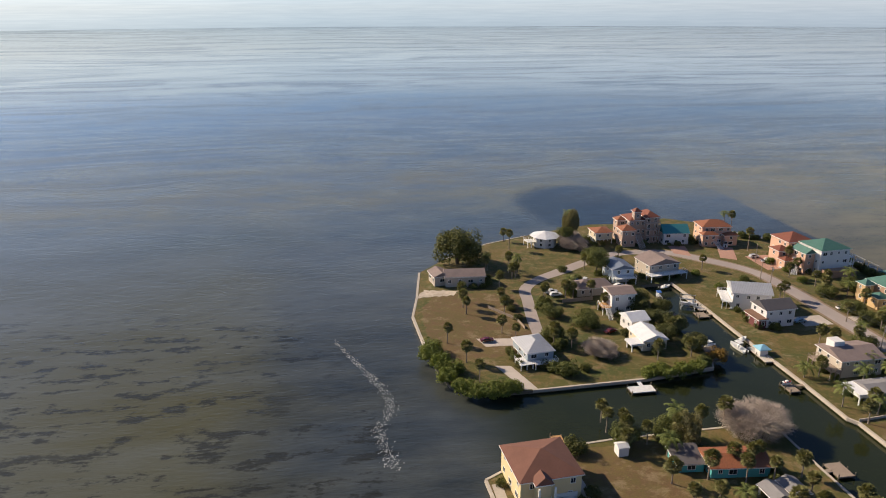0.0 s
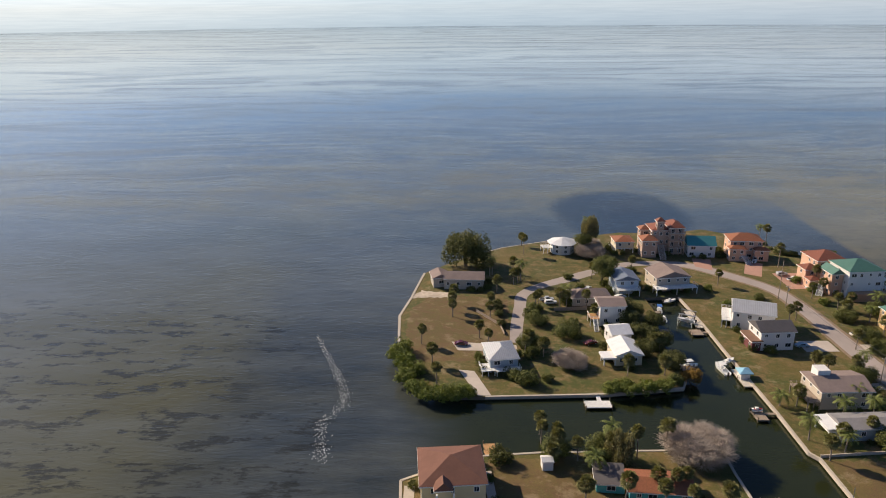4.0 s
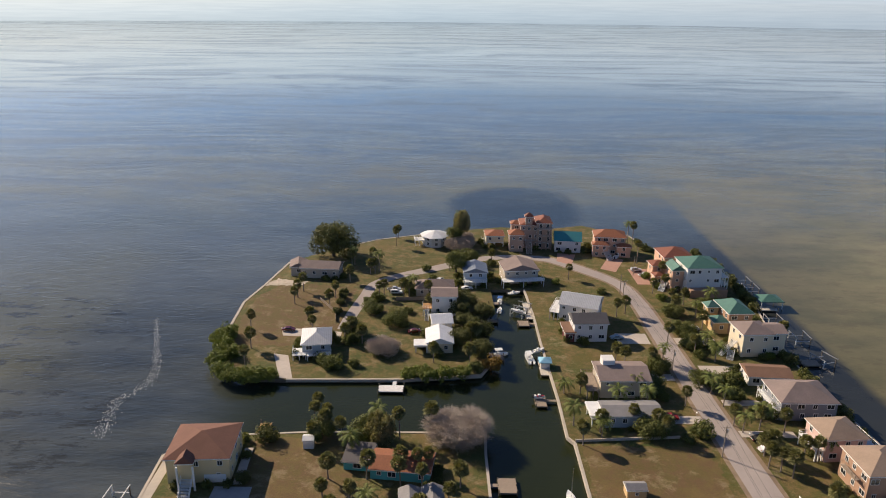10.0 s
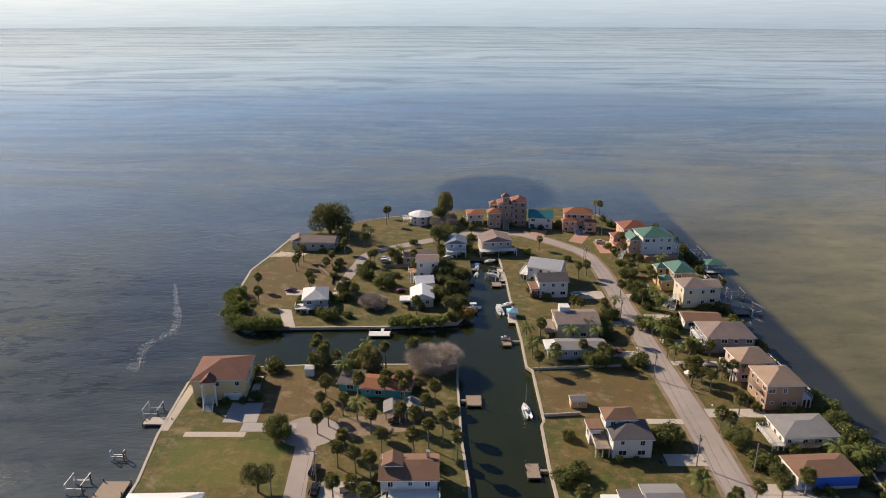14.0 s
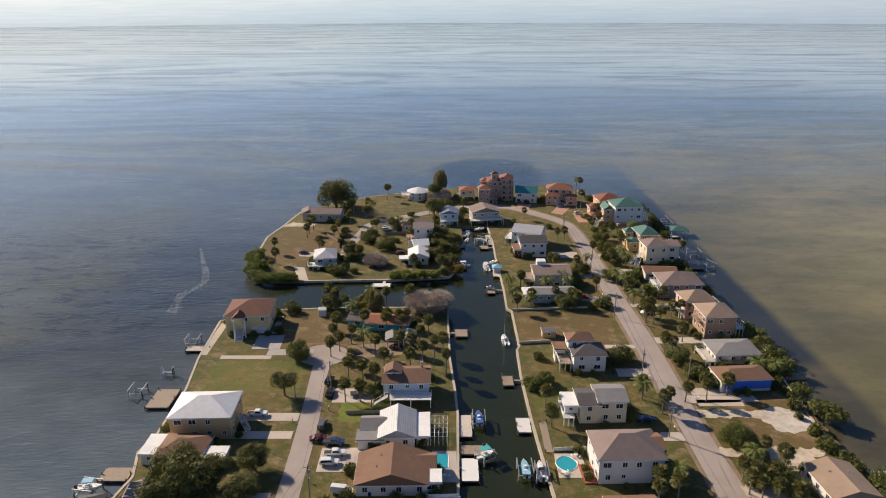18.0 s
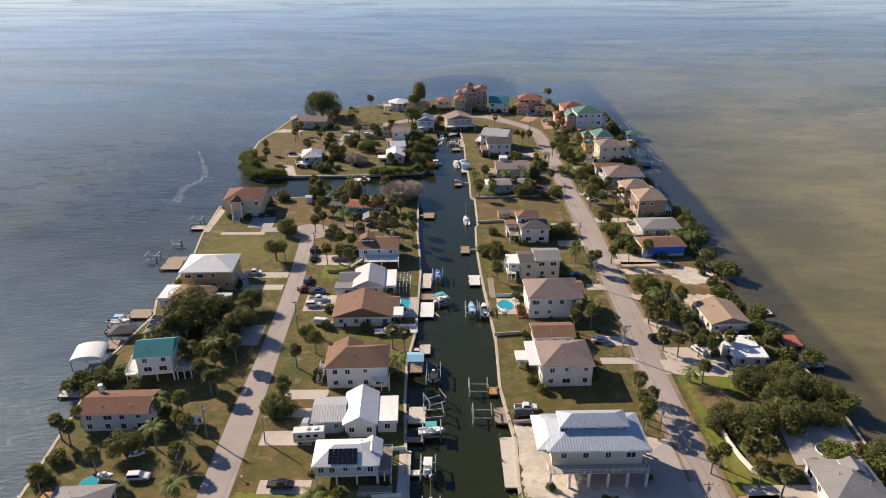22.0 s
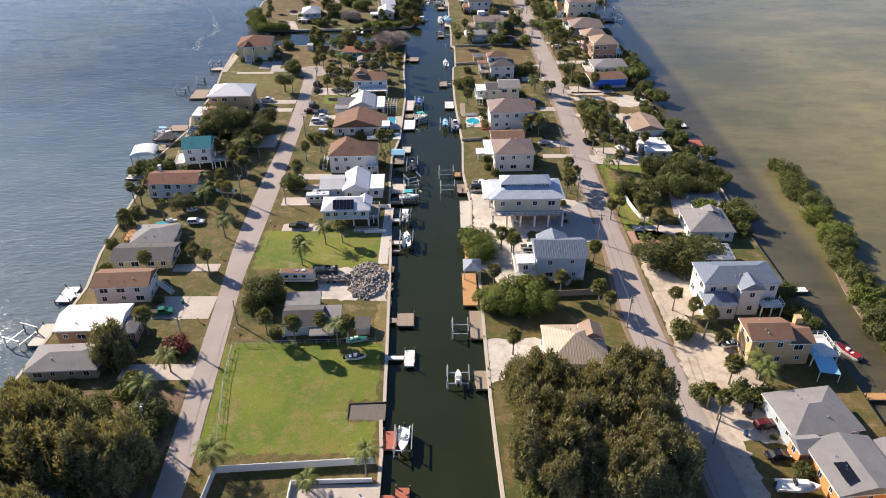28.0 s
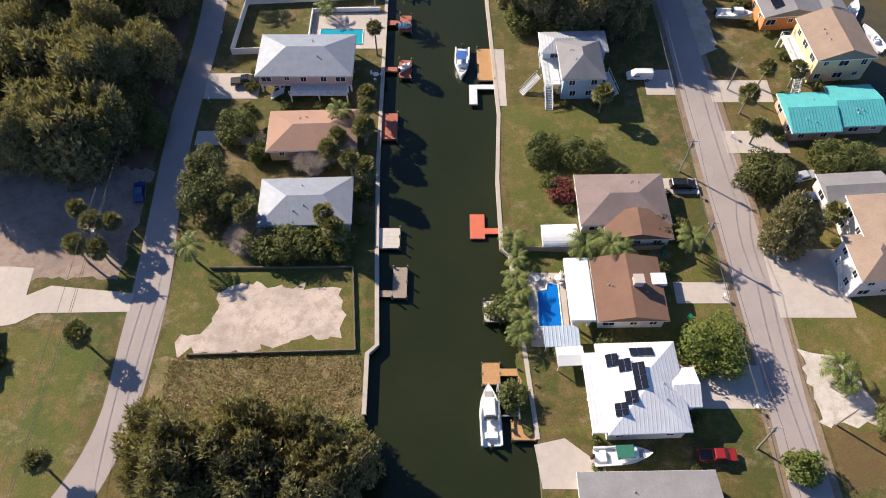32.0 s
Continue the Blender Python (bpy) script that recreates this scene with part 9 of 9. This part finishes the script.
def rail_fence(points, h, mat, label, gap=2.6):
    x0, y0 = points[0]
    th = thing("fence", label, "fence", x0, y0)
    for (ax, ay), (bx, by) in zip(points, points[1:]):
        b = bmesh.new()
        railing(b, (ax - x0, ay - y0), (bx - x0, by - y0), 0, h, gap)
        part("rail", b, mat, th)


fence(((3.0, 38.2), (32.6, 40.2)), 1.9, "trim", "white panel fence across the lot"), fence(((3.0, 38.2), (2.0, 22.5)), 1.9, "trim", "white panel fence along the street"), fence(((2.0, 22.5), (9.4, 22.8)), 1.7, "trim", "white panel fence beside the pink house")
fence(((17.6, 35.6), (32.4, 36.0)), 1.1, "trim", "low white wall round the pool", 0.25), fence(((17.6, 35.6), (17.6, 24.4)), 1.1, "trim", "low white wall round the pool", 0.25)
fence(((5.6, -45.4), (32.2, -44.5)), 0.6, "pile", "dark timber edging of a raised plot", 0.2), fence(((32.2, -44.5), (30.8, -29.2)), 0.6, "pile", "dark timber edging of a raised plot", 0.2), fence(((6.5, -29.4), (30.8, -29.2)), 0.6, "pile", "dark timber edging of a raised plot", 0.2)
rail_fence(((1.5, 45), (-1.6, 63), (-2.4, 73)), 1.3, "steel", "chain-link fence rail along the street"), rail_fence(((-2.4, 74), (30, 75)), 1.3, "steel", "chain-link fence rail across the lots")
fence(((56.8, -25.6), (68.4, -26.0), (84, -25.4)), 1.4, "wood", "grey wooden fence between gardens")
fence(((101.9, 147.6), (101.7, 143.2), (101.9, 138.6), (102.5, 134), (103.5, 130), (105.4, 128)), 1.3, "trim", "curved low white garden wall", 0.3, 1.6)
fence(((52.4, 185.4), (62, 186.6)), 1.0, "cap", "low concrete wall between lots", 0.3), fence(((54.6, 208.6), (63, 209)), 1.1, "trim", "white picket fence beside the pool"), fence(((51.6, 269.2), (62, 270.4)), 1.0, "cap", "low concrete retaining wall", 0.4), fence(((51.6, 296.6), (80, 299)), 0.8, "cap", "low concrete wall across the lot", 0.3)
fence(((54.2, 146.4), (62, 147)), 0.9, "cap", "low concrete wall between lots", 0.3), fence(((66, 91.6), (84, 92.8)), 1.8, "wood", "grey wooden fence behind the house"), fence(((-3.0, 389.6), (9.6, 390.4)), 1.5, "wood", "brown wooden fence beside the drive")
fence(((-32.4, 389), (-24.6, 377), (-23.4, 369)), 1.1, "wood", "low wooden fence on the lawn", 0.1), fence(((22.6, 190.2), (30, 190.4)), 1.1, "trim", "white picket fence by the canal"), fence(((-1, 226), (13, 226.6)), 1.1, "wood", "wooden rail fence across a lawn")
fence(((29.0, 123.0), (23, 122.6)), 1.1, "trim", "white picket fence by the stilt house"), fence(((29.2, 137.2), (23.4, 137.0)), 1.1, "trim", "white picket fence by the stilt house")


def pole(x, y, h=9.4, lean=(0, 0), cross=True, lamp=False):
    th = thing("utility_pole", "weathered wooden utility pole", "utility pole", x, y, group="utility poles")
    b = bmesh.new()
    beam(b, (0, 0, -0.3), (lean[0], lean[1], h), 0.17, 8, 0.12)
    part("mast", b, "pole", th)
    if cross:
        part("crossarm", new_box(lean[0] - 1.0, lean[1] - 0.06, h - 0.7, lean[0] + 1.0, lean[1] + 0.06, h - 0.56), "pole", th)
        for s in (-0.9, 0.0, 0.9):
            b = bmesh.new()
            beam(b, (lean[0] + s, lean[1], h - 0.56), (lean[0] + s, lean[1], h - 0.32), 0.06, 6)
            part("insulator", b, "trim", th)
        b = bmesh.new()
        beam(b, (lean[0] + 0.3, lean[1], h - 2.2), (lean[0] + 0.3, lean[1], h - 1.2), 0.26, 10)
        part("transformer", b, "steel", th)
    if lamp:
        b = bmesh.new()
        beam(b, (0, 0, h - 1.4), (1.6, 0, h - 0.8), 0.05, 6)
        part("lamp_arm", b, "steel", th)
        part("lamp_head", new_box(1.5, -0.14, h - 0.92, 2.1, 0.14, h - 0.76, 0.04), "steel", th)
    return Vector((x + lean[0], y + lean[1], GZ + h))


def cable(name, a, b, sag=0.7, r=0.035):
    cu = bpy.data.curves.new(name, "CURVE")
    cu.dimensions, cu.bevel_depth, cu.bevel_resolution = "3D", r, 0
    sp = cu.splines.new("POLY")
    sp.points.add(8)
    for k in range(9):
        f = k / 8
        p = a.lerp(b, f) - Vector((0, 0, 4 * sag * f * (1 - f)))
        sp.points[k].co = (*p, 1)
    cu.materials.append(M["wire"])
    tagged(new(name, cu), "black overhead power cable between poles", "cable")


def line(tops):
    for a, b_ in zip(tops, tops[1:]):
        for off, dz in ((-0.9, -0.3), (0.9, -0.3), (0.0, -2.4)):
            cable("power_cable", a + Vector((off, 0, dz)), b_ + Vector((off, 0, dz)))


line([pole(93.6, -120, 9), pole(92.8, -60.1, 8.6, (-0.4, 0.6)), pole(90.6, -25.5, 8.8), pole(90.2, -8.4, 9.2), pole(89.6, 46, 9.4), pole(88.6, 80, 9.4), pole(88.6, 117, 9.4, lamp=True), pole(86.4, 140.2, 9.6), pole(86.2, 175, 9.4), pole(86.0, 215, 9.4), pole(87.0, 247, 9.4), pole(88.4, 291, 9.4), pole(87.6, 333, 9.4), pole(85.6, 392, 9.0)])
line([pole(-14.6, -118, 9), pole(-12.0, -70, 9), pole(-11.8, -26.5, 8.6), pole(-12.4, 47, 9.6), pole(-13.6, 74, 9), pole(-16.4, 142, 9.2), pole(-4.6, 190, 9.2), pole(-7.4, 240, 9.2)])
for x, y, h in ((106.0, -23.7, 7.5), (105.4, -56.5, 7.0), (103.4, 12.5, 8.5), (-2.6, 140, 7), (97.4, 44.6, 7.5), (96.6, 420.5, 8.5), (86.4, 400.2, 8), (-16.9, 234.4, 7.5), (-3.4, 82, 7), (100.6, 245, 8)):
    pole(x, y, h, cross=False)


def garden_set(x, y, turn, z=GZ + 0.1):
    th = thing("garden_table", "round garden table on a terrace", "table", x, y, turn, z)
    b = bmesh.new()
    beam(b, (0, 0, 0.68), (0, 0, 0.74), 0.6, 14)
    part("tabletop", b, "trim", th)
    b = bmesh.new()
    beam(b, (0, 0, 0), (0, 0, 0.68), 0.06, 6)
    part("stem", b, "steel", th)
    for k in range(3):
        c = thing("garden_chair", "white plastic garden chair beside a table", "chair", x + 1.1 * math.cos(k * 2.1 + turn), y + 1.1 * math.sin(k * 2.1 + turn), math.degrees(k * 2.1 + turn), z, "garden chairs")
        part("seat", new_box(-0.24, -0.24, 0.4, 0.24, 0.24, 0.46, 0.02), "trim", c)
        part("backrest", new_box(0.2, -0.24, 0.46, 0.26, 0.24, 0.95, 0.02), "trim", c)
        for sx in (-0.2, 0.2):
            for sy in (-0.2, 0.2):
                part("leg", new_box(sx - 0.03, sy - 0.03, 0, sx + 0.03, sy + 0.03, 0.4), "trim", c)


for x, y, a in ((61.9, -31.6, 0), (65.5, -31.5, 1), (31.0, 31.4, 2), (55.6, 199.0, 0.5), (59.8, 206.2, 1.4), (26.6, 197.8, 0.2), (120.0, 142.5, 1), (66.5, 127.5, 2), (32.4, 16.0, 0.4)):
    garden_set(x, y, a)
garden_set(64, 118, 0, GZ + 0.03)


def mailbox(x, y, turn=0):
    th = thing("mailbox", "roadside mailbox on a wooden post", "mailbox", x, y, turn, group="mailboxes")
    part("post", new_box(-0.06, -0.06, 0, 0.06, 0.06, 1.05), "pole", th)
    b = roof_mesh("barrel", 0.3, 0.55, 1.2, 0.14)
    box(b, -0.15, -0.275, 1.05, 0.15, 0.275, 1.2)
    part("box", b, "trim", th)


for x, y in ((-0.2, -4), (-0.4, 9), (-1.0, 28), (-3.2, 79), (-4.8, 128), (-5.0, 155), (-5.8, 196), (-6.2, 228), (-13.0, 83), (-14.8, 110), (-15.2, 222), (92.4, -14), (92.8, -35), (93.8, -54), (88.2, 104), (87.2, 185), (88.2, 218), (88.2, 250), (88.0, 310), (99.6, 233), (100.4, 274), (99.0, 300), (98.6, 174), (98.4, 195), (101.4, -26), (101.6, 0)):
    mailbox(x, y)


def bin_(x, y, mat, label):
    th = thing("wheelie_bin", label, "bin", x, y, rng.uniform(0, 360), group="bins")
    b = new_box(-0.3, -0.35, 0.05, 0.3, 0.35, 1.0, 0.04)
    part("body", b, mat, th)
    part("lid", new_box(-0.33, -0.38, 1.0, 0.33, 0.38, 1.08, 0.02), mat, th)


for x, y in ((8.8, 76.2), (84.2, -26.5), (86.5, -38.8), (82.6, 187.6), (-24.6, 73.6), (-18.8, 90.2), (78.4, 248.2), (112.4, 168.4), (104.4, 46.6), (8.4, 153.4), (9.2, 191.0), (88.0, 300)):
    bin_(x, y, PAINT["green"] if (x + y) % 2 > 1 else PAINT["blue"], "green wheelie bin beside a house" if (x + y) % 2 > 1 else "blue wheelie bin beside a house")

# ---- last small things ----
th = thing("awning", "light blue canvas awning over a waterside patio", "awning", 127.6, 66.2, -6)
canvas = simple("blue_canvas", (0.30, 0.58, 0.72), 0.7, var=0.1)
bm = bmesh.new()
for k in range(6):
    y0, y1 = -5 + k * 10 / 6, -5 + (k + 1) * 10 / 6
    z0, z1 = (2.75 + 0.25 * math.sin(math.pi * (y + 5) / 10) for y in (y0, y1))
    bm.faces.new([bm.verts.new(v) for v in ((-2.2, y0, z0), (2.2, y0, z0 - 0.4), (2.2, y1, z1 - 0.4), (-2.2, y1, z1))])
bmesh.ops.remove_doubles(bm, verts=bm.verts[:], dist=0.001)
bmesh.ops.solidify(bm, geom=bm.faces[:], thickness=0.05)
part("canvas", bm, canvas, th)
for px, py in ((-2.1, -4.9), (2.1, -4.9), (-2.1, 4.9), (2.1, 4.9)):
    part("post", new_box(px - 0.05, py - 0.05, 0, px + 0.05, py + 0.05, 2.4 if px > 0 else 2.75), "trim", th)
